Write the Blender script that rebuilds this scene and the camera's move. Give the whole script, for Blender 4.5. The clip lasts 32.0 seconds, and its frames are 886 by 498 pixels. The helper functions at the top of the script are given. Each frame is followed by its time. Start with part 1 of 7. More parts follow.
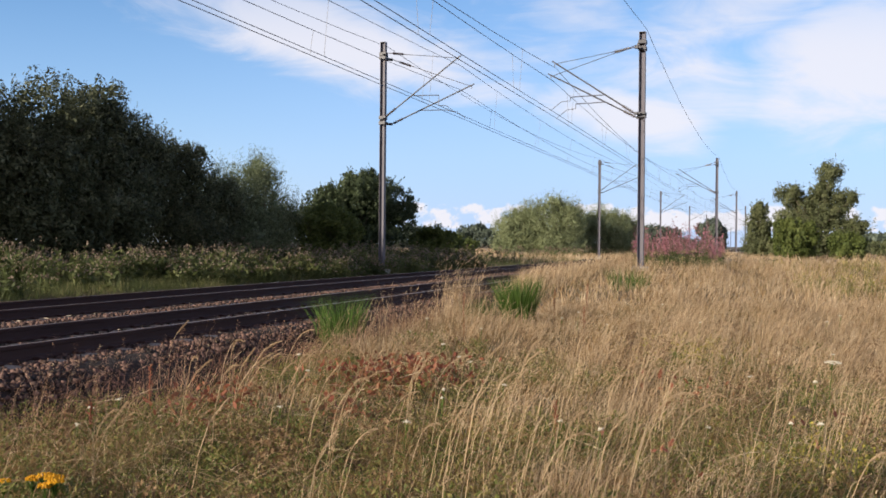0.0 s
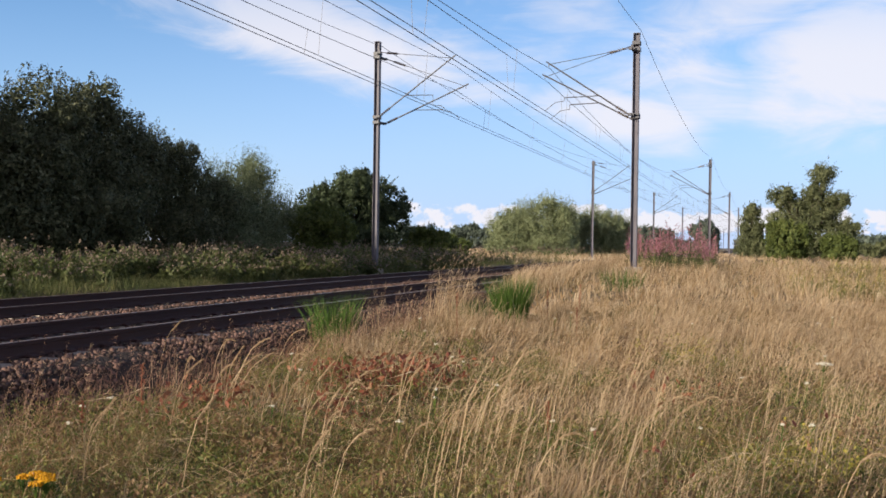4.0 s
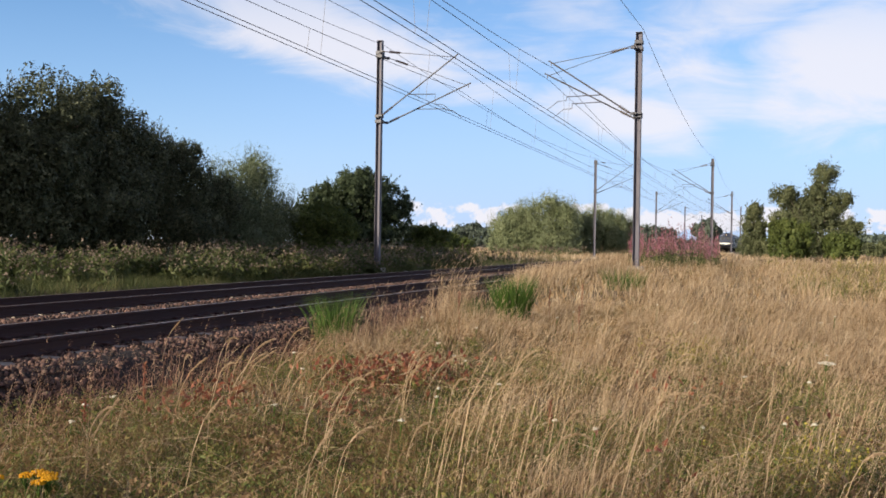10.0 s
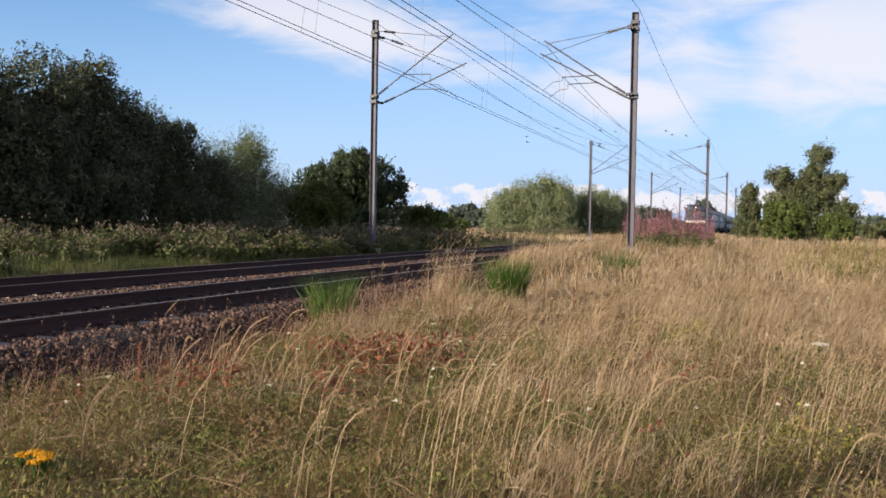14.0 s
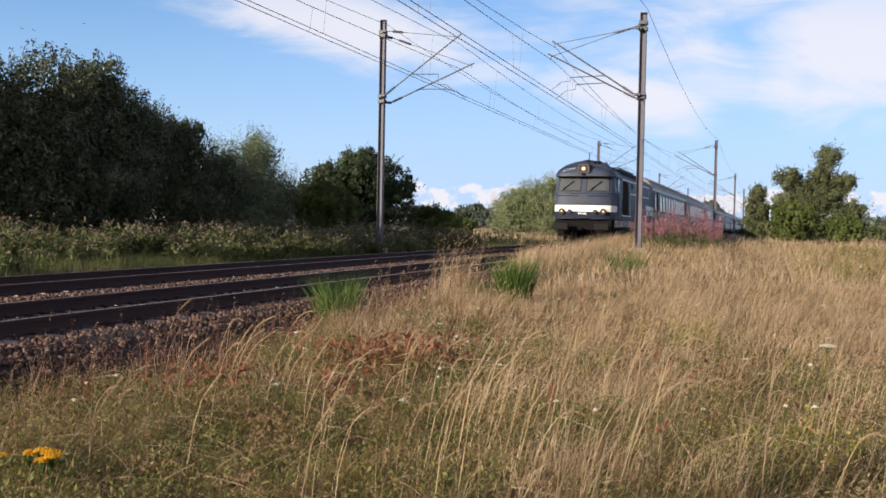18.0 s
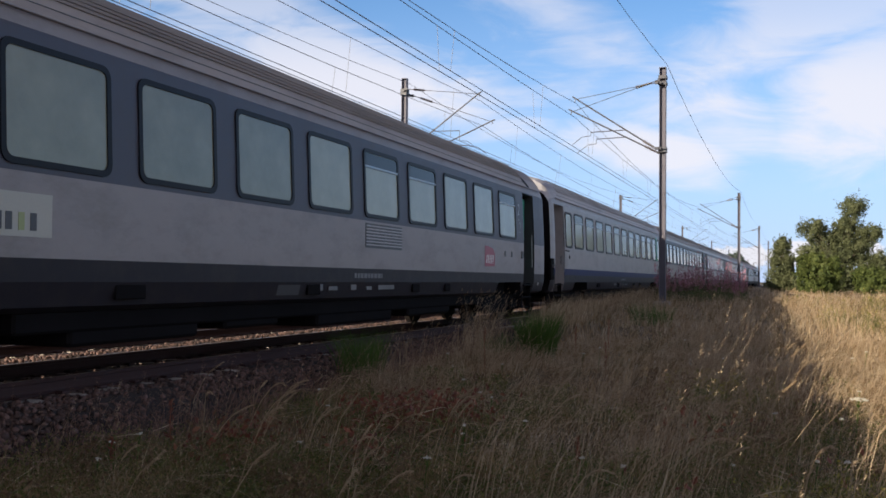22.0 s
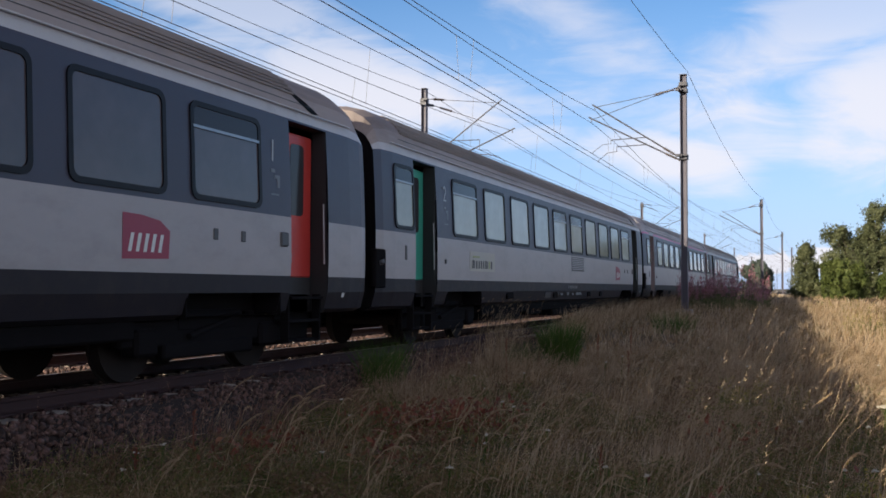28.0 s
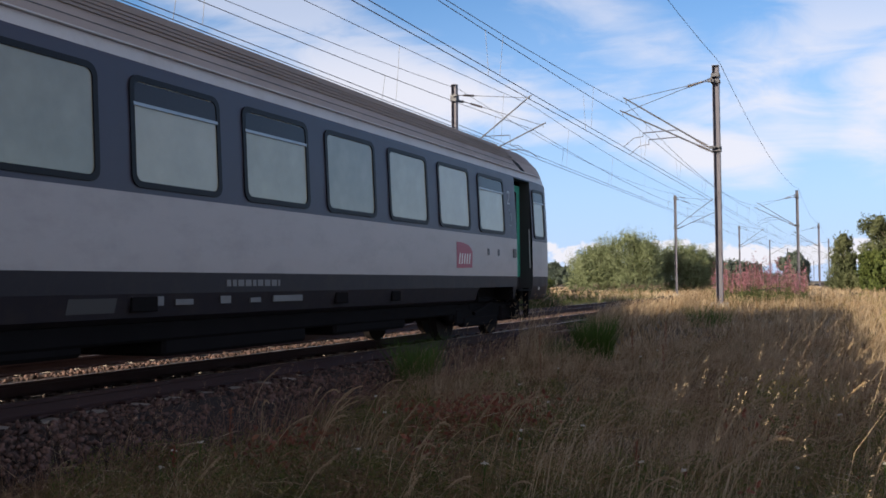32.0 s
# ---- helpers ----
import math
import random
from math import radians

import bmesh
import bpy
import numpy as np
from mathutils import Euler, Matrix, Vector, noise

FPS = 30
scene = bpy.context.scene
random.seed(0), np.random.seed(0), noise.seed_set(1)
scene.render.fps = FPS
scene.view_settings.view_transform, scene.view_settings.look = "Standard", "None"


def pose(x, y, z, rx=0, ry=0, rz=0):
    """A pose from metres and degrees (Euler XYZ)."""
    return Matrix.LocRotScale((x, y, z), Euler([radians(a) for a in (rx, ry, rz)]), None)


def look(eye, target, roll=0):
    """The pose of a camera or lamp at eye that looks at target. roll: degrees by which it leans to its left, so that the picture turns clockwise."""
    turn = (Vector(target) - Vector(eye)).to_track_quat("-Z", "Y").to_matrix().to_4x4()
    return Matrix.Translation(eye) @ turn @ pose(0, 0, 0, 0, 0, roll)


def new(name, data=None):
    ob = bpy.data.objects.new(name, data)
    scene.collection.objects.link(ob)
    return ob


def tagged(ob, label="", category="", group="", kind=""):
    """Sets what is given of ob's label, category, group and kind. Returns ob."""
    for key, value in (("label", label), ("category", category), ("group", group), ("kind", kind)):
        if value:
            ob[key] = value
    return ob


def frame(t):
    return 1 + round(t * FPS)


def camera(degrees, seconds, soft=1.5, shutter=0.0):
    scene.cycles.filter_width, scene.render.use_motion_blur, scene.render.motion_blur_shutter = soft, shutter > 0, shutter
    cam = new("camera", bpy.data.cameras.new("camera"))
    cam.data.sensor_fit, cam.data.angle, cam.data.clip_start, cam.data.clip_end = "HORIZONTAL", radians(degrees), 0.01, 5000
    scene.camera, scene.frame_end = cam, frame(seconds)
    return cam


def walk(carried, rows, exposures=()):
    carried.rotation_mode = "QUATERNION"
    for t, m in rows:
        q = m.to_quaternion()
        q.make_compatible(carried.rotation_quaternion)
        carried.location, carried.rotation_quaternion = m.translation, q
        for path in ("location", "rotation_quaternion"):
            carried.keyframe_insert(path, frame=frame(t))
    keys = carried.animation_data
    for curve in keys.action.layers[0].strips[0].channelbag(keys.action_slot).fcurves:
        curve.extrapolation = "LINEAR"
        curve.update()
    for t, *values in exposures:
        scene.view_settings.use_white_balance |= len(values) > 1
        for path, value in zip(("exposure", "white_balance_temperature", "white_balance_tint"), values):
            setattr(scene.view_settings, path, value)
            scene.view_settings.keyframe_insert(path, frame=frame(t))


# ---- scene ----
# Camera: held at one spot beside the line, turning a little. z = 0 is the top of the rails,
# +Y runs along the track, the near track's centre is at XN, the far one's at XF.
EYE = Vector((0.0, 0.0, 1.103))
XN, XF = -8.244, -12.133
cam = camera(50.04, 32.0, soft=1.65)


def gaze(yaw, pitch, roll):
    a, b = radians(yaw), radians(pitch)
    return look(EYE, EYE + Vector((-math.sin(a) * math.cos(b), math.cos(a) * math.cos(b), math.sin(b))), roll)


# seconds, degrees to the left of the track, degrees up, roll
VIEW = (
    (0, 19.00, -0.30, 0.53), (0.5, 18.96, -0.15, 0.48), (1, 18.79, -0.08, 0.64), (1.5, 18.69, -0.27, 0.64),
    (2, 18.62, -0.48, 0.70), (2.5, 18.69, -0.53, 0.76), (3, 18.71, -0.47, 0.86), (3.5, 18.64, -0.38, 0.88),
    (5.5, 18.56, -0.16, 0.67), (6, 18.59, -0.15, 0.74), (6.5, 18.52, -0.17, 0.76), (7, 18.62, -0.13, 0.80),
    (7.5, 18.69, -0.04, 0.84), (8, 18.71, -0.02, 0.85), (8.5, 18.83, 0.02, 0.96), (9, 18.84, -0.09, 1.07),
    (9.5, 18.77, -0.22, 1.00), (10, 18.73, -0.36, 0.86), (10.5, 18.76, -0.42, 0.85), (11, 18.72, -0.61, 0.86),
    (11.5, 18.65, -0.78, 0.85), (12, 18.54, -0.98, 0.83), (12.5, 18.50, -1.17, 0.74), (13, 18.51, -1.23, 0.83),
    (13.5, 18.44, -1.35, 0.88), (14, 18.42, -1.52, 0.94), (14.5, 18.40, -1.64, 0.92), (16.5, 18.59, -1.67, 1.22),
    (17, 18.72, -1.62, 1.23), (17.5, 18.75, -1.59, 1.21), (18, 18.85, -1.53, 1.14), (18.5, 19.12, -1.48, 0.98),
    (19, 19.32, -1.36, 1.11), (19.5, 19.48, -1.22, 1.04), (20, 19.64, -1.04, 0.86), (20.5, 19.89, -0.27, 0.59),
    (21, 20.18, 0.74, 0.46), (21.5, 20.39, 1.60, 0.52), (22, 20.27, 1.79, 0.59), (22.5, 20.29, 1.90, 0.64),
    (23, 20.65, 2.16, 0.67), (23.5, 20.92, 2.26, 0.63), (24, 21.22, 2.26, 0.51), (24.5, 21.61, 2.28, 0.34),
    (25, 21.77, 2.34, 0.33), (25.5, 21.57, 2.27, 0.26), (27.5, 21.63, 2.39, 0.18), (28, 21.53, 2.34, 0.19),
    (28.5, 21.45, 2.19, 0.18), (29, 21.34, 2.34, 0.15), (29.5, 21.24, 2.46, 0.06), (30, 21.24, 2.44, -0.06),
    (30.5, 21.31, 2.38, -0.13), (31, 21.40, 2.29, -0.16), (31.5, 21.40, 2.15, -0.20), (32, 23.47, 2.12, -0.52),
)
walk(cam, [(t, gaze(a, b, c)) for t, a, b, c in VIEW], exposures=[(0, 0.46, 6650, 13), (32, 0.46, 6650, 13)])

# Sky, clouds and sun
SUN = Vector((-1.0, -1.42, 0.555)).normalized()
world = bpy.data.worlds.new("sky")
scene.world = world
world.use_nodes = True
wt = world.node_tree
for n in list(wt.nodes):
    wt.nodes.remove(n)


def wire(tree, kind, ins=(), **props):
    n = tree.nodes.new(kind)
    for k, v in props.items():
        if k == "operation":
            n.operation = v
        elif k == "blend_type":
            n.blend_type = v
        elif k == "data_type":
            n.data_type = v
    for i, v in ins:
        if hasattr(v, "is_output"):
            tree.links.new(v, n.inputs[i])
        else:
            n.inputs[i].default_value = v
    return n


def calc(tree, op, a, b=0.0, c=0.0):
    return wire(tree, "ShaderNodeMath", ((0, a), (1, b), (2, c)), operation=op).outputs[0]


def build_sky():
    t = wt
    sky = t.nodes.new("ShaderNodeTexSky")
    sky.sky_type, sky.sun_disc = "NISHITA", False
    sky.sun_elevation = math.asin(SUN.z)
    sky.sun_rotation = math.atan2(SUN.x, SUN.y)
    sky.air_density, sky.dust_density, sky.ozone_density = 1.0, 0.15, 1.6
    co = t.nodes.new("ShaderNodeTexCoord").outputs["Generated"]
    ax = radians(19.0)
    right = wire(t, "ShaderNodeVectorMath", ((0, co), (1, (math.cos(ax), math.sin(ax), 0))), operation="DOT_PRODUCT").outputs["Value"]
    ahead = wire(t, "ShaderNodeVectorMath", ((0, co), (1, (-math.sin(ax), math.cos(ax), 0))), operation="DOT_PRODUCT").outputs["Value"]
    up = wire(t, "ShaderNodeVectorMath", ((0, co), (1, (0, 0, 1))), operation="DOT_PRODUCT").outputs["Value"]
    dist = calc(t, "MAXIMUM", calc(t, "ABSOLUTE", ahead), 0.05)
    u, v = calc(t, "DIVIDE", right, dist), calc(t, "DIVIDE", up, dist)

    def puff(cu, cv, along, across, tilt):
        """1 in the middle of a long patch of sky, 0 outside"""
        c, s = math.cos(radians(tilt)), math.sin(radians(tilt))
        du, dv = calc(t, "SUBTRACT", u, cu), calc(t, "SUBTRACT", v, cv)
        p = calc(t, "DIVIDE", calc(t, "ADD", calc(t, "MULTIPLY", du, c), calc(t, "MULTIPLY", dv, s)), along)
        q = calc(t, "DIVIDE", calc(t, "SUBTRACT", calc(t, "MULTIPLY", dv, c), calc(t, "MULTIPLY", du, s)), across)
        r = calc(t, "SQRT", calc(t, "ADD", calc(t, "MULTIPLY", p, p), calc(t, "MULTIPLY", q, q)))
        return calc(t, "MAXIMUM", calc(t, "SUBTRACT", 1.0, r), 0.0)

    def grain(scale, stretch, tilt, detail, rough, distort=0.0):
        vec = wire(t, "ShaderNodeCombineXYZ", ((0, u), (1, v))).outputs[0]
        m = t.nodes.new("ShaderNodeMapping")
        t.links.new(vec, m.inputs[0])
        m.inputs["Rotation"].default_value = (0, 0, radians(-tilt))
        m.inputs["Scale"].default_value = (scale / stretch, scale, 1)
        n = wire(t, "ShaderNodeTexNoise", (("Vector", m.outputs[0]), ("Scale", 1.0), ("Detail", detail), ("Roughness", rough), ("Distortion", distort)))
        return n.outputs["Fac"]

    def window(x, lo, hi):
        n = t.nodes.new("ShaderNodeMapRange")
        n.interpolation_type = "SMOOTHSTEP"
        t.links.new(x, n.inputs[0])
        n.inputs[1].default_value, n.inputs[2].default_value = lo, hi
        return n.outputs[0]

    side = window(u, 0.06, 0.24)
    wisps = calc(t, "ADD", calc(t, "MULTIPLY", grain(26, 3.2, -16, 8, 0.62, 0.6), calc(t, "SUBTRACT", 1.0, side)), calc(t, "MULTIPLY", grain(24, 3.4, 24, 8, 0.62, 0.7), side))
    broad = grain(7, 2.2, -14, 6, 0.55, 0.4)
    # high thin cloud: a long streak, a broad veil beside it, and the general milkiness
    streak = puff(-0.14, 0.222, 0.34, 0.070, -15)
    streak_b = puff(0.20, 0.135, 0.16, 0.05, -10)
    veil = puff(0.45, 0.20, 0.22, 0.12, 14)
    low_veil = puff(0.27, 0.175, 0.30, 0.09, -8)
    place = calc(t, "MAXIMUM", calc(t, "MAXIMUM", streak, calc(t, "MULTIPLY", streak_b, 0.9)), calc(t, "MAXIMUM", calc(t, "MULTIPLY", veil, 1.15), calc(t, "MULTIPLY", low_veil, 0.6)))
    high = calc(t, "MAXIMUM", calc(t, "MAXIMUM", puff(-0.27, 0.305, 0.24, 0.05, -13), calc(t, "MULTIPLY", puff(0.09, 0.285, 0.20, 0.07, -30), 0.62)), calc(t, "MAXIMUM", puff(0.37, 0.285, 0.24, 0.075, 22), calc(t, "MULTIPLY", window(v, 0.25, 0.36), 0.26)))
    place = calc(t, "MAXIMUM", place, high)
    # unseen broken cloud added behind and overhead to make the ambient light neutral
    behind = calc(t, "SUBTRACT", 1.0, window(ahead, -0.1, 0.55))
    overhead = calc(t, "MULTIPLY", window(up, 0.38, 0.62), 0.72)
    place = calc(t, "MAXIMUM", place, calc(t, "MAXIMUM", calc(t, "MULTIPLY", behind, 0.56), overhead))
    body = calc(t, "ADD", calc(t, "MULTIPLY", wisps, 0.75), calc(t, "MULTIPLY", broad, 0.45))
    cirrus = window(calc(t, "ADD", calc(t, "MULTIPLY", place, 0.75), calc(t, "MULTIPLY", body, 0.95)), 0.70, 1.10)
    # heaped cloud low over the horizon
    heap = grain(58, 1.4, 0, 7, 0.55, 0.2)
    level = calc(t, "MULTIPLY", window(v, 0.004, 0.020), calc(t, "SUBTRACT", 1.0, window(v, 0.034, 0.066)))
    right_side = window(u, -0.12, -0.02)
    cumulus = window(calc(t, "MULTIPLY", calc(t, "MULTIPLY", heap, level), right_side), 0.42, 0.53)
    thin = calc(t, "SUBTRACT", 0.80, calc(t, "MULTIPLY", calc(t, "MULTIPLY", window(v, 0.20, 0.30), window(ahead, 0.3, 0.7)), 0.34))
    cover = calc(t, "MAXIMUM", calc(t, "MULTIPLY", cirrus, thin), calc(t, "MULTIPLY", cumulus, 0.85))
    rich = wire(t, "ShaderNodeHueSaturation", (("Saturation", 1.42), ("Color", sky.outputs[0])))
    bright = wire(t, "ShaderNodeMix", ((6, rich.outputs[0]), (7, (SKY_GAIN * 0.99, SKY_GAIN, SKY_GAIN * 1.12, 1))), data_type="RGBA", blend_type="MULTIPLY")
    bright.inputs[0].default_value = 1.0
    low = calc(t, "MULTIPLY", calc(t, "SUBTRACT", 1.0, window(v, -0.02, 0.48)), calc(t, "ADD", 0.60, calc(t, "MULTIPLY", window(u, -0.40, 0.10), 0.26)))
    hazy = wire(t, "ShaderNodeMix", ((0, low), (6, bright.outputs[2]), (7, HAZE)), data_type="RGBA")
    # the unseen cloud overhead is greyed to dim the light from above
    shade = wire(t, "ShaderNodeMix", ((0, window(up, 0.33, 0.62)), (6, CLOUD), (7, OVERHEAD_GREY)), data_type="RGBA")
    mix = wire(t, "ShaderNodeMix", ((0, cover), (6, hazy.outputs[2]), (7, shade.outputs[2])), data_type="RGBA")
    bg = wire(t, "ShaderNodeBackground", ((0, mix.outputs[2]), (1, 1.0)))
    out = t.nodes.new("ShaderNodeOutputWorld")
    t.links.new(bg.outputs[0], out.inputs[0])


SKY_GAIN, CLOUD, HAZE, OVERHEAD_GREY = 0.105, (0.67, 0.665, 0.70, 1), (0.310, 0.480, 0.80, 1), (0.20, 0.176, 0.195, 1)
build_sky()
sun = new("sun", bpy.data.lights.new("sun", "SUN"))
sun.data.energy, sun.data.angle, sun.data.color = 5.7, radians(0.55), (0.98, 0.885, 0.69)
sun.matrix_world = look(SUN * 100, (0, 0, 0))

# ---- materials ----
def surface(name, color, rough=0.7, metal=0.0, var=0.25, scale=6.0, bump=0.0, spec=0.5, coarse=0.8, grime=0.0, island=0.0, random_object=0.0, stretch=(1, 1, 1), grain_bump=40.0):
    """A painted or raw surface: base colour broken up at two scales, with fine relief."""
    m = bpy.data.materials.new(name)
    m.use_nodes = True
    t = m.node_tree
    b = t.nodes["Principled BSDF"]
    co = t.nodes.new("ShaderNodeTexCoord").outputs["Object"]
    mp = t.nodes.new("ShaderNodeMapping")
    mp.inputs["Scale"].default_value = stretch
    t.links.new(co, mp.inputs[0])
    fine = wire(t, "ShaderNodeTexNoise", (("Vector", mp.outputs[0]), ("Scale", scale * 6), ("Detail", 5.0), ("Roughness", 0.65))).outputs["Fac"]
    big = wire(t, "ShaderNodeTexNoise", (("Vector", mp.outputs[0]), ("Scale", coarse), ("Detail", 4.0), ("Roughness", 0.6))).outputs["Fac"]
    val = calc(t, "ADD", calc(t, "MULTIPLY", calc(t, "SUBTRACT", fine, 0.5), var * 1.2), calc(t, "MULTIPLY", calc(t, "SUBTRACT", big, 0.5), var * 1.6))
    if island:
        val = calc(t, "ADD", val, calc(t, "MULTIPLY", calc(t, "SUBTRACT", t.nodes.new("ShaderNodeNewGeometry").outputs["Random Per Island"], 0.5), island))
    if random_object:
        val = calc(t, "ADD", val, calc(t, "MULTIPLY", calc(t, "SUBTRACT", t.nodes.new("ShaderNodeObjectInfo").outputs["Random"], 0.5), random_object))
    hsv = wire(t, "ShaderNodeHueSaturation", (("Color", (*color, 1)), ("Value", calc(t, "MAXIMUM", calc(t, "ADD", val, 1.0), 0.15))))
    last = hsv.outputs[0]
    if grime:
        spot = wire(t, "ShaderNodeTexNoise", (("Vector", mp.outputs[0]), ("Scale", 2.2), ("Detail", 7.0), ("Roughness", 0.7))).outputs["Fac"]
        ramp = t.nodes.new("ShaderNodeMapRange")
        t.links.new(spot, ramp.inputs[0])
        ramp.inputs[1].default_value, ramp.inputs[2].default_value, ramp.inputs[4].default_value = 0.48, 0.75, grime
        last = wire(t, "ShaderNodeMix", ((0, ramp.outputs[0]), (6, last), (7, (0.07, 0.055, 0.045, 1))), data_type="RGBA").outputs[2]
    t.links.new(last, b.inputs["Base Color"])
    b.inputs["Metallic"].default_value, b.inputs["Specular IOR Level"].default_value = metal, spec
    t.links.new(calc(t, "ADD", rough - 0.1, calc(t, "MULTIPLY", fine, 0.2)), b.inputs["Roughness"])
    if bump:
        f2 = wire(t, "ShaderNodeTexNoise", (("Vector", mp.outputs[0]), ("Scale", grain_bump), ("Detail", 4.0))).outputs["Fac"]
        bp = wire(t, "ShaderNodeBump", (("Strength", bump), ("Distance", 0.02), ("Height", f2)))
        t.links.new(bp.outputs[0], b.inputs["Normal"])
    return m


def foliage(name, stops, patch=0.35, patch_scale=0.5, through_light=0.35, rough=0.6):
    """Leaves or blades: each one takes its colour from a ramp, patches lean to one end of it."""
    m = bpy.data.materials.new(name)
    m.use_nodes = True
    t = m.node_tree
    b = t.nodes["Principled BSDF"]
    geo = t.nodes.new("ShaderNodeNewGeometry")
    spot = wire(t, "ShaderNodeTexNoise", (("Vector", geo.outputs["Position"]), ("Scale", patch_scale), ("Detail", 4.0), ("Roughness", 0.6))).outputs["Fac"]
    at = calc(t, "ADD", calc(t, "MULTIPLY", geo.outputs["Random Per Island"], 1.0 - patch), calc(t, "MULTIPLY", calc(t, "SUBTRACT", calc(t, "MULTIPLY", spot, 2.6), 0.8), patch))
    ramp = t.nodes.new("ShaderNodeValToRGB")
    cr = ramp.color_ramp
    cr.elements[0].position, cr.elements[0].color = stops[0][0], (*stops[0][1], 1)
    cr.elements[1].position, cr.elements[1].color = stops[-1][0], (*stops[-1][1], 1)
    for p, c in stops[1:-1]:
        cr.elements.new(p).color = (*c, 1)
    t.links.new(at, ramp.inputs[0])
    t.links.new(ramp.outputs[0], b.inputs["Base Color"])
    b.inputs["Roughness"].default_value, b.inputs["Specular IOR Level"].default_value = rough, 0.25
    tr = wire(t, "ShaderNodeBsdfTranslucent", ((0, ramp.outputs[0]),))
    mx = wire(t, "ShaderNodeMixShader", ((0, through_light), (1, b.outputs[0]), (2, tr.outputs[0])))
    t.links.new(mx.outputs[0], t.nodes["Material Output"].inputs[0])
    return m


def stain(name, color, strong=1.0):
    """Dirt that fades out towards the edge of its sheet, thick and thin in blots."""
    m = bpy.data.materials.new(name)
    m.use_nodes = True
    t = m.node_tree
    b = t.nodes["Principled BSDF"]
    co = t.nodes.new("ShaderNodeTexCoord")
    cut = t.nodes.new("ShaderNodeSeparateXYZ")
    t.links.new(co.outputs["Generated"], cut.inputs[0])
    far = calc(t, "ABSOLUTE", calc(t, "SUBTRACT", cut.outputs[1], 0.5))
    blot = wire(t, "ShaderNodeTexNoise", (("Vector", co.outputs["Object"]), ("Scale", 3.0), ("Detail", 6.0), ("Roughness", 0.65))).outputs["Fac"]
    thick = calc(t, "ADD", calc(t, "MULTIPLY", calc(t, "SUBTRACT", 0.5, far), 2.4), calc(t, "MULTIPLY", calc(t, "SUBTRACT", blot, 0.62), 2.6))
    thick = calc(t, "MULTIPLY", calc(t, "MINIMUM", calc(t, "MAXIMUM", thick, 0.0), 1.0), strong)
    b.inputs["Base Color"].default_value, b.inputs["Roughness"].default_value = (*color, 1), 0.7
    mx = wire(t, "ShaderNodeMixShader", ((0, thick), (1, t.nodes.new("ShaderNodeBsdfTransparent").outputs[0]), (2, b.outputs[0])))
    t.links.new(mx.outputs[0], t.nodes["Material Output"].inputs[0])
    return m


def glowing(name, color, strength):
    m = bpy.data.materials.new(name)
    m.use_nodes = True
    b = m.node_tree.nodes["Principled BSDF"]
    b.inputs["Base Color"].default_value = (0.14, 0.11, 0.08, 1)
    b.inputs["Emission Color"].default_value, b.inputs["Emission Strength"].default_value = (*color, 1), strength
    return m


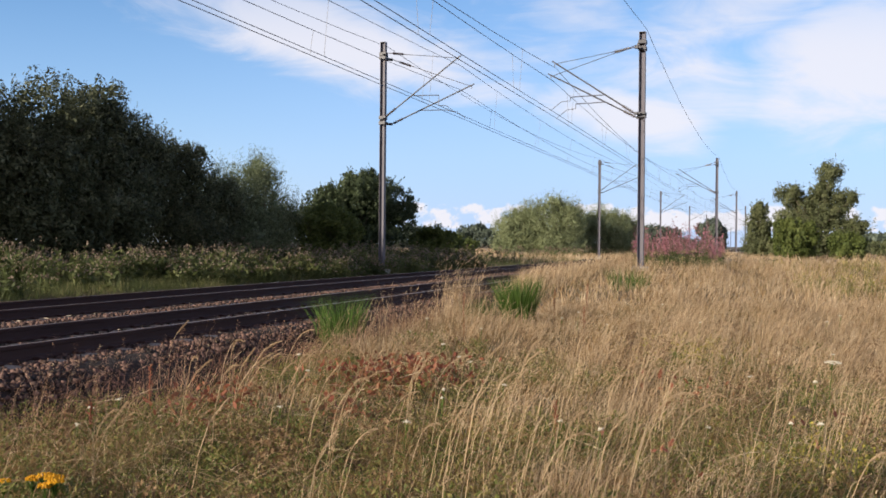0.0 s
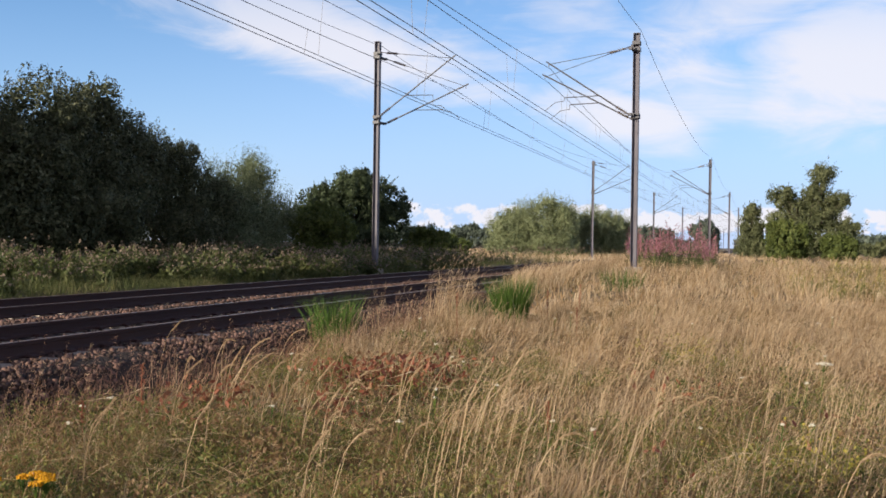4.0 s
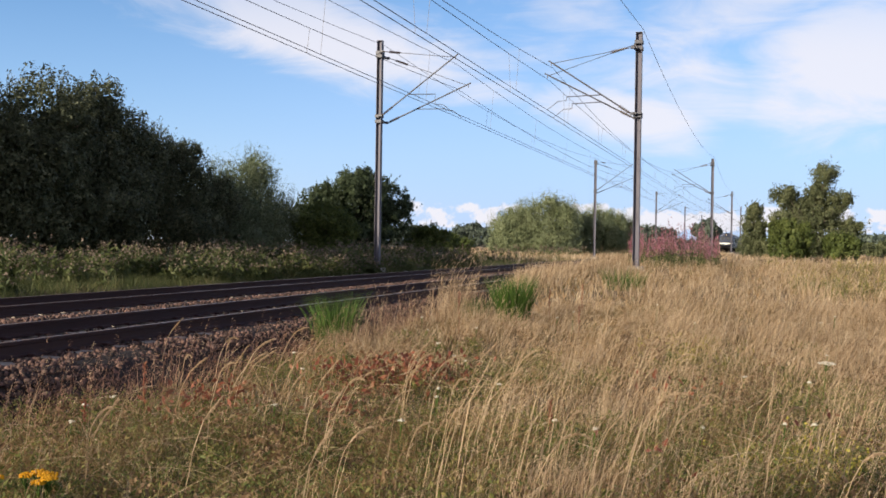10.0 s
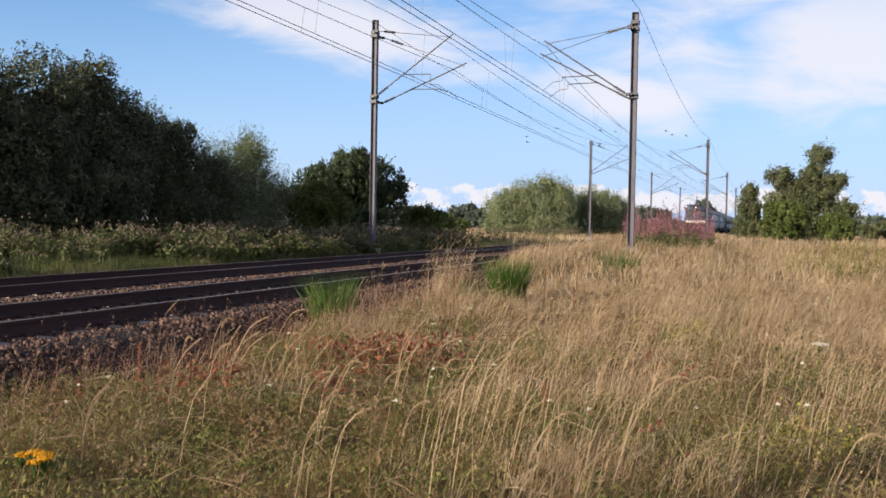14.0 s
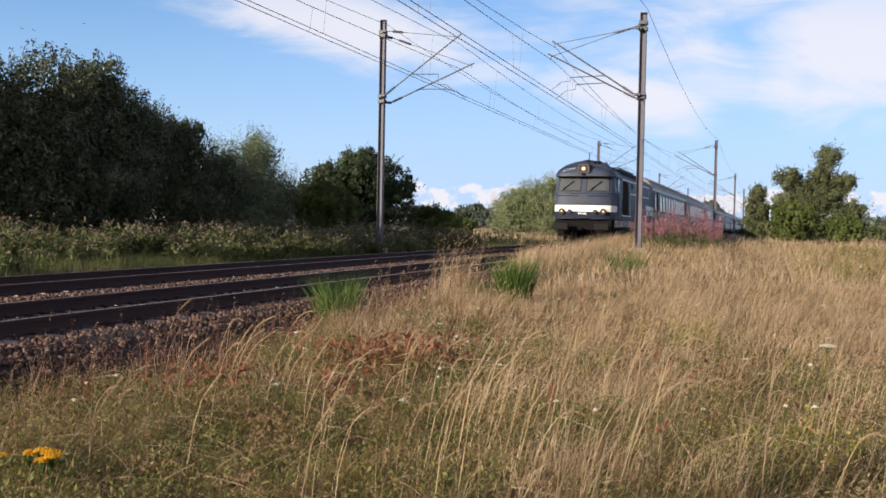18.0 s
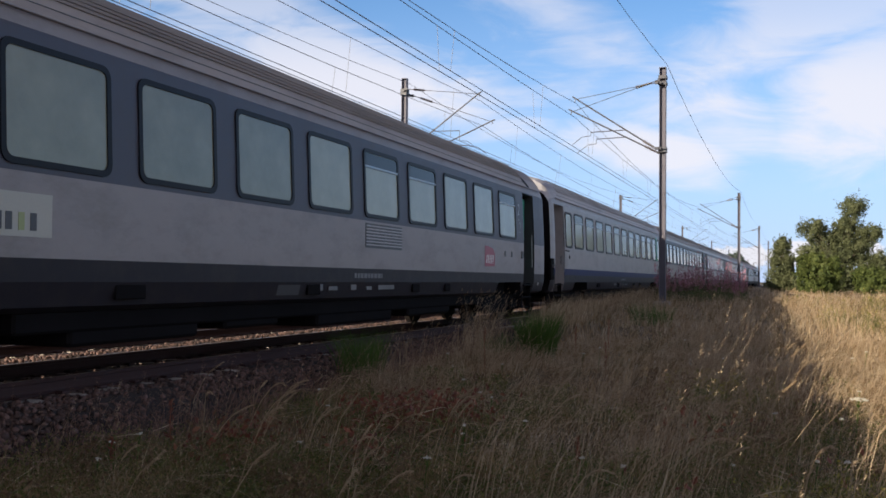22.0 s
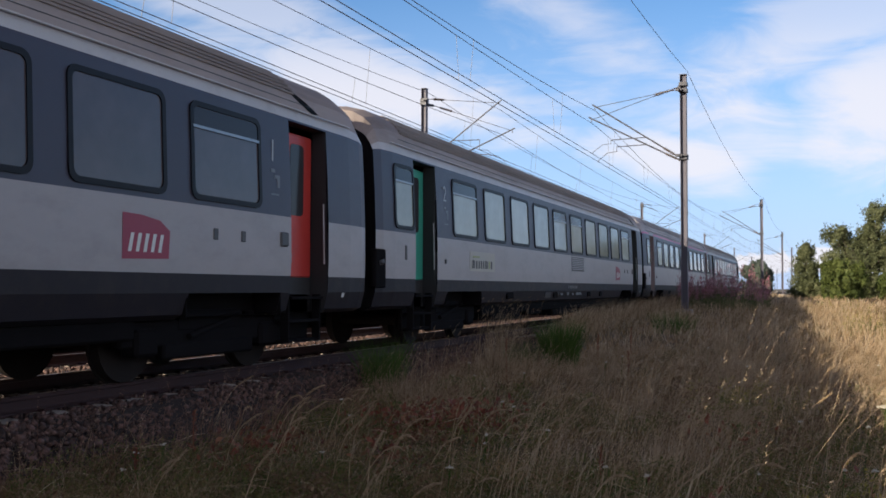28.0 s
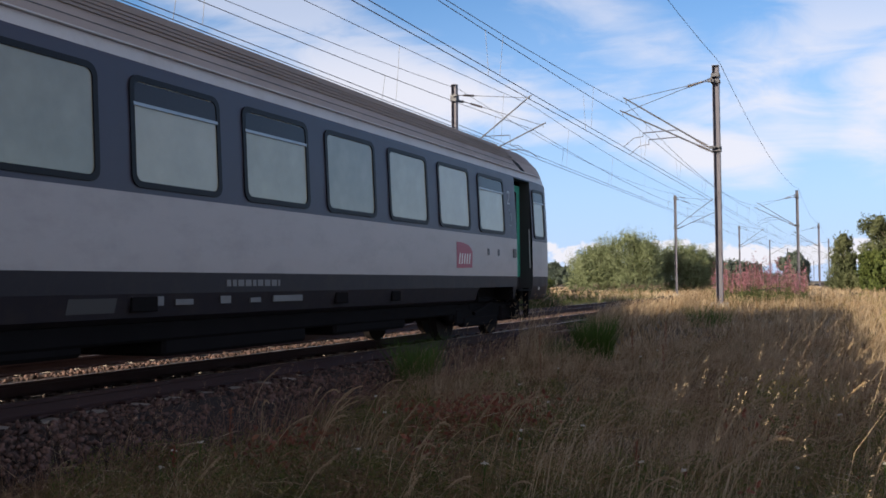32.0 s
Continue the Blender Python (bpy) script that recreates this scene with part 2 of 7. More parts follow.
# ---- mesh tools ----
class Mesh:
    """Collects faces for one part."""

    def __init__(self):
        self.v, self.f, self.m = [], [], []

    def add(self, verts, faces, slot=0):
        o = len(self.v)
        self.v += [tuple(a) for a in verts]
        self.f += [tuple(i + o for i in q) for q in faces]
        self.m += [slot] * len(faces)
        return self

    def box(self, x0, x1, y0, y1, z0, z1, b=0.0, slot=0):
        if b <= 0:
            v = [(x, y, z) for x in (x0, x1) for y in (y0, y1) for z in (z0, z1)]
            return self.add(v, [(0, 1, 3, 2), (4, 6, 7, 5), (0, 4, 5, 1), (2, 3, 7, 6), (0, 2, 6, 4), (1, 5, 7, 3)], slot)
        c = ((x0 + x1) / 2, (y0 + y1) / 2, (z0 + z1) / 2)
        h = (abs(x1 - x0) / 2, abs(y1 - y0) / 2, abs(z1 - z0) / 2)
        v, idx = [], {}
        for sx in (-1, 1):
            for sy in (-1, 1):
                for sz in (-1, 1):
                    for a in range(3):
                        s = (sx, sy, sz)
                        idx[s, a] = len(v)
                        v.append(tuple(c[k] + s[k] * (h[k] - (0 if k == a else b)) for k in range(3)))
        f = []
        for a in range(3):
            p, q = (a + 1) % 3, (a + 2) % 3
            for sa in (-1, 1):
                ring = []
                for sp, sq in ((-1, -1), (1, -1), (1, 1), (-1, 1)):
                    s = [0, 0, 0]
                    s[a], s[p], s[q] = sa, sp, sq
                    ring.append(idx[tuple(s), a])
                f.append(ring if sa > 0 else ring[::-1])
            for sp in (-1, 1):
                for sq in (-1, 1):
                    lo, hi = [0, 0, 0], [0, 0, 0]
                    lo[a], lo[p], lo[q] = -1, sp, sq
                    hi[a], hi[p], hi[q] = 1, sp, sq
                    lo, hi = tuple(lo), tuple(hi)
                    ring = [idx[lo, p], idx[hi, p], idx[hi, q], idx[lo, q]]
                    f.append(ring if sp * sq < 0 else ring[::-1])
        for sx in (-1, 1):
            for sy in (-1, 1):
                for sz in (-1, 1):
                    s = (sx, sy, sz)
                    tri = [idx[s, 0], idx[s, 1], idx[s, 2]]
                    f.append(tri if sx * sy * sz > 0 else tri[::-1])
        return self.add(v, f, slot)

    def tube(self, p, q, r, r2=None, n=8, slot=0, caps=True):
        p, q = Vector(p), Vector(q)
        r2 = r if r2 is None else r2
        d = (q - p).normalized()
        a = d.orthogonal().normalized()
        b = d.cross(a)
        v = []
        for c, rad in ((p, r), (q, r2)):
            for i in range(n):
                t = 2 * math.pi * i / n
                v.append(c + (a * math.cos(t) + b * math.sin(t)) * rad)
        f = [(i, (i + 1) % n, n + (i + 1) % n, n + i) for i in range(n)]
        if caps:
            f += [tuple(range(n - 1, -1, -1)), tuple(range(n, 2 * n))]
        return self.add(v, f, slot)

    def pipe(self, pts, r, n=6, slot=0):
        for a, b in zip(pts, pts[1:]):
            self.tube(a, b, r, n=n, slot=slot)
        return self

    def sweep(self, pts, r, n=5, slot=0):
        """One unbroken tube through the points."""
        pts = [Vector(p) for p in pts]
        v = []
        for i, p in enumerate(pts):
            d = (pts[min(i + 1, len(pts) - 1)] - pts[max(i - 1, 0)]).normalized()
            a = d.cross(Vector((0, 0, 1))).normalized() if abs(d.z) < 0.98 else d.cross(Vector((1, 0, 0))).normalized()
            b = d.cross(a)
            v += [p + (a * math.cos(2 * math.pi * k / n) + b * math.sin(2 * math.pi * k / n)) * r for k in range(n)]
        f = [(i * n + k, i * n + (k + 1) % n, i * n + n + (k + 1) % n, i * n + n + k) for i in range(len(pts) - 1) for k in range(n)]
        f += [tuple(range(n - 1, -1, -1)), tuple(range((len(pts) - 1) * n, len(pts) * n))]
        return self.add(v, f, slot)

    def prism(self, poly, axis, lo, hi, slot=0):
        """poly: points in the two other axes, in order; drawn out along axis."""
        n = len(poly)
        v = []
        for d in (lo, hi):
            for a, b in poly:
                v.append({"x": (d, a, b), "y": (a, d, b), "z": (a, b, d)}[axis])
        f = [(i, (i + 1) % n, n + (i + 1) % n, n + i) for i in range(n)]
        f += [tuple(range(n - 1, -1, -1)), tuple(range(n, 2 * n))]
        return self.add(v, f, slot)

    def data(self, name, *mats, smooth=False):
        me = bpy.data.meshes.new(name)
        me.from_pydata(self.v, [], self.f)
        for m in mats:
            me.materials.append(m)
        me.polygons.foreach_set("material_index", self.m)
        me.update()
        bm = bmesh.new()
        bm.from_mesh(me)
        if smooth:
            bmesh.ops.remove_doubles(bm, verts=bm.verts, dist=0.0005)
        bmesh.ops.recalc_face_normals(bm, faces=bm.faces)
        bm.to_mesh(me)
        bm.free()
        if smooth:
            me.shade_smooth()
            me.set_sharp_from_angle(angle=radians(35))
        return me


def part(name, mesh, material, parent, label="", smooth=False, at=None):
    """One mesh object under a thing or a part. mesh: a Mesh, or mesh data to share."""
    mats = material if isinstance(material, (tuple, list)) else (material,)
    ob = new(name, mesh.data(name, *mats, smooth=smooth) if isinstance(mesh, Mesh) else mesh)
    ob.parent = parent
    if at is not None:
        ob.matrix_basis = at
    return tagged(ob, label)


def thing(name, label, category, at=None, group="", kind=""):
    ob = new(name)
    ob.empty_display_size = 0.2
    if at is not None:
        ob.matrix_basis = at
    return tagged(ob, label, category, group, kind)


def cloud_mesh(name, verts, faces, material):
    """A large mesh out of number arrays: verts (n, 3), faces (m, k)."""
    verts, faces = np.asarray(verts, np.float32), np.asarray(faces, np.int32)
    me = bpy.data.meshes.new(name)
    me.vertices.add(len(verts))
    me.vertices.foreach_set("co", verts.ravel())
    k = faces.shape[1]
    me.loops.add(faces.size)
    me.loops.foreach_set("vertex_index", faces.ravel())
    me.polygons.add(len(faces))
    me.polygons.foreach_set("loop_start", np.arange(0, faces.size, k, dtype=np.int32))
    me.materials.append(material)
    me.update(calc_edges=True)
    return me


def smooth01(x, lo, hi):
    t = np.clip((np.asarray(x, float) - lo) / (hi - lo), 0, 1)
    return t * t * (3 - 2 * t)


def ripple(x, y, s):
    """Soft unevenness of the ground, about -1 to 1."""
    return (np.sin(x * 1.3 / s + 0.7 * np.sin(y * 0.9 / s)) + np.sin(y * 1.1 / s + 1.3 * np.sin(x * 0.7 / s + 2.0)) + np.sin((x + y) * 2.3 / s + 1.0) * 0.5) / 2.5


def bank_dip(x, y):
    """1 on the low strip beside the line past the tall tuft."""
    return smooth01(-x, 3.2, 5.4) * smooth01(y, 15, 19) * (1 - smooth01(y, 19.5, 23.5))


def ground_z(x, y):
    """Height of the earth: a field that rises away from the camera, the line's bed, the far verge."""
    x, y = np.asarray(x, float), np.asarray(y, float)
    field = -0.54 + 0.50 * smooth01(y, 8, 24) + 0.24 * smooth01(y, 22, 42) + 0.05 * ripple(x, y, 2.2) + 0.04 * ripple(x, y, 0.5)
    field = field - bank_dip(x, y) * 0.42
    bed = np.full_like(field, -0.62)
    verge = -0.16 + 0.04 * ripple(x, y, 1.7) + 0.06 * smooth01(-x, 16, 24)
    out = 0.75 * smooth01(y, 20, 27)
    k = smooth01(x, -6.7 - out * 0.6, -5.4 - out)
    z = bed * (1 - k) + field * k
    j = smooth01(-x, 14.2, 15.6)
    z = z * (1 - j) + verge * j
    far = smooth01(np.hypot(x, y), 140, 400)
    return z * (1 - far) + (-0.1) * far

EARTH = surface("dry_earth", (0.10, 0.075, 0.042), 0.95, var=0.5, scale=3, coarse=0.25, bump=0.6, grain_bump=15)
# near-black bed: the shade between loose stones is put into its colour
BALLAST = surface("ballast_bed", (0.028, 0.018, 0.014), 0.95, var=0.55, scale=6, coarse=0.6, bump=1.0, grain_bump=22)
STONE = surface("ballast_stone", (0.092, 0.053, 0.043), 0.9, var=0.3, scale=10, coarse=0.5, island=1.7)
RUST = surface("rusty_rail_steel", (0.036, 0.013, 0.012), 0.8, metal=0.0, var=0.4, scale=5, bump=0.2)
POLISHED = surface("worn_rail_head", (0.30, 0.22, 0.18), 0.4, metal=0.5, var=0.15, scale=4)
SLEEPER = surface("weathered_concrete_sleeper", (0.30, 0.26, 0.22), 0.9, var=0.4, scale=5, bump=0.3, random_object=0.4, grime=0.5)
MAST_STEEL = surface("dull_painted_mast_steel", (0.105, 0.098, 0.125), 0.6, metal=0.1, var=0.3, scale=3, coarse=0.6, grime=0.3)
TUBE_STEEL = surface("weathered_galvanised_tube", (0.085, 0.085, 0.10), 0.55, metal=0.2, var=0.2)
CERAMIC = surface("brown_glazed_insulator", (0.06, 0.04, 0.035), 0.35, var=0.2)
COPPER = surface("tarnished_overhead_wire", (0.13, 0.13, 0.15), 0.6, metal=0.2, var=0.1)
CONCRETE = surface("grey_footing_concrete", (0.32, 0.30, 0.27), 0.9, var=0.3, bump=0.3)

DRY_GRASS = foliage("dry_grass", [(0.0, (0.07, 0.06, 0.018)), (0.2, (0.17, 0.10, 0.05)), (0.45, (0.40, 0.282, 0.168)), (0.75, (0.62, 0.47, 0.310)), (1.0, (0.88, 0.765, 0.58))], 0.42, 3.2)
LOW_GRASS = foliage("low_green_and_dead_grass", [(0.0, (0.036, 0.058, 0.011)), (0.28, (0.100, 0.104, 0.028)), (0.45, (0.215, 0.136, 0.056)), (0.7, (0.38, 0.240, 0.112)), (1.0, (0.54, 0.40, 0.21))], 0.6, 1.4)
BANK_STEM = foliage("red_brown_bank_grass", [(0.0, (0.16, 0.075, 0.05)), (0.6, (0.34, 0.19, 0.125)), (1.0, (0.56, 0.40, 0.28))], 0.3, 1.0)
SEED = foliage("ripe_seed_head", [(0.0, (0.36, 0.24, 0.14)), (1.0, (0.60, 0.46, 0.30))], 0.2, 0.6)
RED_LEAF = foliage("reddened_dock_leaf", [(0.0, (0.12, 0.045, 0.032)), (0.5, (0.27, 0.088, 0.052)), (1.0, (0.30, 0.165, 0.085))], 0.2)
BROOM = foliage("bright_green_broom", [(0.0, (0.035, 0.075, 0.014)), (1.0, (0.105, 0.175, 0.034))], 0.2)
YELLOW = foliage("yellow_tansy_flower", [(0.0, (0.55, 0.27, 0.008)), (1.0, (0.78, 0.43, 0.015))], 0.2)
YELLOW_HERB = foliage("dull_yellow_herb_flower", [(0.0, (0.24, 0.22, 0.05)), (1.0, (0.46, 0.38, 0.07))], 0.2)
WHITE_FLOWER = foliage("white_umbel_flower", [(0.0, (0.55, 0.50, 0.42)), (1.0, (0.75, 0.72, 0.62))], 0.2)
PINK = foliage("pink_willowherb_flower", [(0.0, (0.16, 0.085, 0.07)), (0.5, (0.34, 0.13, 0.17)), (1.0, (0.50, 0.26, 0.31))], 0.2)
WEED = foliage("tall_verge_weed", [(0.0, (0.030, 0.044, 0.018)), (0.5, (0.080, 0.100, 0.034)), (1.0, (0.205, 0.195, 0.080))], 0.6, 0.5)
WEED_HEAD = foliage("fluffy_thistle_seed", [(0.0, (0.12, 0.085, 0.062)), (1.0, (0.32, 0.245, 0.19))], 0.2)
DARK_LEAF = foliage("dark_poplar_leaf", [(0.0, (0.022, 0.028, 0.017)), (0.5, (0.062, 0.074, 0.038)), (0.8, (0.14, 0.15, 0.085)), (1.0, (0.24, 0.25, 0.15))], 0.5, 1.3, 0.2)
WILLOW_LEAF = foliage("grey_green_willow_leaf", [(0.0, (0.075, 0.095, 0.052)), (0.6, (0.155, 0.185, 0.105)), (1.0, (0.27, 0.31, 0.19))], 0.3, 0.4, 0.3)
MID_LEAF = foliage("deep_green_leaf", [(0.0, (0.028, 0.042, 0.022)), (0.6, (0.060, 0.083, 0.040)), (1.0, (0.12, 0.145, 0.072))], 0.3, 0.4, 0.3)
LIGHT_LEAF = foliage("yellow_green_leaf", [(0.0, (0.045, 0.066, 0.02)), (0.6, (0.10, 0.128, 0.034)), (1.0, (0.18, 0.20, 0.06))], 0.3, 0.4, 0.3)
# distance haze is mixed into this leaf colour
FAR_LEAF = foliage("haze_tinted_far_leaf", [(0.0, (0.07, 0.09, 0.075)), (1.0, (0.13, 0.16, 0.12))], 0.3, 0.1, 0.2)
BIRCH_LEAF = foliage("olive_birch_leaf", [(0.0, (0.045, 0.058, 0.032)), (0.5, (0.115, 0.13, 0.062)), (1.0, (0.25, 0.26, 0.135))], 0.4, 0.5, 0.35)
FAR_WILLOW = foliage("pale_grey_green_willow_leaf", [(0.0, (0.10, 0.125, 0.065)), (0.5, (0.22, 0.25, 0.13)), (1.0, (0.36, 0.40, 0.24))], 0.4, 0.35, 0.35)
VERGE_GRASS = foliage("green_verge_grass", [(0.0, (0.045, 0.066, 0.020)), (0.5, (0.095, 0.112, 0.038)), (0.75, (0.20, 0.185, 0.08)), (1.0, (0.33, 0.265, 0.16))], 0.5, 0.6)
DEAD_HERB = foliage("withered_brown_herb", [(0.0, (0.075, 0.045, 0.026)), (0.5, (0.20, 0.118, 0.062)), (1.0, (0.38, 0.26, 0.15))], 0.4, 2.0)
HERB = foliage("fresh_green_herb", [(0.0, (0.050, 0.072, 0.018)), (0.5, (0.128, 0.140, 0.038)), (0.8, (0.25, 0.21, 0.070)), (1.0, (0.36, 0.26, 0.115))], 0.4, 2.0)
BIRD = surface("dark_feathers", (0.02, 0.02, 0.024), 0.7, var=0.2)
BARK = surface("grey_brown_bark", (0.10, 0.08, 0.06), 0.95, var=0.4, bump=0.6)


# ---- ground ----
def build_ground():
    near = np.arange(-40, 60.01, 1.0)
    xs = np.concatenate([[-3000, -1800, -1000, -600, -350, -220, -140, -90, -60], near, [90, 150, 240, 400, 700, 1200, 2000, 3000]])
    ys = np.concatenate([[-2000, -1000, -500, -250, -120, -60], np.arange(-30, 120.01, 1.0), [135, 160, 200, 260, 340, 450, 650, 950, 1500, 2400, 3600]])
    gx, gy = np.meshgrid(xs, ys)
    v = np.stack([gx.ravel(), gy.ravel(), ground_z(gx, gy).ravel()], 1)
    w = len(xs)
    i = (np.arange(len(ys) - 1)[:, None] * w + np.arange(w - 1)[None, :]).ravel()
    me = cloud_mesh("ground", v, np.stack([i, i + 1, i + 1 + w, i + w], 1), EARTH)
    me.shade_smooth()
    tagged(new("ground", me), "dry earth of a rough field beside a railway", "ground", kind="structure")


def build_ballast():
    prof = [(-5.3, -1.0), (-5.8, -0.76), (-6.55, -0.30), (-6.85, -0.20), (-9.4, -0.20), (-9.75, -0.17), (-10.2, -0.13), (-10.7, -0.17), (-11.0, -0.20), (-13.4, -0.20), (-13.7, -0.24), (-14.3, -0.55), (-14.7, -0.75)]
    ys = list(np.arange(-60, 120, 1.5)) + [140, 180, 260, 400, 700, 1100]
    rng = np.random.default_rng(3)
    v = []
    for y in ys:
        for k, (x, z) in enumerate(prof):
            j = 0.0 if k in (0, len(prof) - 1) else 1.0
            v.append((x + j * rng.normal(0, 0.05), y, z + j * rng.normal(0, 0.018)))
    n = len(prof)
    f = [(a * n + b, a * n + b + 1, a * n + n + b + 1, a * n + n + b) for a in range(len(ys) - 1) for b in range(n - 1)]
    bed = tagged(new("ballast_bed", cloud_mesh("ballast_bed", v, f, BALLAST)), "crushed stone bed under two railway tracks, darkened as shade between stones", "ballast", kind="structure")
    # loose stones, thickest where the line comes near
    px, pz = np.array([p[0] for p in prof])[::-1], np.array([p[1] for p in prof])[::-1]

    def stones(n, y0, y1, x0, x1, size):
        y = y0 + (y1 - y0) * rng.random(n) ** 1.25
        x = x0 + (x1 - x0) * rng.random(n)
        bare = (np.abs((y + 14.0 + 0.3) % 0.6 - 0.3) < 0.13) & (np.abs(np.minimum(np.abs(x - XN), np.abs(x - XF)) - 0.95) < 0.2)
        x, y = x[~bare], y[~bare]
        n = len(x)
        z = np.interp(x, px, pz) + rng.random(n) * 0.035 - 0.012
        s = size * (0.6 + 0.9 * rng.random(n))
        base = np.array([(1, 0, 0), (-1, 0, 0), (0, 1, 0), (0, -1, 0), (0, 0, 1), (0, 0, -1), (0.6, 0.6, 0.5), (-0.6, -0.5, 0.55)], float)
        tri = np.array([(0, 6, 4), (6, 2, 4), (2, 1, 4), (1, 7, 4), (7, 3, 4), (3, 0, 4), (0, 2, 6), (1, 3, 7), (2, 0, 5), (1, 2, 5), (3, 1, 5), (0, 3, 5)])
        p = base[None] * (0.65 + 0.6 * rng.random((n, 8, 1))) * s[:, None, None] * (0.7 + 0.6 * rng.random((n, 1, 3)))
        a = rng.random(n) * 6.283
        c, q = np.cos(a)[:, None], np.sin(a)[:, None]
        b = rng.random(n) * 1.5
        cb, qb = np.cos(b)[:, None], np.sin(b)[:, None]
        yy, zz = p[..., 1] * cb - p[..., 2] * qb, p[..., 1] * qb + p[..., 2] * cb
        out = np.stack([p[..., 0] * c - yy * q + x[:, None], p[..., 0] * q + yy * c + y[:, None], zz + z[:, None]], -1)
        return out.reshape(-1, 3), (tri[None] + (np.arange(n) * 8)[:, None, None]).reshape(-1, 3)

    sets = [stones(20000, 1, 24, -7.45, -5.6, 0.029), stones(7000, 2, 28, -11.0, -9.3, 0.030), stones(5500, 1, 28, -8.9, -7.5, 0.026), stones(3500, 5, 40, -14.2, -12.9, 0.036), stones(3500, 5, 36, -12.8, -11.4, 0.03), stones(3500, 26, 70, -7.45, -6.1, 0.045), stones(2500, 28, 70, -11, -9.3, 0.045)]
    vs, fs, o = [], [], 0
    for a, b in sets:
        vs.append(a), fs.append(b + o)
        o += len(a)
    tagged(new("ballast_stones", cloud_mesh("ballast_stones", np.concatenate(vs), np.concatenate(fs), STONE)), "loose angular brown-grey ballast stones between and beside the rails", "gravel", kind="stuff")


# ---- tracks ----
RAIL = [(-0.075, -0.172), (0.075, -0.172), (0.075, -0.160), (0.02, -0.142), (0.010, -0.125), (0.010, -0.050), (0.034, -0.040), (0.036, -0.008), (0.028, 0.0), (-0.028, 0.0), (-0.036, -0.008), (-0.034, -0.040), (-0.010, -0.050), (-0.010, -0.125), (-0.02, -0.142), (-0.075, -0.160)]


def build_track(x, label):
    tr = thing("railway_track", label, "railway track", pose(x, 0, 0), group="railway tracks", kind="structure")
    rail = Mesh()
    n = len(RAIL)
    ys = [-60.0, 0.0, 60.0, 150.0, 400.0, 1000.0]
    v = [(a, y, b) for y in ys for a, b in RAIL]
    for k in range(len(ys) - 1):
        for i in range(n):
            j = (i + 1) % n
            rail.add([v[k * n + i], v[k * n + j], v[(k + 1) * n + j], v[(k + 1) * n + i]], [(0, 1, 2, 3)], 1 if i == 8 else 0)
    rail.add([v[i] for i in range(n)], [tuple(range(n))])
    me = rail.data("rail", RUST, POLISHED)
    for s in (-0.7525, 0.7525):
        part("rail", me, None, tr, "rust-brown steel rail with a polished head", at=pose(s, 0, 0))
    sl = Mesh()
    for a in (-1, 1):
        sl.prism([(a * 0.45, -0.33), (a * 1.13, -0.33), (a * 1.12, -0.20), (a * 1.06, -0.175), (a * 0.55, -0.175), (a * 0.47, -0.20)], "y", -0.14, 0.14)
    sl.box(-0.5, 0.5, -0.03, 0.03, -0.26, -0.20)
    me = sl.data("sleeper", SLEEPER)
    clip = Mesh()
    for a in (-0.7525, 0.7525):
        for b in (-0.12, 0.12):
            clip.box(a + b - 0.05, a + b + 0.05, -0.06, 0.06, -0.176, -0.140, 0.008)
    mc = clip.data("rail_clip", RUST)
    for k in range(150):
        y = -14.0 + 0.6 * k
        part("sleeper", me, None, tr, at=pose(random.uniform(-0.02, 0.02), y + random.uniform(-0.02, 0.02), random.uniform(-0.01, 0.0), 0, 0, random.uniform(-0.8, 0.8)))
        if 2 < y < 45:
            part("rail_clip", mc, None, tr, at=pose(0, y, 0))
    far = Mesh()
    for k in range(150, 500):
        y = -14.0 + 0.6 * k
        far.box(-1.13, -0.45, y - 0.14, y + 0.14, -0.3, -0.178)
        far.box(0.45, 1.13, y - 0.14, y + 0.14, -0.3, -0.178)
    tagged(part("sleepers_far", far, SLEEPER, tr), kind="stuff")


# ---- overhead line ----
SPAN = 54.0
YR, YL = 36.66, 37.18


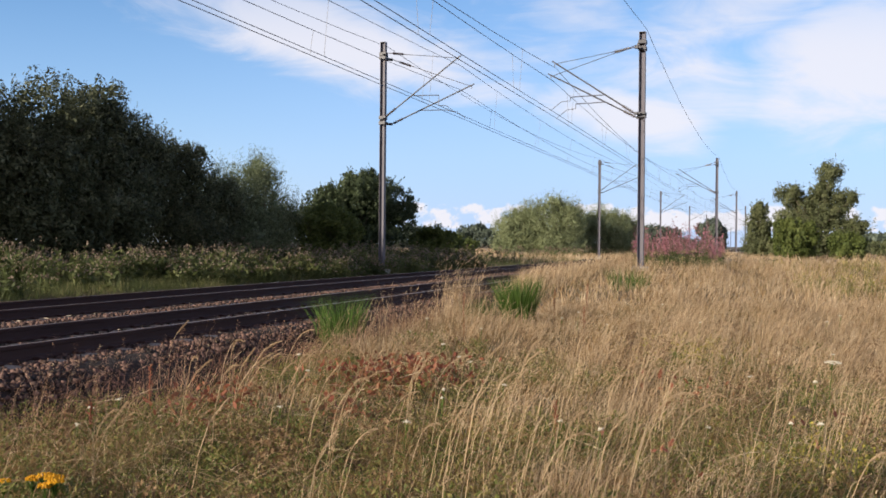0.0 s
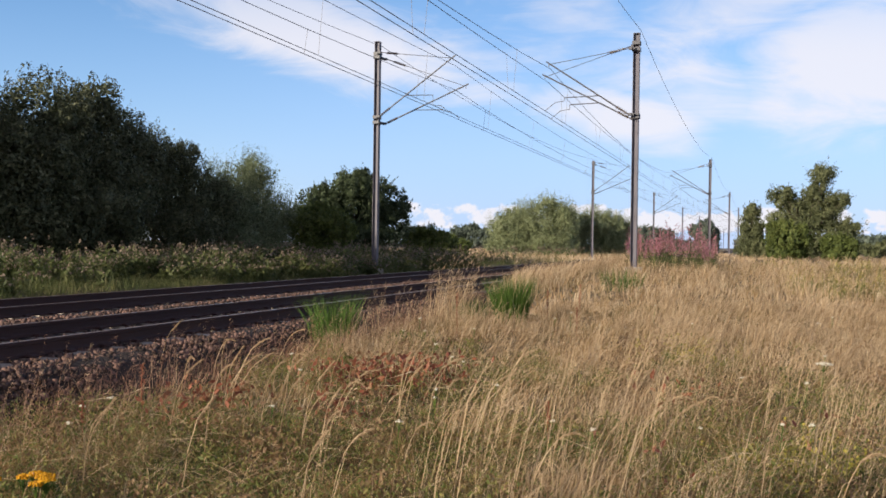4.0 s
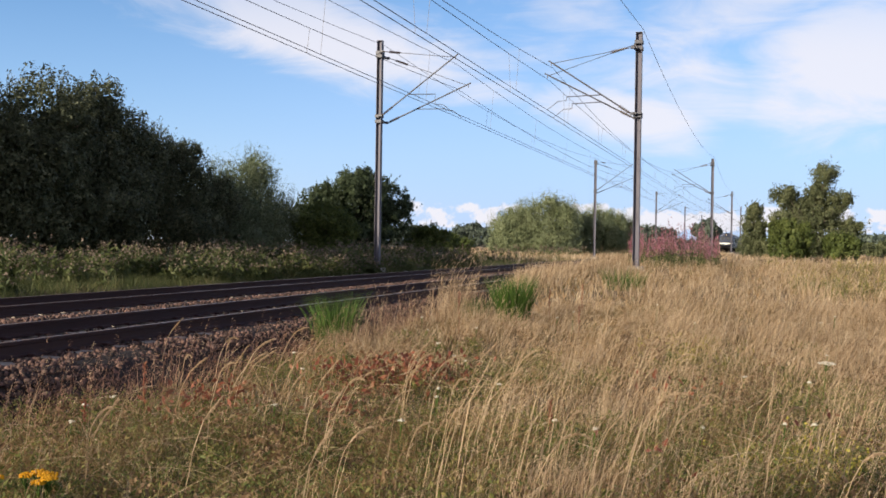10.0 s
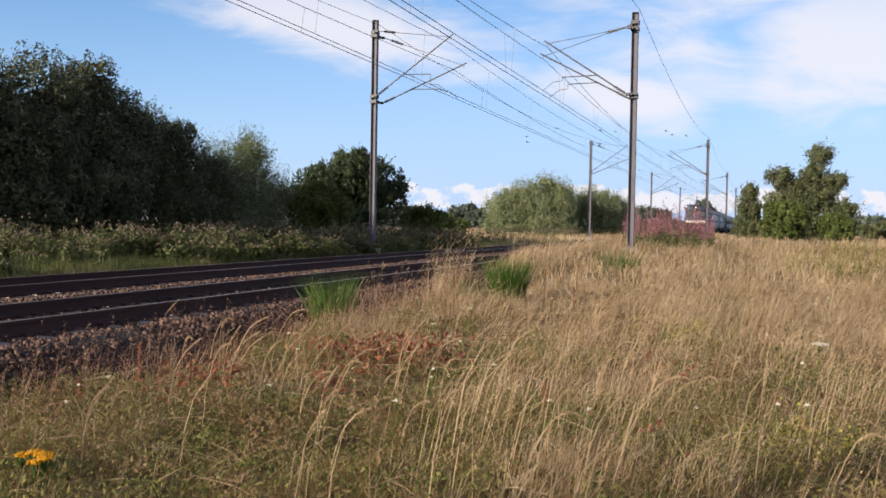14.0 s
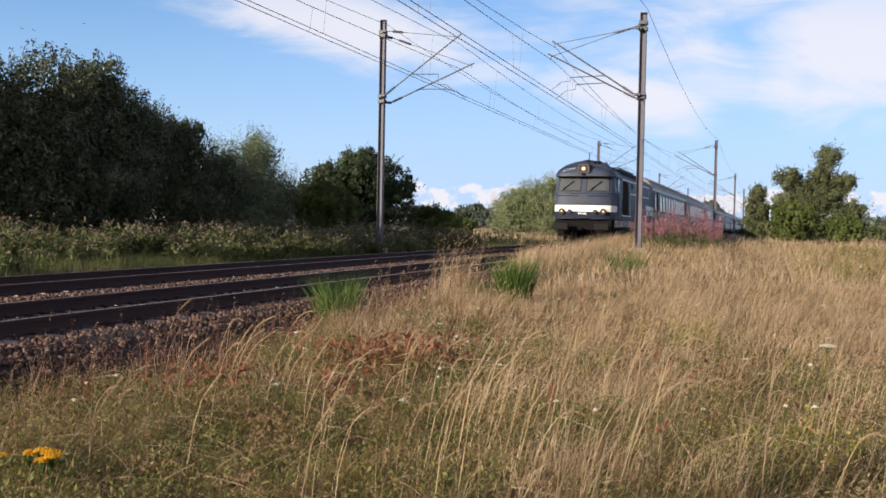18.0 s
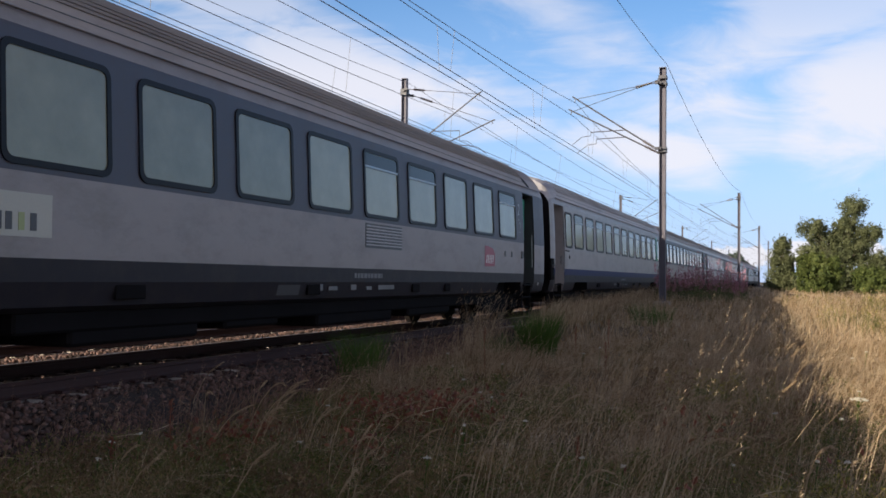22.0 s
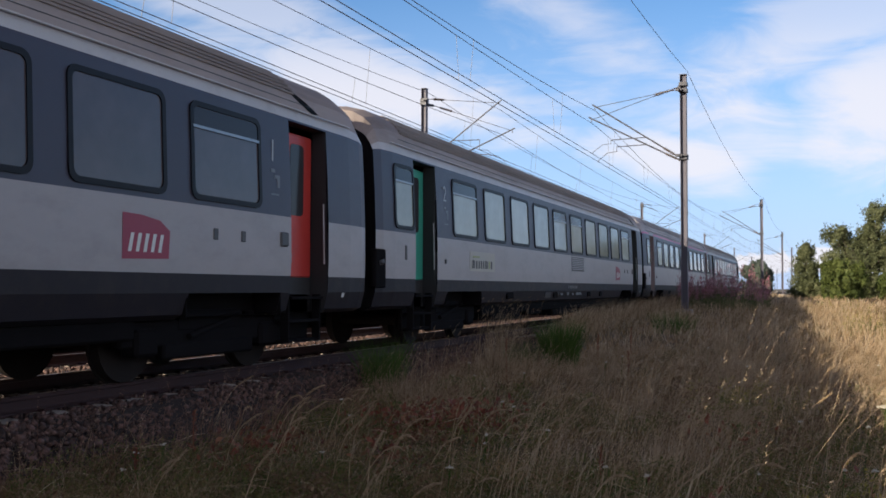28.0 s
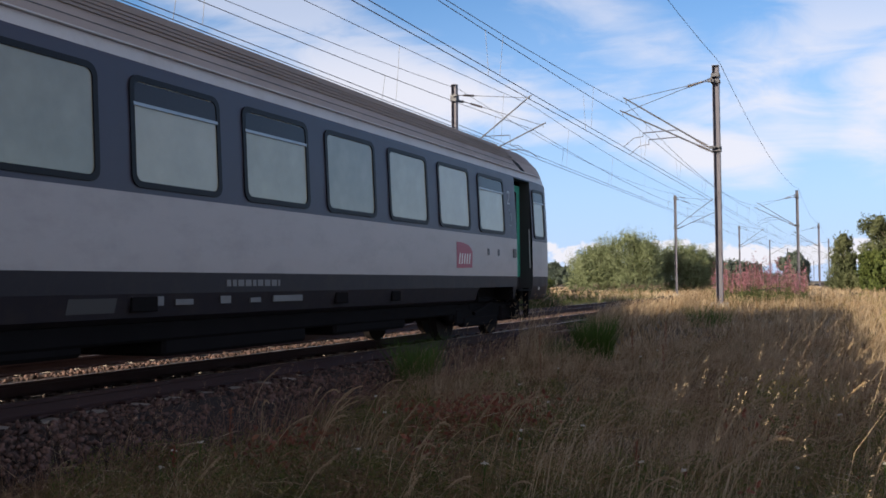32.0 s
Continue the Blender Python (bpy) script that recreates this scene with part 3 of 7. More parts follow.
def build_mast(side, y, x, top, twin, tie, arm, tip_x, index):
    """A wide-flange steel mast with one or two hinged brackets. side: +1 when the arms reach towards -X."""
    m = thing("catenary_mast", "grey-brown steel H-section mast with bracket arms beside the track" if twin else "grey-brown steel mast with a single bracket arm", "mast", pose(x, y, 0), group="overhead line masts")
    s = -side
    foot = float(ground_z(x, y)) - 0.05
    hw = 0.12 if index == 0 else 0.11
    fl = 0.016
    part("web", Mesh().box(-hw + fl, hw - fl, -0.008, 0.008, foot + 0.1, top - 0.01), MAST_STEEL, m)
    for x0 in (-hw, hw - fl):
        part("flange", Mesh().box(x0, x0 + fl, -hw, hw, foot + 0.1, top), MAST_STEEL, m)
    part("footing", Mesh().box(-0.3, 0.3, -0.3, 0.3, foot - 0.3, foot + 0.22, 0.03), CONCRETE, m)
    cap = Mesh().box(-hw - 0.01, hw + 0.01, -hw - 0.01, hw + 0.01, top, top + 0.015)
    part("cap", cap, MAST_STEEL, m)
    arms = [(0.0, tip_x[0], arm[0], tie[0])] if not twin else [(-0.28, tip_x[0], arm[0], tie[0]), (0.42, tip_x[1], arm[1], tie[1])]
    for dy, (tx, tz, cx, cz), az, tz0 in arms:
        lx = tx - x
        for z in (az, tz0):
            clamp = Mesh()
            clamp.box(-hw - 0.035, hw + 0.035, -hw - 0.04, hw + 0.04, z - 0.07, z + 0.07, 0.01)
            clamp.box(s * hw, s * (hw + 0.14), dy - 0.05, dy + 0.05, z - 0.05, z + 0.05, 0.01)
            clamp.box(s * hw * 0.3, s * (hw + 0.05), min(0, dy), max(0, dy), z - 0.04, z + 0.04)
            part("clamp", clamp, TUBE_STEEL, m)
        root, tip = Vector((s * (hw + 0.12), dy, az)), Vector((lx, dy, tz))
        run = (tip - root)
        br = part("cantilever", Mesh().tube(root + run * 0.16, tip + run.normalized() * 0.12, 0.03, 0.028), TUBE_STEEL, m, "slanting steel tube")
        ins = Mesh().tube(root, root + run * 0.16, 0.025)
        for k in range(5):
            c = root + run * (0.03 + 0.025 * k)
            ins.tube(c, c + run * 0.012, 0.062, 0.045, n=10)
        part("insulator", ins, CERAMIC, br, "brown ribbed insulator")
        tie_root, tie_end = Vector((s * (hw + 0.12), dy, tz0)), Vector((lx + s * -0.05, dy, tz - 0.04))
        d = tie_end - tie_root
        tr = part("tie_rod", Mesh().tube(tie_root + d * 0.28, tie_end, 0.012, n=6), TUBE_STEEL, m)
        ins = Mesh().tube(tie_root, tie_root + d * 0.28, 0.016, n=6)
        for k in range(7):
            c = tie_root + d * (0.10 + 0.022 * k)
            ins.tube(c, c + d * 0.011, 0.055, 0.042, n=10)
        part("insulator", ins, CERAMIC, tr, "brown ribbed insulator")
        # steady arm that holds the contact wire sideways
        lcx = cx - x
        reg = Mesh()
        join = root + run * 0.42
        j0 = Vector((join.x, dy, min(join.z, cz + 0.55)))
        out = Vector((lcx + (-s) * 0.75, dy, cz + 0.42))
        reg.tube(root + run * 0.36, Vector((out.x, dy, (root + run * 0.36).z - 0.03)), 0.018, n=6)
        reg.tube((out.x, dy, (root + run * 0.36).z - 0.03), (out.x, dy, cz + 0.36), 0.012, n=6)
        reg.sweep([(out.x, dy, cz + 0.36), (out.x + s * 0.35, dy, cz + 0.33), (lcx, dy, cz + 0.02)], 0.013)
        part("wire_clamp", Mesh().tube(tip, tip - Vector((0, 0, 0.14)), 0.014, 0.02, n=6), TUBE_STEEL, br)
        part("steady_arm", reg, TUBE_STEEL, m)
    return m


def wire_run(name, label, pts, r, n=5, sag=0.0, steps=12):
    """A wire hung from point to point."""
    w = Mesh()
    line = [Vector(pts[0])]
    for a, b in zip(pts, pts[1:]):
        a, b = Vector(a), Vector(b)
        for k in range(1, steps + 1):
            t = k / steps
            q = a.lerp(b, t)
            q.z -= 4 * sag * t * (1 - t)
            line.append(q)
    w.sweep(line, r, n=n)
    ob = new(name, w.data(name, COPPER))
    return tagged(ob, label, "wire", "overhead wires")


def build_overhead():
    masts_r = [YR + SPAN * k for k in range(-1, 9)]
    masts_l = [YL + SPAN * k for k in range(-1, 9)]
    for k, y in enumerate(masts_r):
        twin = k < 4
        tips = [(-8.0, 8.2, -8.12, 6.34), (-8.3, 7.85, -8.04, 6.12)] if twin else [(-8.5, 8.1, -8.35 + 0.35 * (k % 2), 6.25)]
        build_mast(1, y, -4.66, 9.22, twin, (8.62, 8.86), (6.12, 6.05), tips, 0)
    for k, y in enumerate(masts_l):
        twin = k < 4
        tips = [(-12.1, 8.75, -12.2, 6.45), (-11.75, 7.7, -12.0, 6.3)] if twin else [(-12.2, 8.2, -12.0 - 0.3 * (k % 2), 6.3)]
        build_mast(-1, y, -15.54, 9.6 if k < 2 else 9.3, twin, (9.1, 8.95), (6.42, 6.2), tips, 1)
    # (carrier height at the mast, its sag, contact wire height, sideways places, height of wires' support)
    runs = (("near track", masts_r, 7.53, 0.36, 6.12, -8.03, -8.10), ("near track", masts_r, 8.04, 0.88, 6.34, -8.10, -8.00), ("far track", masts_l, 7.46, 0.58, 6.35, -12.20, -12.10), ("far track", masts_l, 8.46, 0.50, 6.50, -12.25, -12.12))
    for j, (tag, ys, zm, sag, zc, xc, xm) in enumerate(runs):
        c = [(xc + (-0.25 if k > 1 and k % 2 == 0 else 0.0), y, zc) for k, y in enumerate(ys)]
        mm = [(xm + (-0.25 if k > 1 and k % 2 == 0 else 0.0), y, zm) for k, y in enumerate(ys)]
        wire_run("contact_wire", "dark grooved contact wire over the " + tag, c, 0.011, steps=2)
        wire_run("messenger_wire", "dark sagging carrier cable over the " + tag, mm, 0.010, sag=sag)
        for k in range(4):
            a, b, p, q = Vector(c[k]), Vector(c[k + 1]), Vector(mm[k]), Vector(mm[k + 1])
            for i in range(6):
                t = (i + 0.30 + 0.11 * j) / 6.0
                lo, hi = a.lerp(b, t), p.lerp(q, t)
                hi.z -= 4 * sag * t * (1 - t)
                d = Mesh().tube(lo, hi, 0.006, n=4)
                tagged(new("dropper_wire", d.data("dropper_wire", COPPER)), "thin hanger wire between carrier cable and contact wire", "wire", "droppers")
    wire_run("feeder_wire", "dark feeder cable along the mast tops", [(-4.52, y, 9.36) for y in masts_r], 0.0095, sag=0.9)
    wire_run("feeder_wire", "dark return cable along the far mast tops", [(-15.34, y, 9.40) for y in masts_l], 0.010, sag=0.75)


# ---- plants ----
def leaf_plates(c, normal, size, rng, ratio, loose=0.55):
    """Leaves round the centres c that face along normal, more or less."""
    n = len(c)
    w = normal + rng.normal(0, loose, (n, 3))
    w /= np.linalg.norm(w, axis=1, keepdims=True) + 1e-9
    a = np.cross(w, rng.normal(size=(n, 3)))
    a /= np.linalg.norm(a, axis=1, keepdims=True) + 1e-9
    b = np.cross(w, a)
    k = size * (0.6 + 0.8 * rng.random((n, 1)))
    v = np.stack([c - a * k, c + b * k * ratio, c + a * k, c - b * k * ratio], 1).reshape(-1, 3)
    return v, np.arange(4 * n).reshape(n, 4)


def leaf_quads(c, n_dir, size, rng, ratio=0.5):
    """Leaves as bent quads round the centres c."""
    n = len(c)
    a = rng.normal(size=(n, 3)) + n_dir
    a /= np.linalg.norm(a, axis=1, keepdims=True) + 1e-9
    b = np.cross(a, rng.normal(size=(n, 3)))
    b /= np.linalg.norm(b, axis=1, keepdims=True) + 1e-9
    s = size * (0.6 + 0.8 * rng.random((n, 1)))
    v = np.stack([c - a * s, c + b * s * ratio, c + a * s, c - b * s * ratio], 1).reshape(-1, 3)
    return v, np.arange(4 * n).reshape(n, 4)


def build_tree(name, x, y, lobes, leaves, size, mat, label, seed, trunk=0.16, shoot=0.7, upright=1.0, slim=0.36, ragged=5, dense=0.24, group="trees along the line"):
    """lobes: (dx, dy, z, rx, ry, rz). Large leaves fill the crown; leafy shoots make its uneven skin."""
    rng = np.random.default_rng(seed)
    z0 = float(ground_z(x, y))
    tree = thing(name, label, "tree", pose(x, y, z0), group=group)
    wood = Mesh()
    top = max(l[2] for l in lobes)
    wood.tube((0, 0, -0.15), (0.1, 0.05, top * 0.35), trunk, trunk * 0.7, n=8)
    wood.tube((0.1, 0.05, top * 0.35), (0.0, 0.1, top * 0.8), trunk * 0.7, trunk * 0.3, n=7)
    grown = []
    for l in lobes:
        grown.append(l)
        for _ in range(ragged):
            d = rng.normal(size=3)
            d[2] = abs(d[2]) * 0.9 if rng.random() < 0.75 else d[2]
            d /= np.linalg.norm(d)
            q = rng.uniform(0.30, 0.48)
            grown.append((l[0] + d[0] * l[3] * 0.78, l[1] + d[1] * l[4] * 0.78, max(0.5, l[2] + d[2] * l[5] * 0.78), l[3] * q, l[4] * q, l[5] * q))
    lobes = grown
    vol = np.array([l[3] * l[4] * l[5] for l in lobes]) ** 0.67
    fill, tufts, facing, skin = [], [], [], []
    for l, w in zip(lobes, vol / vol.sum()):
        c, r = np.array(l[:3]), np.array(l[3:])
        wood.tube((0.05, 0.05, min(top * 0.3, l[2] * 0.5)), tuple(c), trunk * 0.45, trunk * 0.12, n=6)
        # inner leaves
        k = max(30, int(leaves * w * dense))
        d = rng.normal(size=(k, 3))
        d /= np.linalg.norm(d, axis=1, keepdims=True)
        fill.append(c + d * r * (0.25 + 0.62 * rng.random((k, 1))))
        # rounded tufts of leaves with gaps between them
        per = 60
        k = max(5, int(leaves * w * 0.72 / per))
        d = rng.normal(size=(k, 3))
        d /= np.linalg.norm(d, axis=1, keepdims=True)
        hub = c + d * r * (0.70 + 0.30 * rng.random((k, 1)))
        for h in hub[::max(1, k // 4)]:
            wood.tube(tuple(c), tuple(h), trunk * 0.12, trunk * 0.03, n=4)
        rad = (shoot * 0.36 + 0.10 * r.mean()) * (0.55 + 0.8 * rng.random((k, 1, 1)))
        e = rng.normal(size=(k, per, 3)) + 0.5 * d[:, None, :] + np.array([0, 0, 0.25])
        e /= np.linalg.norm(e, axis=2, keepdims=True)
        p = hub[:, None, :] + e * rad * np.array([0.8, 0.8, 1.0 + 0.25 * upright]) * (0.45 + 0.6 * rng.random((k, per, 1)) ** 0.6)
        tufts.append(p.reshape(-1, 3)), facing.append((e + 0.35 * d[:, None, :]).reshape(-1, 3))
        # thin leafy shoots that fray the outline
        k = max(4, int(leaves * w * 0.26 / 16))
        d = rng.normal(size=(k, 3))
        d /= np.linalg.norm(d, axis=1, keepdims=True)
        hub = c + d * r * (0.82 + 0.20 * rng.random((k, 1)))
        out = d * np.array([0.6, 0.6, 0.35]) + np.array([0, 0, upright]) + rng.normal(0, 0.22, (k, 3))
        out /= np.linalg.norm(out, axis=1, keepdims=True)
        ln = shoot * (0.35 + 0.75 * rng.random((k, 1, 1)))
        along = rng.random((k, 16, 1))
        p = hub[:, None, :] + out[:, None, :] * along * ln + rng.normal(0, 1, (k, 16, 3)) * 0.10 * shoot * (1.15 - along)
        skin.append(p.reshape(-1, 3))
    part("trunk", wood, BARK, tree)
    fill, tufts, facing, skin = np.concatenate(fill), np.concatenate(tufts), np.concatenate(facing), np.concatenate(skin)
    for p in (fill, tufts, skin):
        p[:, 2] = np.maximum(p[:, 2], 0.1 + 0.3 * rng.random(len(p)))
    v, f = leaf_quads(fill, np.array([0.25, 0, 0.3]), size * 2.0, rng, max(0.3, slim * 1.4))
    v2, f2 = leaf_plates(tufts, facing, size * 1.25, rng, slim * 1.3)
    v3, f3 = leaf_quads(skin, np.array([0.2, 0, 0.5 * upright]), size, rng, slim)
    part("crown", cloud_mesh("crown", np.concatenate([v, v2, v3]), np.concatenate([f, f2 + len(v), f3 + len(v) + len(v2)]), mat), mat, tree)
    return tree


def plume(w, h):
    """Lobes of a rounded bush w wide and h high."""
    return [(0, 0, h * 0.45, w * 0.5, w * 0.5, h * 0.45), (0, 0, h * 0.18, w * 0.52, w * 0.5, h * 0.2), (-w * 0.28, 0.3, h * 0.62, w * 0.28, w * 0.3, h * 0.3), (w * 0.25, -0.2, h * 0.55, w * 0.3, w * 0.3, h * 0.3), (0, 0, h * 0.8, w * 0.25, w * 0.25, h * 0.2)]


def build_trees():
    # big dark trees behind the far track
    build_tree("poplar_tree", -26.5, 29.6, [(0, 0, 4.6, 2.3, 2.4, 2.75), (-1.5, -2.4, 4.6, 2.3, 2.4, 2.65), (0.2, 2.4, 4.75, 1.9, 1.5, 2.65), (0.5, -2.4, 3.2, 2.4, 2.4, 2.4), (0, 4.9, 4.2, 1.9, 1.5, 2.5), (0.6, 2.5, 2.6, 2.4, 2.6, 2.2), (0, 0, 1.8, 3.2, 5.0, 1.7)], 150000, 0.060, DARK_LEAF, "tall dark green poplar thicket beyond the far track", 11, 0.2, 0.75, ragged=3, dense=0.15)
    build_tree("poplar_tree", -28.0, 22.5, [(0, 0, 4.9, 2.6, 3.0, 2.9), (1.8, -2, 4.0, 2.4, 2.4, 2.8), (0, 2.4, 3.4, 2.4, 2.4, 2.4), (0.5, 0, 1.8, 3.2, 3.2, 1.6)], 34000, 0.08, DARK_LEAF, "tall dark green poplar beyond the far track", 12, 0.2, 0.75, ragged=0)
    build_tree("poplar_tree", -27.0, 37.6, [(0, -1.4, 4.1, 2.2, 1.9, 2.4), (0.2, 0.8, 3.6, 2.2, 1.9, 2.3), (0.5, 2.8, 2.5, 2.0, 1.7, 2.1), (0, 0, 1.4, 2.8, 3.8, 1.4)], 64000, 0.056, DARK_LEAF, "shorter dark green poplar beside taller ones", 13, 0.15, 0.7, slim=0.3, ragged=3, dense=0.16)
    build_tree("willow_tree", -26.6, 46.5, [(0, -5.4, 3.1, 1.8, 1.9, 1.8), (0, -3.6, 3.1, 1.6, 1.5, 2.0), (0, -1.4, 3.5, 1.7, 1.9, 2.3), (0.1, -0.8, 4.9, 0.8, 0.8, 0.9), (0, 1.6, 2.6, 1.6, 1.6, 1.9), (0, 3.0, 1.8, 1.5, 1.4, 1.4), (0, -1.5, 1.2, 2.4, 5.0, 1.1), (0, -1.5, 2.2, 1.9, 4.6, 1.3)], 64000, 0.064, WILLOW_LEAF, "feathery grey-green willow behind the far verge", 14, 0.14, 1.1, 1.5, slim=0.14, ragged=3)
    build_tree("round_tree", -24.6, 55.0, [(0, 0, 3.6, 2.5, 2.4, 1.9), (1.6, 1.8, 3.0, 1.7, 2.0, 1.7), (-1.2, -2.0, 2.8, 1.8, 1.9, 1.7), (0, 0.4, 4.9, 1.3, 1.4, 0.9), (0, 0, 1.4, 2.6, 3.6, 1.2)], 42000, 0.07, MID_LEAF, "rounded deep green tree behind a mast", 15, 0.16, 0.6, 0.5)
    build_tree("shrub", -21.0, 59.5, plume(3.6, 2.3), 7000, 0.06, LIGHT_LEAF, "low yellow-green shrub on the far verge", 16, 0.06, 0.5, group="shrubs")
    build_tree("shrub", -22.0, 66.0, plume(3.6, 1.9), 7000, 0.06, LIGHT_LEAF, "dull green low shrub on the far verge", 17, 0.06, 0.5, group="shrubs")
    build_tree("shrub", -24.2, 49.6, plume(4.4, 3.4), 12000, 0.06, LIGHT_LEAF, "green shrub at the foot of a round tree", 18, 0.06, 0.5, group="shrubs")
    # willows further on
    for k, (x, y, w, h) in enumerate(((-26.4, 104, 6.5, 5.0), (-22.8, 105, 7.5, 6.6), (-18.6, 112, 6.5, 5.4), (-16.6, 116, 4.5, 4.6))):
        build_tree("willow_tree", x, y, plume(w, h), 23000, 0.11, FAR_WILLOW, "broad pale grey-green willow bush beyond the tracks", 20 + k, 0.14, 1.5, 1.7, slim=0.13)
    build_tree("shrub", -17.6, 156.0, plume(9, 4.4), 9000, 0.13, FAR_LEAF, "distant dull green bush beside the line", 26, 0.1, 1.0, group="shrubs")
    # trees on the field side
    build_tree("birch_tree", 3.4, 80.0, [(-0.1, 0, 2.5, 2.6, 2.2, 2.1), (0.9, 0.3, 4.9, 1.1, 1.2, 1.0), (1.0, 0.2, 6.5, 0.95, 1.0, 1.0), (-2.0, -0.3, 4.8, 1.0, 1.1, 0.85), (2.2, 0, 4.6, 0.7, 0.8, 0.7), (2.9, 0, 2.0, 1.0, 1.0, 1.1), (0.3, 0, 3.5, 1.9, 1.6, 1.4), (0.3, 0, 0.8, 2.9, 2.2, 0.8)], 36000, 0.065, BIRCH_LEAF, "airy green birch standing in the field", 31, 0.14, 0.85, 0.35)
    build_tree("birch_tree", -1.0, 84.0, [(0, 0, 2.5, 1.0, 1.1, 1.5), (0.1, 0, 3.9, 0.65, 0.7, 0.8), (0, 0, 1.3, 1.25, 1.3, 1.2), (0.9, -0.5, 0.8, 1.9, 1.3, 0.8)], 17000, 0.06, BIRCH_LEAF, "smaller green birch at the edge of a group", 32, 0.1, 0.6, 0.5)
    build_tree("shrub", 1.7, 72.0, plume(3.0, 2.9), 11000, 0.07, LIGHT_LEAF, "sunlit yellow-green shrub before birch trees", 33, 0.06, 0.5, group="shrubs")
    build_tree("shrub", 5.1, 72.0, plume(2.2, 1.9), 6000, 0.07, LIGHT_LEAF, "low light green shrub in the field", 34, 0.06, 0.45, group="shrubs")
    build_tree("shrub", 11.0, 95.0, plume(5.0, 1.7), 5000, 0.09, BIRCH_LEAF, "low green shrub in the field", 35, 0.06, 0.5, group="shrubs")
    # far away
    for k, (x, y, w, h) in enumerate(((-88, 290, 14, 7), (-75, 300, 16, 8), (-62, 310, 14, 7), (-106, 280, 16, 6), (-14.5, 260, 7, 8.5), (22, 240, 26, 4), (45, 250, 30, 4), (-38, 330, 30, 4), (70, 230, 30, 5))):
        build_tree("far_tree", x, y, plume(w, h), 3500, 0.32, FAR_LEAF, "distant haze-tinted tree on the horizon", 40 + k, 0.2, 1.6, group="far trees")


def blades(x, y, h, width, lean, rng, tris=3):
    """Blades of grass at the roots (x, y): h high, leaning by the vector lean."""
    n = len(x)
    z = ground_z(x, y) - 0.03
    a = rng.random(n) * 6.283
    wx, wy = np.cos(a) * width, np.sin(a) * width
    root = np.stack([x, y, z], 1)
    side = np.stack([wx, wy, np.zeros(n)], 1)
    mid = root + np.stack([lean[:, 0] * h * 0.3, lean[:, 1] * h * 0.3, h * 0.55], 1)
    tip = root + np.stack([lean[:, 0] * h, lean[:, 1] * h, h * np.sqrt(np.clip(1 - 0.5 * (lean ** 2).sum(1), 0.2, 1))], 1)
    if tris == 1:
        return np.stack([root - side, root + side, tip], 1).reshape(-1, 3), np.arange(3 * n).reshape(n, 3), tip
    v = np.stack([root - side, root + side, mid - side * 0.7, mid + side * 0.7, tip], 1).reshape(-1, 3)
    b = (np.arange(n) * 5)[:, None]
    f = np.concatenate([b + np.array([[0, 1, 3]]), b + np.array([[0, 3, 2]]), b + np.array([[2, 3, 4]])])
    return v, f, tip


def field_points(n, r0, r1, a0, a1, rng, power=0.5, shift=0.0):
    """Random spots of the field between two distances and two bearings (degrees left of the track)."""
    r = (r0 ** (1 / power) + (r1 ** (1 / power) - r0 ** (1 / power)) * rng.random(n)) ** power
    a = np.radians(a0 + (a1 - a0) * rng.random(n))
    x, y = -np.sin(a) * r, np.cos(a) * r
    edge = -5.70 - 0.75 * smooth01(y, 20, 27) + 0.35 * np.sin(y * 0.9) + 0.25 * np.sin(y * 2.3 + 1) + 0.25 * rng.normal(size=n)
    keep = x > edge + shift
    return x[keep], y[keep]


def lushness(x, y):
    """0 on bare straw, 1 where green herbs grow; more of it close by and towards the line."""
    p = 0.5 * patchy(x, y, 0.62, 6) + 0.3 * patchy(x, y, 0.23, 7) + 0.2 * patchy(x, y, 1.9, 5)
    bias = 0.165 * (1 - smooth01(np.hypot(x, y), 5.5, 11)) + 0.06 * smooth01(-x, 1, 4) - 0.12 * smooth01(y, 10, 18)
    return smooth01(p + bias, 0.44, 0.55)


def patchy(x, y, s, seed):
    return 0.5 + 0.5 * ripple(x + seed * 7.1, y - seed * 3.3, s)


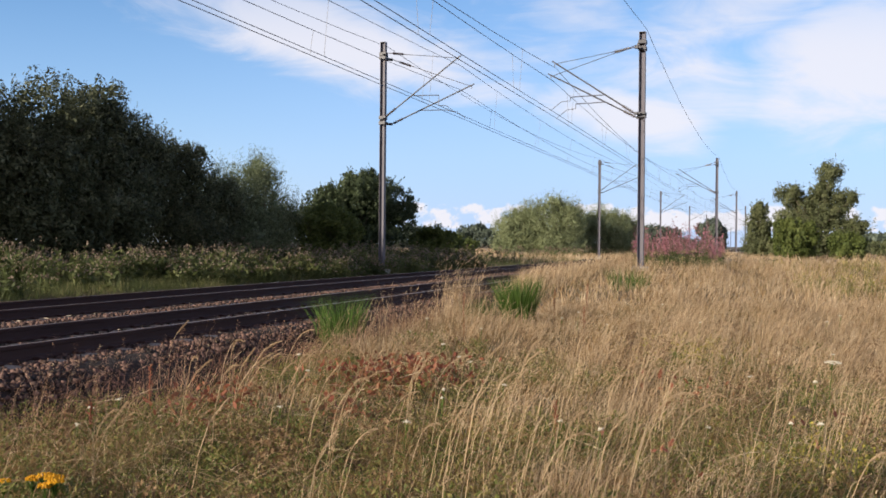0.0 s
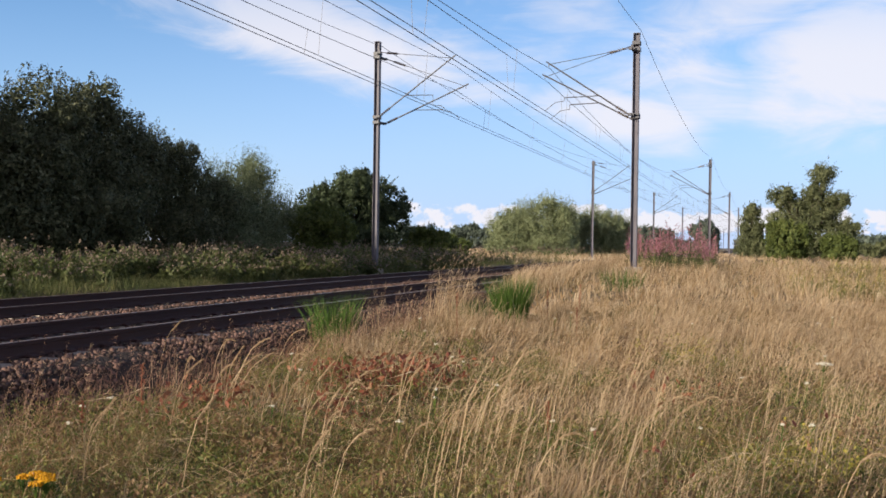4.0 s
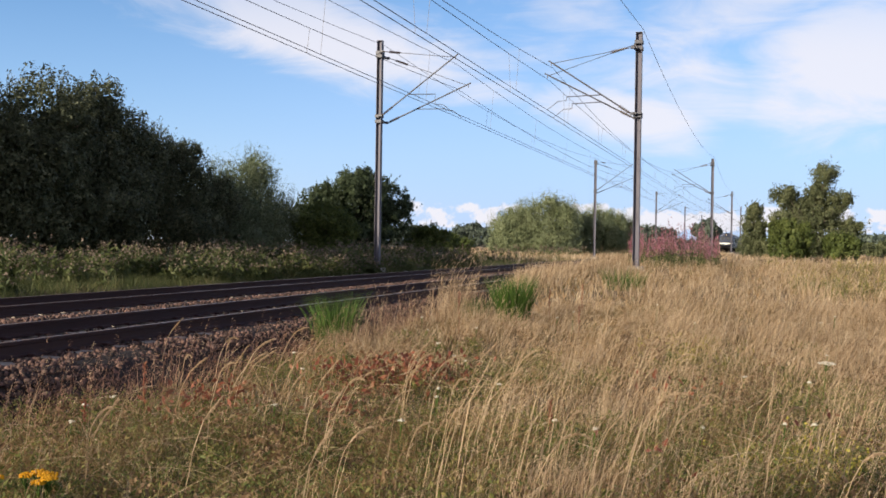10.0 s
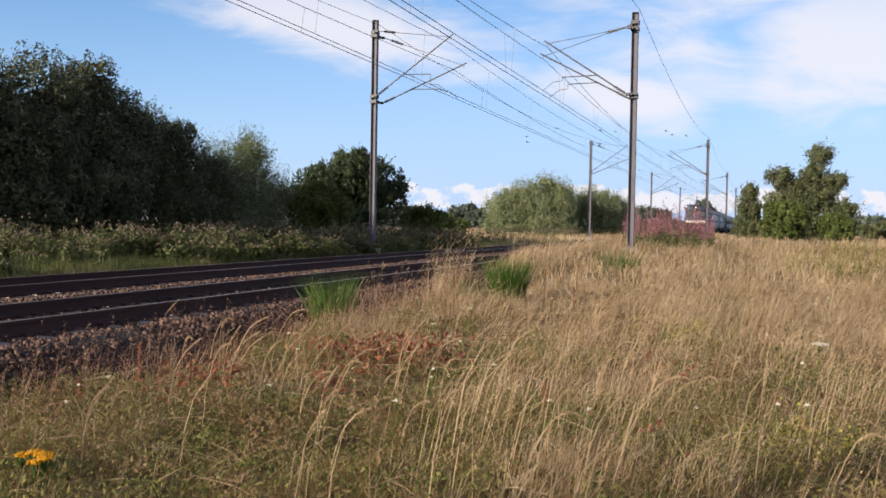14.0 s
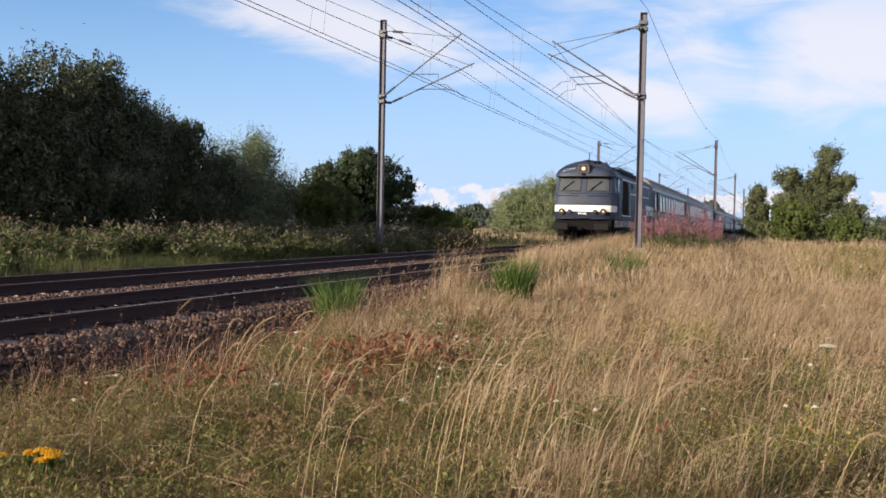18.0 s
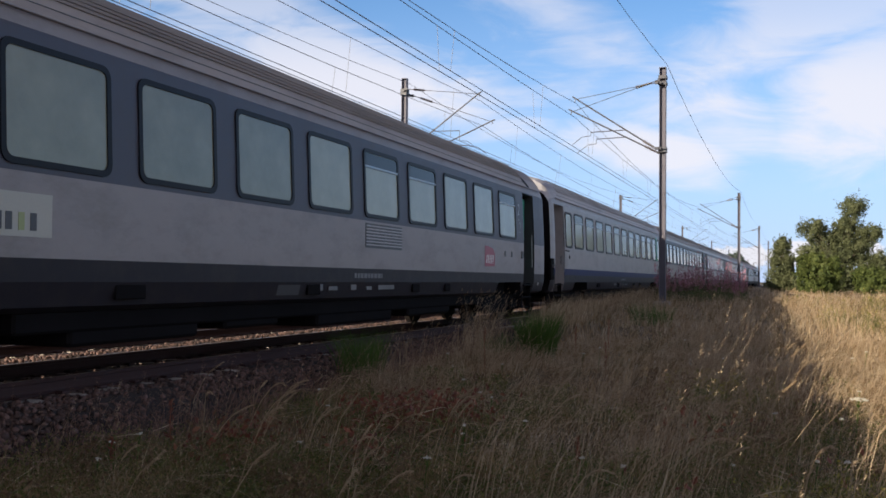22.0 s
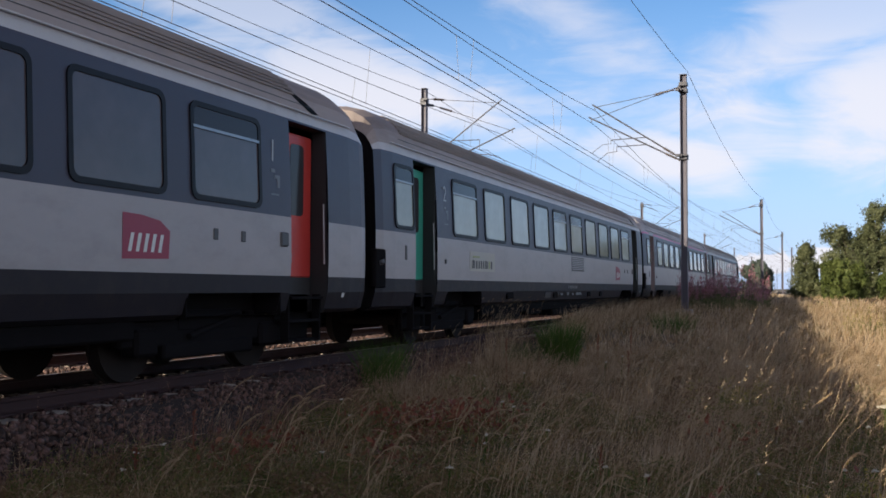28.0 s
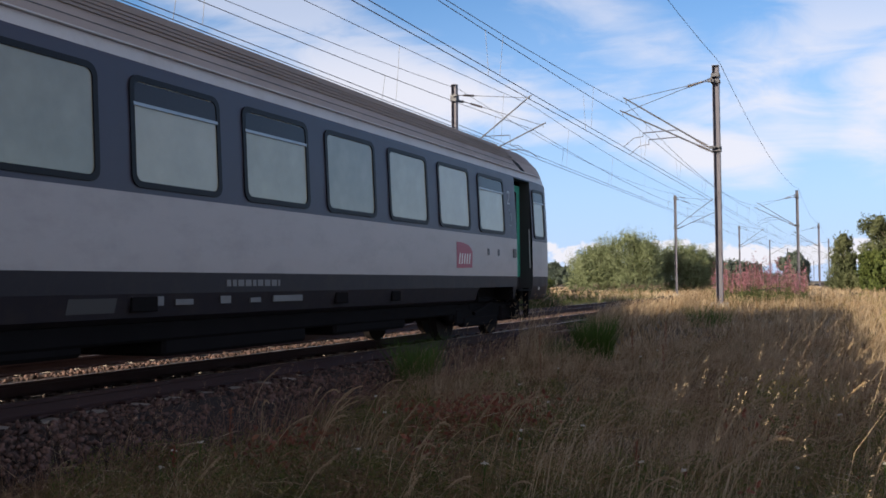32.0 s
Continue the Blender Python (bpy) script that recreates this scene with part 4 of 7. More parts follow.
def build_grass():
    rng = np.random.default_rng(5)
    vs, fs, o, tips = [], [], 0, []

    def put(v, f):
        nonlocal o
        vs.append(v), fs.append(f + o)
        o += len(v)

    def flush(name, mat, label):
        nonlocal o
        tagged(new(name, cloud_mesh(name, np.concatenate(vs), np.concatenate(fs), mat)), label, "grass", kind="stuff")
        vs.clear(), fs.clear()
        o = 0

    wind = np.array([0.36, -0.08])
    # short green and dead undergrowth, thick in some spots and thin in others
    for n, r0, r1, w, hh in ((185000, 2.6, 8.5, 0.0016, 0.21), (110000, 8.5, 20, 0.0036, 0.21), (40000, 20, 50, 0.015, 0.25)):
        x, y = field_points(n, r0, r1, -12, 54, rng, shift=-0.35)
        thick = 0.55 * patchy(x, y, 0.16, 8) + 0.45 * patchy(x, y, 0.45, 9)
        keep = rng.random(len(x)) < 0.06 + 1.15 * thick ** 1.5
        x, y, thick = x[keep], y[keep], thick[keep]
        h = hh * (0.35 + 0.9 * thick + 0.6 * rng.random(len(x)))
        put(*blades(x, y, h, w, rng.normal(0, 0.95, (len(x), 2)) + wind * 0.4, rng)[:2])
    n = 60000
    a, r = rng.random(n) * 6.283, 0.35 + 24 * rng.random(n) ** 0.7
    x, y = np.cos(a) * r, np.sin(a) * r
    keep = (x > -5.3) & ((r < 2.7) | (y < np.abs(x + 1.5) * 0.55) | (x > 0.24 * y + 0.4))
    x, y = x[keep], y[keep]
    put(*blades(x, y, (0.10 + 0.16 * rng.random(len(x))) * smooth01(np.hypot(x, y), 0.1, 1.6), 0.006, rng.normal(0, 0.8, (len(x), 2)), rng, 1)[:2])
    flush("low_grass", LOW_GRASS, "short green and withered grass and herbs of a rough field")
    # dry grass in tufts, each with a lean and a height of its own
    for n, per, r0, r1, w, hh, wide in ((1500, 26, 2.8, 8.5, 0.0017, 0.42, 0.06), (3600, 30, 8.5, 20, 0.0029, 0.50, 0.10), (3200, 22, 20, 48, 0.007, 0.56, 0.22), (3000, 16, 48, 130, 0.035, 0.6, 0.6)):
        cx, cy = field_points(n, r0, r1, -14 if r0 < 40 else -30, 52, rng)
        keep = rng.random(len(cx)) < 1.0 - 0.8 * lushness(cx, cy)
        cx, cy = cx[keep], cy[keep]
        lush = patchy(cx, cy, 1.3, 1) * 0.6 + rng.random(len(cx)) * 0.4
        low = 1 - 0.35 * smooth01(-cx, 4.2, 5.4) * (1 - smooth01(cy, 11, 15))
        th = hh * (0.32 + 1.05 * lush) * low * (1 - 0.5 * bank_dip(cx, cy))
        tl = rng.normal(0, 0.42, (len(cx), 2)) + wind
        off = rng.normal(0, wide, (len(cx), per, 2)) * (0.6 + 0.8 * rng.random((len(cx), 1, 1)))
        x, y = (cx[:, None] + off[..., 0]).ravel(), (cy[:, None] + off[..., 1]).ravel()
        lean = (tl[:, None, :] + off / wide * 0.22 + rng.normal(0, 0.24, off.shape)).reshape(-1, 2)
        wild = rng.random(len(x)) < 0.2
        lean[wild] += rng.normal(0, 0.6, (int(wild.sum()), 2))
        h = np.repeat(th, per) * (0.55 + 0.6 * rng.random(len(x)))
        v, f, tip = blades(x, y, h, w, lean, rng, 3 if r0 < 40 else 1)
        put(v, f)
        if r0 < 40:
            pick = (rng.random(len(tip)) < 0.13) & ~wild
            tips.append((tip[pick], 0.0026 if r0 < 8 else (0.0045 if r0 < 20 else 0.010)))
    # a tall tuft on the bank where the rails pass out of sight
    for bx, by, n, hh, wide in ((-5.35, 16.4, 300, 1.32, 0.19), (-5.0, 15.4, 170, 0.95, 0.30), (-5.7, 14.2, 70, 0.95, 0.35), (-5.7, 23.6, 260, 0.62, 0.45)):
        x, y = bx + rng.normal(0, wide, n), by + rng.normal(0, wide * 1.3, n)
        v, f, tip = blades(x, y, hh * (0.40 + 0.65 * rng.random(n)), 0.0028, rng.normal(0, 0.16, (n, 2)) + wind * 0.5, rng)
        put(v, f)
        tips.append((tip[::2], 0.005))
    # the field round and behind the camera
    n = 46000
    a, r = rng.random(n) * 6.283, 0.5 + 13 * rng.random(n) ** 0.62
    x, y = np.cos(a) * r, np.sin(a) * r
    keep = (x > -5.3) & ((r < 2.7) | (y < np.abs(x + 1.5) * 0.55) | (x > 0.24 * y + 0.4))
    x, y = x[keep], y[keep]
    put(*blades(x, y, (0.20 + 0.30 * rng.random(len(x))) * smooth01(np.hypot(x, y), 0.1, 2.2), 0.005, rng.normal(0, 0.4, (len(x), 2)) + wind, rng, 1)[:2])
    # a fringe of dry grass along the top of the bank
    n = 5200
    y = 22.0 + 26 * rng.random(n)
    x = -5.75 - 0.65 * smooth01(y, 21, 27) + rng.normal(0, 0.34, n)
    put(*blades(x, y, 0.36 + 0.42 * rng.random(n) * (0.5 + patchy(x, y, 0.5, 3)), 0.0065, rng.normal(0, 0.25, (n, 2)) + wind, rng)[:2])
    # broken stems lying across one another
    for n, r0, r1, w in ((2200, 2.7, 8.5, 0.0014), (4500, 8.5, 18, 0.0024)):
        x, y = field_points(n, r0, r1, -12, 54, rng)
        n = len(x)
        a, ln = rng.random(n) * 6.283, 0.10 + 0.20 * rng.random(n) ** 1.5
        d = np.stack([np.cos(a), np.sin(a), rng.normal(0.25, 0.6, n)], 1) * ln[:, None]
        c = np.stack([x, y, ground_z(x, y) + 0.08 + 0.26 * rng.random(n)], 1)
        up = np.stack([-np.sin(a) * 0.5, np.cos(a) * 0.5, np.full(n, 0.8)], 1) * w
        bend = np.stack([np.zeros(n), np.zeros(n), 0.12 * ln], 1)
        v = np.stack([c - d - up * 0.6, c - d + up * 0.6, c + bend - up, c + bend + up, c + d], 1).reshape(-1, 3)
        b = (np.arange(n) * 5)[:, None]
        put(v, np.concatenate([b + np.array([t]) for t in ((0, 1, 3), (0, 3, 2), (2, 3, 4))]))
    flush("dry_grass", DRY_GRASS, "tall straw-coloured dry grass leaning in the wind")
    # seed heads on the stems
    for tip, w in tips:
        n = len(tip)
        ln = 0.035 + 0.05 * rng.random(n)
        d = np.stack([0.45 + 0.2 * rng.normal(size=n), 0.2 * rng.normal(size=n), np.full(n, 0.8)], 1)
        a = rng.random(n) * 6.283
        sd = np.stack([np.cos(a), np.sin(a), np.zeros(n)], 1) * w
        s2 = np.stack([-np.sin(a), np.cos(a), np.zeros(n)], 1) * w
        m = tip - d * ln[:, None] * 0.2
        v = np.stack([tip - d * ln[:, None] * 0.9, m + sd, m + s2, m - sd, m - s2, tip + d * ln[:, None] * 0.5], 1).reshape(-1, 3)
        b = (np.arange(n) * 6)[:, None]
        put(v, np.concatenate([b + np.array([t]) for t in ((0, 1, 3), (0, 2, 4), (5, 3, 1), (5, 4, 2))]))
    flush("grass_seed_heads", SEED, "pale ripe seed heads on dry grass stems")
    # single tall stalks that stand out, with loose plumes
    x, y = field_points(800, 4.2, 22, -10, 46, rng)
    def plumes(x, y, h, lean, w, size):
        v, f, tip = blades(x, y, h, w, lean, rng)
        put(v, f)
        d = np.stack([0.75 * lean[:, 0], 0.75 * lean[:, 1], np.full(len(x), 0.75)], 1)
        at = tip[:, None, :] - d[:, None, :] * (0.16 * rng.random((len(x), 16, 1)) - 0.02) + rng.normal(0, 0.007, (len(x), 16, 3))
        qv, qf = leaf_quads(at.reshape(-1, 3), np.array([0.5, 0, 0.8]) * 2.0, size, rng, 0.22)
        put(qv, np.concatenate([qf[:, [0, 1, 2]], qf[:, [0, 2, 3]]]))

    plumes(x, y, 0.58 + 0.34 * rng.random(len(x)), rng.normal(0, 0.22, (len(x), 2)) + wind * 1.1, 0.0022, 0.0095)
    # taller reed grass in loose groups where the field is highest
    n = 330
    hub = rng.integers(0, 64, n)
    hx, hy = -2.2 + 3.5 * rng.random(64), 4.3 + 11.5 * rng.random(64) ** 1.2
    x, y = hx[hub] + rng.normal(0, 0.16, n), hy[hub] + rng.normal(0, 0.28, n)
    plumes(x, y, 0.82 + 0.48 * rng.random(n), rng.normal(0, 0.13, (n, 2)) + wind * 1.15, 0.0030, 0.0088)
    n = 2300
    x, y = -1.5 + 3.4 * rng.random(n), 3.0 + 10 * rng.random(n) ** 1.2
    keep = rng.random(n) < 0.15 + 0.85 * patchy(x, y, 0.5, 4) ** 2
    x, y = x[keep], y[keep]
    put(*blades(x, y, 0.48 + 0.46 * rng.random(len(x)), 0.0019, rng.normal(0, 0.26, (len(x), 2)) + wind * 1.2, rng)[:2])
    flush("tall_grass_stalks", SEED, "single tall pale grass stalks with feathery plumes")
    # thin red-brown grasses on the bank before the stones
    n = 330
    x, y = -6.7 + 1.5 * rng.random(n), 5.5 + 12.5 * rng.random(n)
    plumes(x, y, 0.45 + 0.4 * rng.random(n), rng.normal(0, 0.25, (n, 2)) + wind * 1.1, 0.0022, 0.008)
    n = 2600
    x, y = -5.9 + 0.75 * rng.normal(0, 0.55, n), 5 + 13 * rng.random(n)
    put(*blades(x, y, 0.25 + 0.3 * rng.random(n), 0.0022, rng.normal(0, 0.5, (n, 2)) + wind, rng)[:2])
    flush("bank_grass", BANK_STEM, "thin red-brown grasses along the foot of the ballast")
    # grass and weeds on the rest of the ground
    n = 60000
    x, y = -15.0 - 18 * rng.random(n), 6 + 75 * rng.random(n)
    put(*blades(x, y, 0.18 + 0.3 * rng.random(n) * (0.4 + patchy(x, y, 0.8, 3)), 0.009, rng.normal(0, 0.5, (n, 2)), rng, 1)[:2])
    n = 30000
    x, y = -14.5 - 2.6 * rng.random(n), 6 + 42 * rng.random(n)
    put(*blades(x, y, 0.10 + 0.26 * rng.random(n) * (0.5 + patchy(x, y, 0.6, 2)), 0.007, rng.normal(0, 0.5, (n, 2)), rng, 1)[:2])
    n = 15000
    x, y = -5 + 40 * rng.random(n), -25 + 26 * rng.random(n)
    put(*blades(x, y, 0.2 + 0.4 * rng.random(n), 0.012, rng.normal(0, 0.3, (n, 2)), rng, 1)[:2])
    flush("verge_grass", VERGE_GRASS, "green and yellow grass of the verge beyond the tracks")
    n = 36000
    x, y = -15.5 - 40 * rng.random(n), 62 + 170 * rng.random(n)
    put(*blades(x, y, 0.3 + 0.4 * rng.random(n), 0.05, rng.normal(0, 0.3, (n, 2)), rng, 1)[:2])
    flush("far_dry_grass", DRY_GRASS, "pale dry grass of the open land beyond the tracks")


def stem_plants(name, xs, ys, hs, mat_leaf, mat_head, label, category, rng, leaf=0.05, per=14, heads=16, head_from=0.75, head_size=0.02, head_spread=0.06):
    """Upright leafy stems with flower or seed heads, as two meshes of one growth."""
    root = thing(name, label, category, kind="stuff")
    z = ground_z(xs, ys)
    sv, sf, _ = blades(xs, ys, hs, 0.008, rng.normal(0, 0.08, (len(xs), 2)), rng)
    t = rng.random((len(xs), per)) * head_from
    ctr = np.stack([np.repeat(xs[:, None], per, 1), np.repeat(ys[:, None], per, 1), z[:, None] + hs[:, None] * t], -1) + rng.normal(0, 0.07, (len(xs), per, 3))
    lv, lf = leaf_quads(ctr.reshape(-1, 3), np.array([0, 0, 0.6]), leaf, rng, 0.3)
    lt = np.concatenate([lf[:, [0, 1, 2]], lf[:, [0, 2, 3]]])
    part("stems", cloud_mesh("stems", np.concatenate([sv, lv]), np.concatenate([sf, lt + len(sv)]), mat_leaf), mat_leaf, root)
    if heads:
        t = head_from + (1.05 - head_from) * rng.random((len(xs), heads))
        sp = head_spread * (1.25 - (t - head_from) / (1.06 - head_from))
        ctr = np.stack([np.repeat(xs[:, None], heads, 1), np.repeat(ys[:, None], heads, 1), z[:, None] + hs[:, None] * t], -1)
        ctr[..., :2] += rng.normal(0, 1, (len(xs), heads, 2)) * sp[..., None]
        hv, hf = leaf_quads(ctr.reshape(-1, 3), np.zeros(3), head_size, rng, 0.7)
        part("flower_heads", cloud_mesh("flower_heads", hv, hf, mat_head), mat_head, root)


# red patches: x, y, spread, leaves
DOCKS = ((-4.0, 9.2, 0.26, 430), (-3.5, 9.5, 0.28, 430), (-4.65, 7.3, 0.24, 260), (-3.5, 7.5, 0.16, 130), (-0.6, 6.3, 0.14, 26), (-0.75, 9.5, 0.2, 60), (0.3, 7.6, 0.18, 22))


def build_herbs():
    rng = np.random.default_rng(9)
    # tall weeds on the far verge
    clumps = 330
    cy = 9 + 43 * rng.random(clumps) ** 0.85
    front = 16.4 - 1.3 * smooth01(cy, 21, 29)
    cx = -front - 4.6 * rng.random(clumps) + 0.3 * np.sin(cy * 0.8)
    tall = (0.55 + 0.75 * rng.random(clumps)) * (0.55 + 0.45 * smooth01(cy, 16, 22)) * (0.62 + 0.38 * smooth01(-cx - front, 0.2, 1.6))
    per = rng.integers(7, 20, clumps)
    x = np.repeat(cx, per) + rng.normal(0, 0.26, per.sum())
    y = np.repeat(cy, per) + rng.normal(0, 0.34, per.sum())
    h = np.repeat(tall, per) * (0.62 + 0.45 * rng.random(per.sum()))
    stem_plants("verge_weeds", x, y, h, WEED, WEED_HEAD, "thick tall green weeds with fluffy brown seed heads beyond the far track", "weeds", rng, 0.10, 20, 5, 0.85, 0.032, 0.08)
    n = 220
    y = 60 + 60 * rng.random(n)
    x = -17 - 6 * rng.random(n)
    stem_plants("verge_weeds", x, y, 0.6 + 0.6 * rng.random(n), WEED, WEED_HEAD, "scattered green weeds along the far verge", "weeds", rng, 0.12, 10, 8, 0.78, 0.05, 0.1)
    n = 90
    y, x = 35.6 + 3.2 * rng.random(n), -14.9 - 1.6 * rng.random(n)
    stem_plants("verge_weeds", x, y, 0.4 + 0.4 * rng.random(n), WEED, WEED_HEAD, "green weeds round the foot of a mast", "weeds", rng, 0.07, 14, 4, 0.86, 0.03, 0.06)
    # pink willowherb round the mast
    n = 340
    y = 38 + 11 * rng.random(n)
    x = -y * (0.043 + 0.092 * rng.random(n))
    stem_plants("willowherb", x, y, (1.0 + 0.75 * rng.random(n)) * (0.6 + 0.7 * patchy(x, y, 0.7, 3)), WEED, PINK, "stand of pink flowering willowherb beside a mast", "wildflower", rng, 0.055, 12, 30, 0.45, 0.026, 0.05)
    # yellow-green herbs in the field
    n = 520
    spot = rng.integers(0, 5, n)
    cx, cy, wide = np.array([1.7, 3.4, 2.2, 0.45, -0.9])[spot], np.array([24.0, 33.0, 40.0, 7.0, 12.5])[spot], np.array([0.8, 1.2, 1.6, 0.35, 0.4])[spot]
    x, y = cx + rng.normal(0, 1, n) * wide, cy + rng.normal(0, 1, n) * wide * 1.6
    stem_plants("yellow_herbs", x, y, (0.25 + 0.3 * rng.random(n)) * np.where(spot > 2, 0.6, 1.2), HERB, YELLOW_HERB, "patches of yellow-green flowering herbs in dry grass", "weeds", rng, 0.03, 14, 8, 0.7, 0.012, 0.05)
    # broom tufts
    for bx, by, r, hh, k in ((-4.1, 15.9, 0.25, 0.92, 800), (-5.9, 12.7, 0.24, 0.86, 300), (-6.25, 13.1, 0.20, 0.9, 240), (-4.9, 16.3, 0.3, 0.6, 250), (-3.4, 24.5, 0.5, 0.62, 260)):
        a, d = rng.random(k) * 6.283, r * np.sqrt(rng.random(k))
        xx, yy = bx + np.cos(a) * d, by + np.sin(a) * d
        out = np.stack([np.cos(a), np.sin(a)], 1) * 0.35 * (d / r)[:, None] + rng.normal(0, 0.1, (k, 2))
        v, f, _ = blades(xx, yy, hh * (0.6 + 0.5 * rng.random(k)), 0.007, out, rng)
        tagged(new("broom_bush", cloud_mesh("broom_bush", v, f, BROOM)), "small bright green broom bush in dry grass", "shrub", "broom bushes")
    # reddened dock and bramble in a few spots
    vs, fs, o = [], [], 0
    for bx, by, sx, n in DOCKS:
        x, y = bx + rng.normal(0, sx, n), by + rng.normal(0, sx * 1.4, n)
        v, f = leaf_quads(np.stack([x, y, ground_z(x, y) + 0.06 + 0.36 * rng.random(n)], 1), np.array([0, 0, 0.4]), 0.034, rng, 0.5)
        vs.append(v), fs.append(f + o)
        o += len(v)
    tagged(new("dock_plants", cloud_mesh("dock_plants", np.concatenate(vs), np.concatenate(fs), RED_LEAF)), "withered red-brown dock leaves among the grass", "weeds", kind="stuff")
    # green herbs near the camera
    n = 135000
    x, y = field_points(n, 2.9, 12, -10, 46, rng, 0.7)
    keep = rng.random(len(x)) < lushness(x, y)
    x, y = x[keep], y[keep]
    v, f = leaf_quads(np.stack([x, y, ground_z(x, y) + 0.03 + 0.27 * rng.random(len(x))], 1), np.array([0, 0, 0.9]), 0.014, rng, 0.33)
    tagged(new("green_herbs", cloud_mesh("green_herbs", v, f, HERB)), "low green leafy herbs under the dry grass", "weeds", kind="stuff")

    # leafy clumps that break up the straw, some green, some dead and brown
    for name, mat, count, label in (("leafy_herbs", HERB, 85, "clumps of green broad-leaved herbs in the grass"), ("dead_herbs", DEAD_HERB, 100, "clumps of withered brown herbs in the grass")):
        hx, hy = field_points(count, 3.4, 13.5, -9, 48, rng, 0.6)
        per = rng.integers(60, 170, len(hx))
        wide = np.repeat(0.06 + 0.10 * rng.random(len(hx)), per)
        tall = np.repeat(0.14 + 0.24 * rng.random(len(hx)), per)
        n = len(wide)
        dx, dy, up = rng.normal(0, 1, n), rng.normal(0, 1, n), rng.random(n) ** 0.7
        x, y = np.repeat(hx, per) + dx * wide * (1.2 - 0.5 * up), np.repeat(hy, per) + dy * wide * (1.2 - 0.5 * up)
        v, f = leaf_quads(np.stack([x, y, ground_z(x, y) + 0.02 + tall * up], 1), np.array([0.1, 0, 0.5]), 0.021, rng, 0.36)
        tagged(new(name, cloud_mesh(name, v, f, mat)), label, "weeds", kind="stuff")

    def umbel(x, y, h, r, mat, name, label, category, count=60, group=""):
        z = float(ground_z(x, y))
        p = thing(name, label, category, pose(x, y, z), group=group)
        st = Mesh().tube((0, 0, 0), (0.04, 0, h), 0.004, 0.003, n=5)
        fl = Mesh()
        for k in range(count):
            a, d = random.random() * 6.283, r * math.sqrt(random.random())
            c = Vector((0.04 + math.cos(a) * d, math.sin(a) * d, h + 0.03 - 0.25 * d + random.uniform(-0.006, 0.006)))
            if k % 4 == 0:
                st.tube((0.035, 0, h - 0.06), c, 0.0016, n=4)
            fl.tube(c, c + Vector((0, 0, 0.008)), 0.007, 0.004, n=6)
        part("stem", st, BROOM, p)
        part("flower_head", fl, mat, p)

    for x, y, h in ((-5.15, 7.05, 0.62), (-5.0, 6.1, 0.42), (-4.35, 13.6, 0.78), (-3.6, 16.5, 0.62), (-3.15, 17.2, 0.7), (-1.6, 7.4, 0.45), (-2.7, 14.5, 0.55)):
        p = thing("dead_dock_stem", "dark dead dock stem with withered seeds", "weed", pose(x, y, float(ground_z(x, y)) - 0.02), group="dead dock stems")
        part("stem", Mesh().sweep([(0, 0, 0), (0.012, 0.004, h * 0.35), (0.004, -0.006, h * 0.7), (0.016, 0, h)], 0.0045, n=5), RED_LEAF, p)
        sd = Mesh()
        for _ in range(46):
            z = h * random.uniform(0.55, 1.0)
            c = Vector((0.01 + random.uniform(-0.022, 0.022), random.uniform(-0.022, 0.022), z))
            sd.tube(c, c + Vector((random.uniform(-0.01, 0.01), random.uniform(-0.01, 0.01), 0.016)), 0.005, 0.002, n=4)
        part("seed_spike", sd, RED_LEAF, p)
    for k, (x, y, h, r) in enumerate(((-3.83, 4.17, 0.325, 0.042), (-3.77, 4.20, 0.345, 0.05), (-3.70, 4.18, 0.345, 0.05), (-3.65, 4.14, 0.34, 0.042), (-3.69, 4.11, 0.315, 0.04), (-3.97, 4.11, 0.30, 0.035))):
        umbel(x, y, h, r, YELLOW, "tansy_flower", "golden yellow tansy flower on a green stem", "wildflower", 90, "tansy flowers")
    umbel(0.52, 9.5, 0.55, 0.085, WHITE_FLOWER, "umbel_flower", "flat white umbel flower above the grass", "wildflower", 80, "white umbels")
    for k in range(34):
        x, y = field_points(3, 4.5, 16, -6, 42, rng)
        if len(x):
            umbel(float(x[0]), float(y[0]), random.uniform(0.22, 0.45), random.uniform(0.012, 0.03), WHITE_FLOWER, "umbel_flower", "small white umbel flower among dry grass", "wildflower", 14, "white umbels")


def stalk_spots():
    """Root, height and turn of each tall stalk."""
    rng = random.Random(8)
    spots = []
    for k in range(44):
        r, a = rng.uniform(5.2, 11.5), math.radians(rng.uniform(-9, 27) if k % 4 else rng.uniform(20, 40))
        spots.append((-math.sin(a) * r, math.cos(a) * r, rng.uniform(0.5, 0.78), rng.uniform(-35, 45)))
    for bx, by, k in ((-4.55, 7.6, 7), (-2.7, 7.3, 5), (-3.6, 6.6, 4)):
        for i in range(k):
            spots.append((bx + rng.gauss(0, 0.22), by + rng.gauss(0, 0.3), rng.uniform(0.6, 0.86), rng.uniform(0, 36)))
    for x, y in ((-2.56, 9.84), (-0.84, 7.9), (-0.78, 5.7), (-0.2, 13.6), (-0.08, 11.71), (-2.23, 11.45), (-0.59, 10.47), (-0.32, 8.48), (-0.14, 13.0), (-2.49, 11.81), (-2.01, 7.44), (-4.59, 8.4), (-3.07, 9.56), (-1.71, 9.63), (-2.09, 8.06), (0.05, 13.2), (-3.67, 5.74), (-2.76, 5.74), (-2.43, 6.04)):
        spots.append((x, y, 0.28 - float(ground_z(x, y)), rng.uniform(-25, 30)))
    return spots


STALKS = stalk_spots()


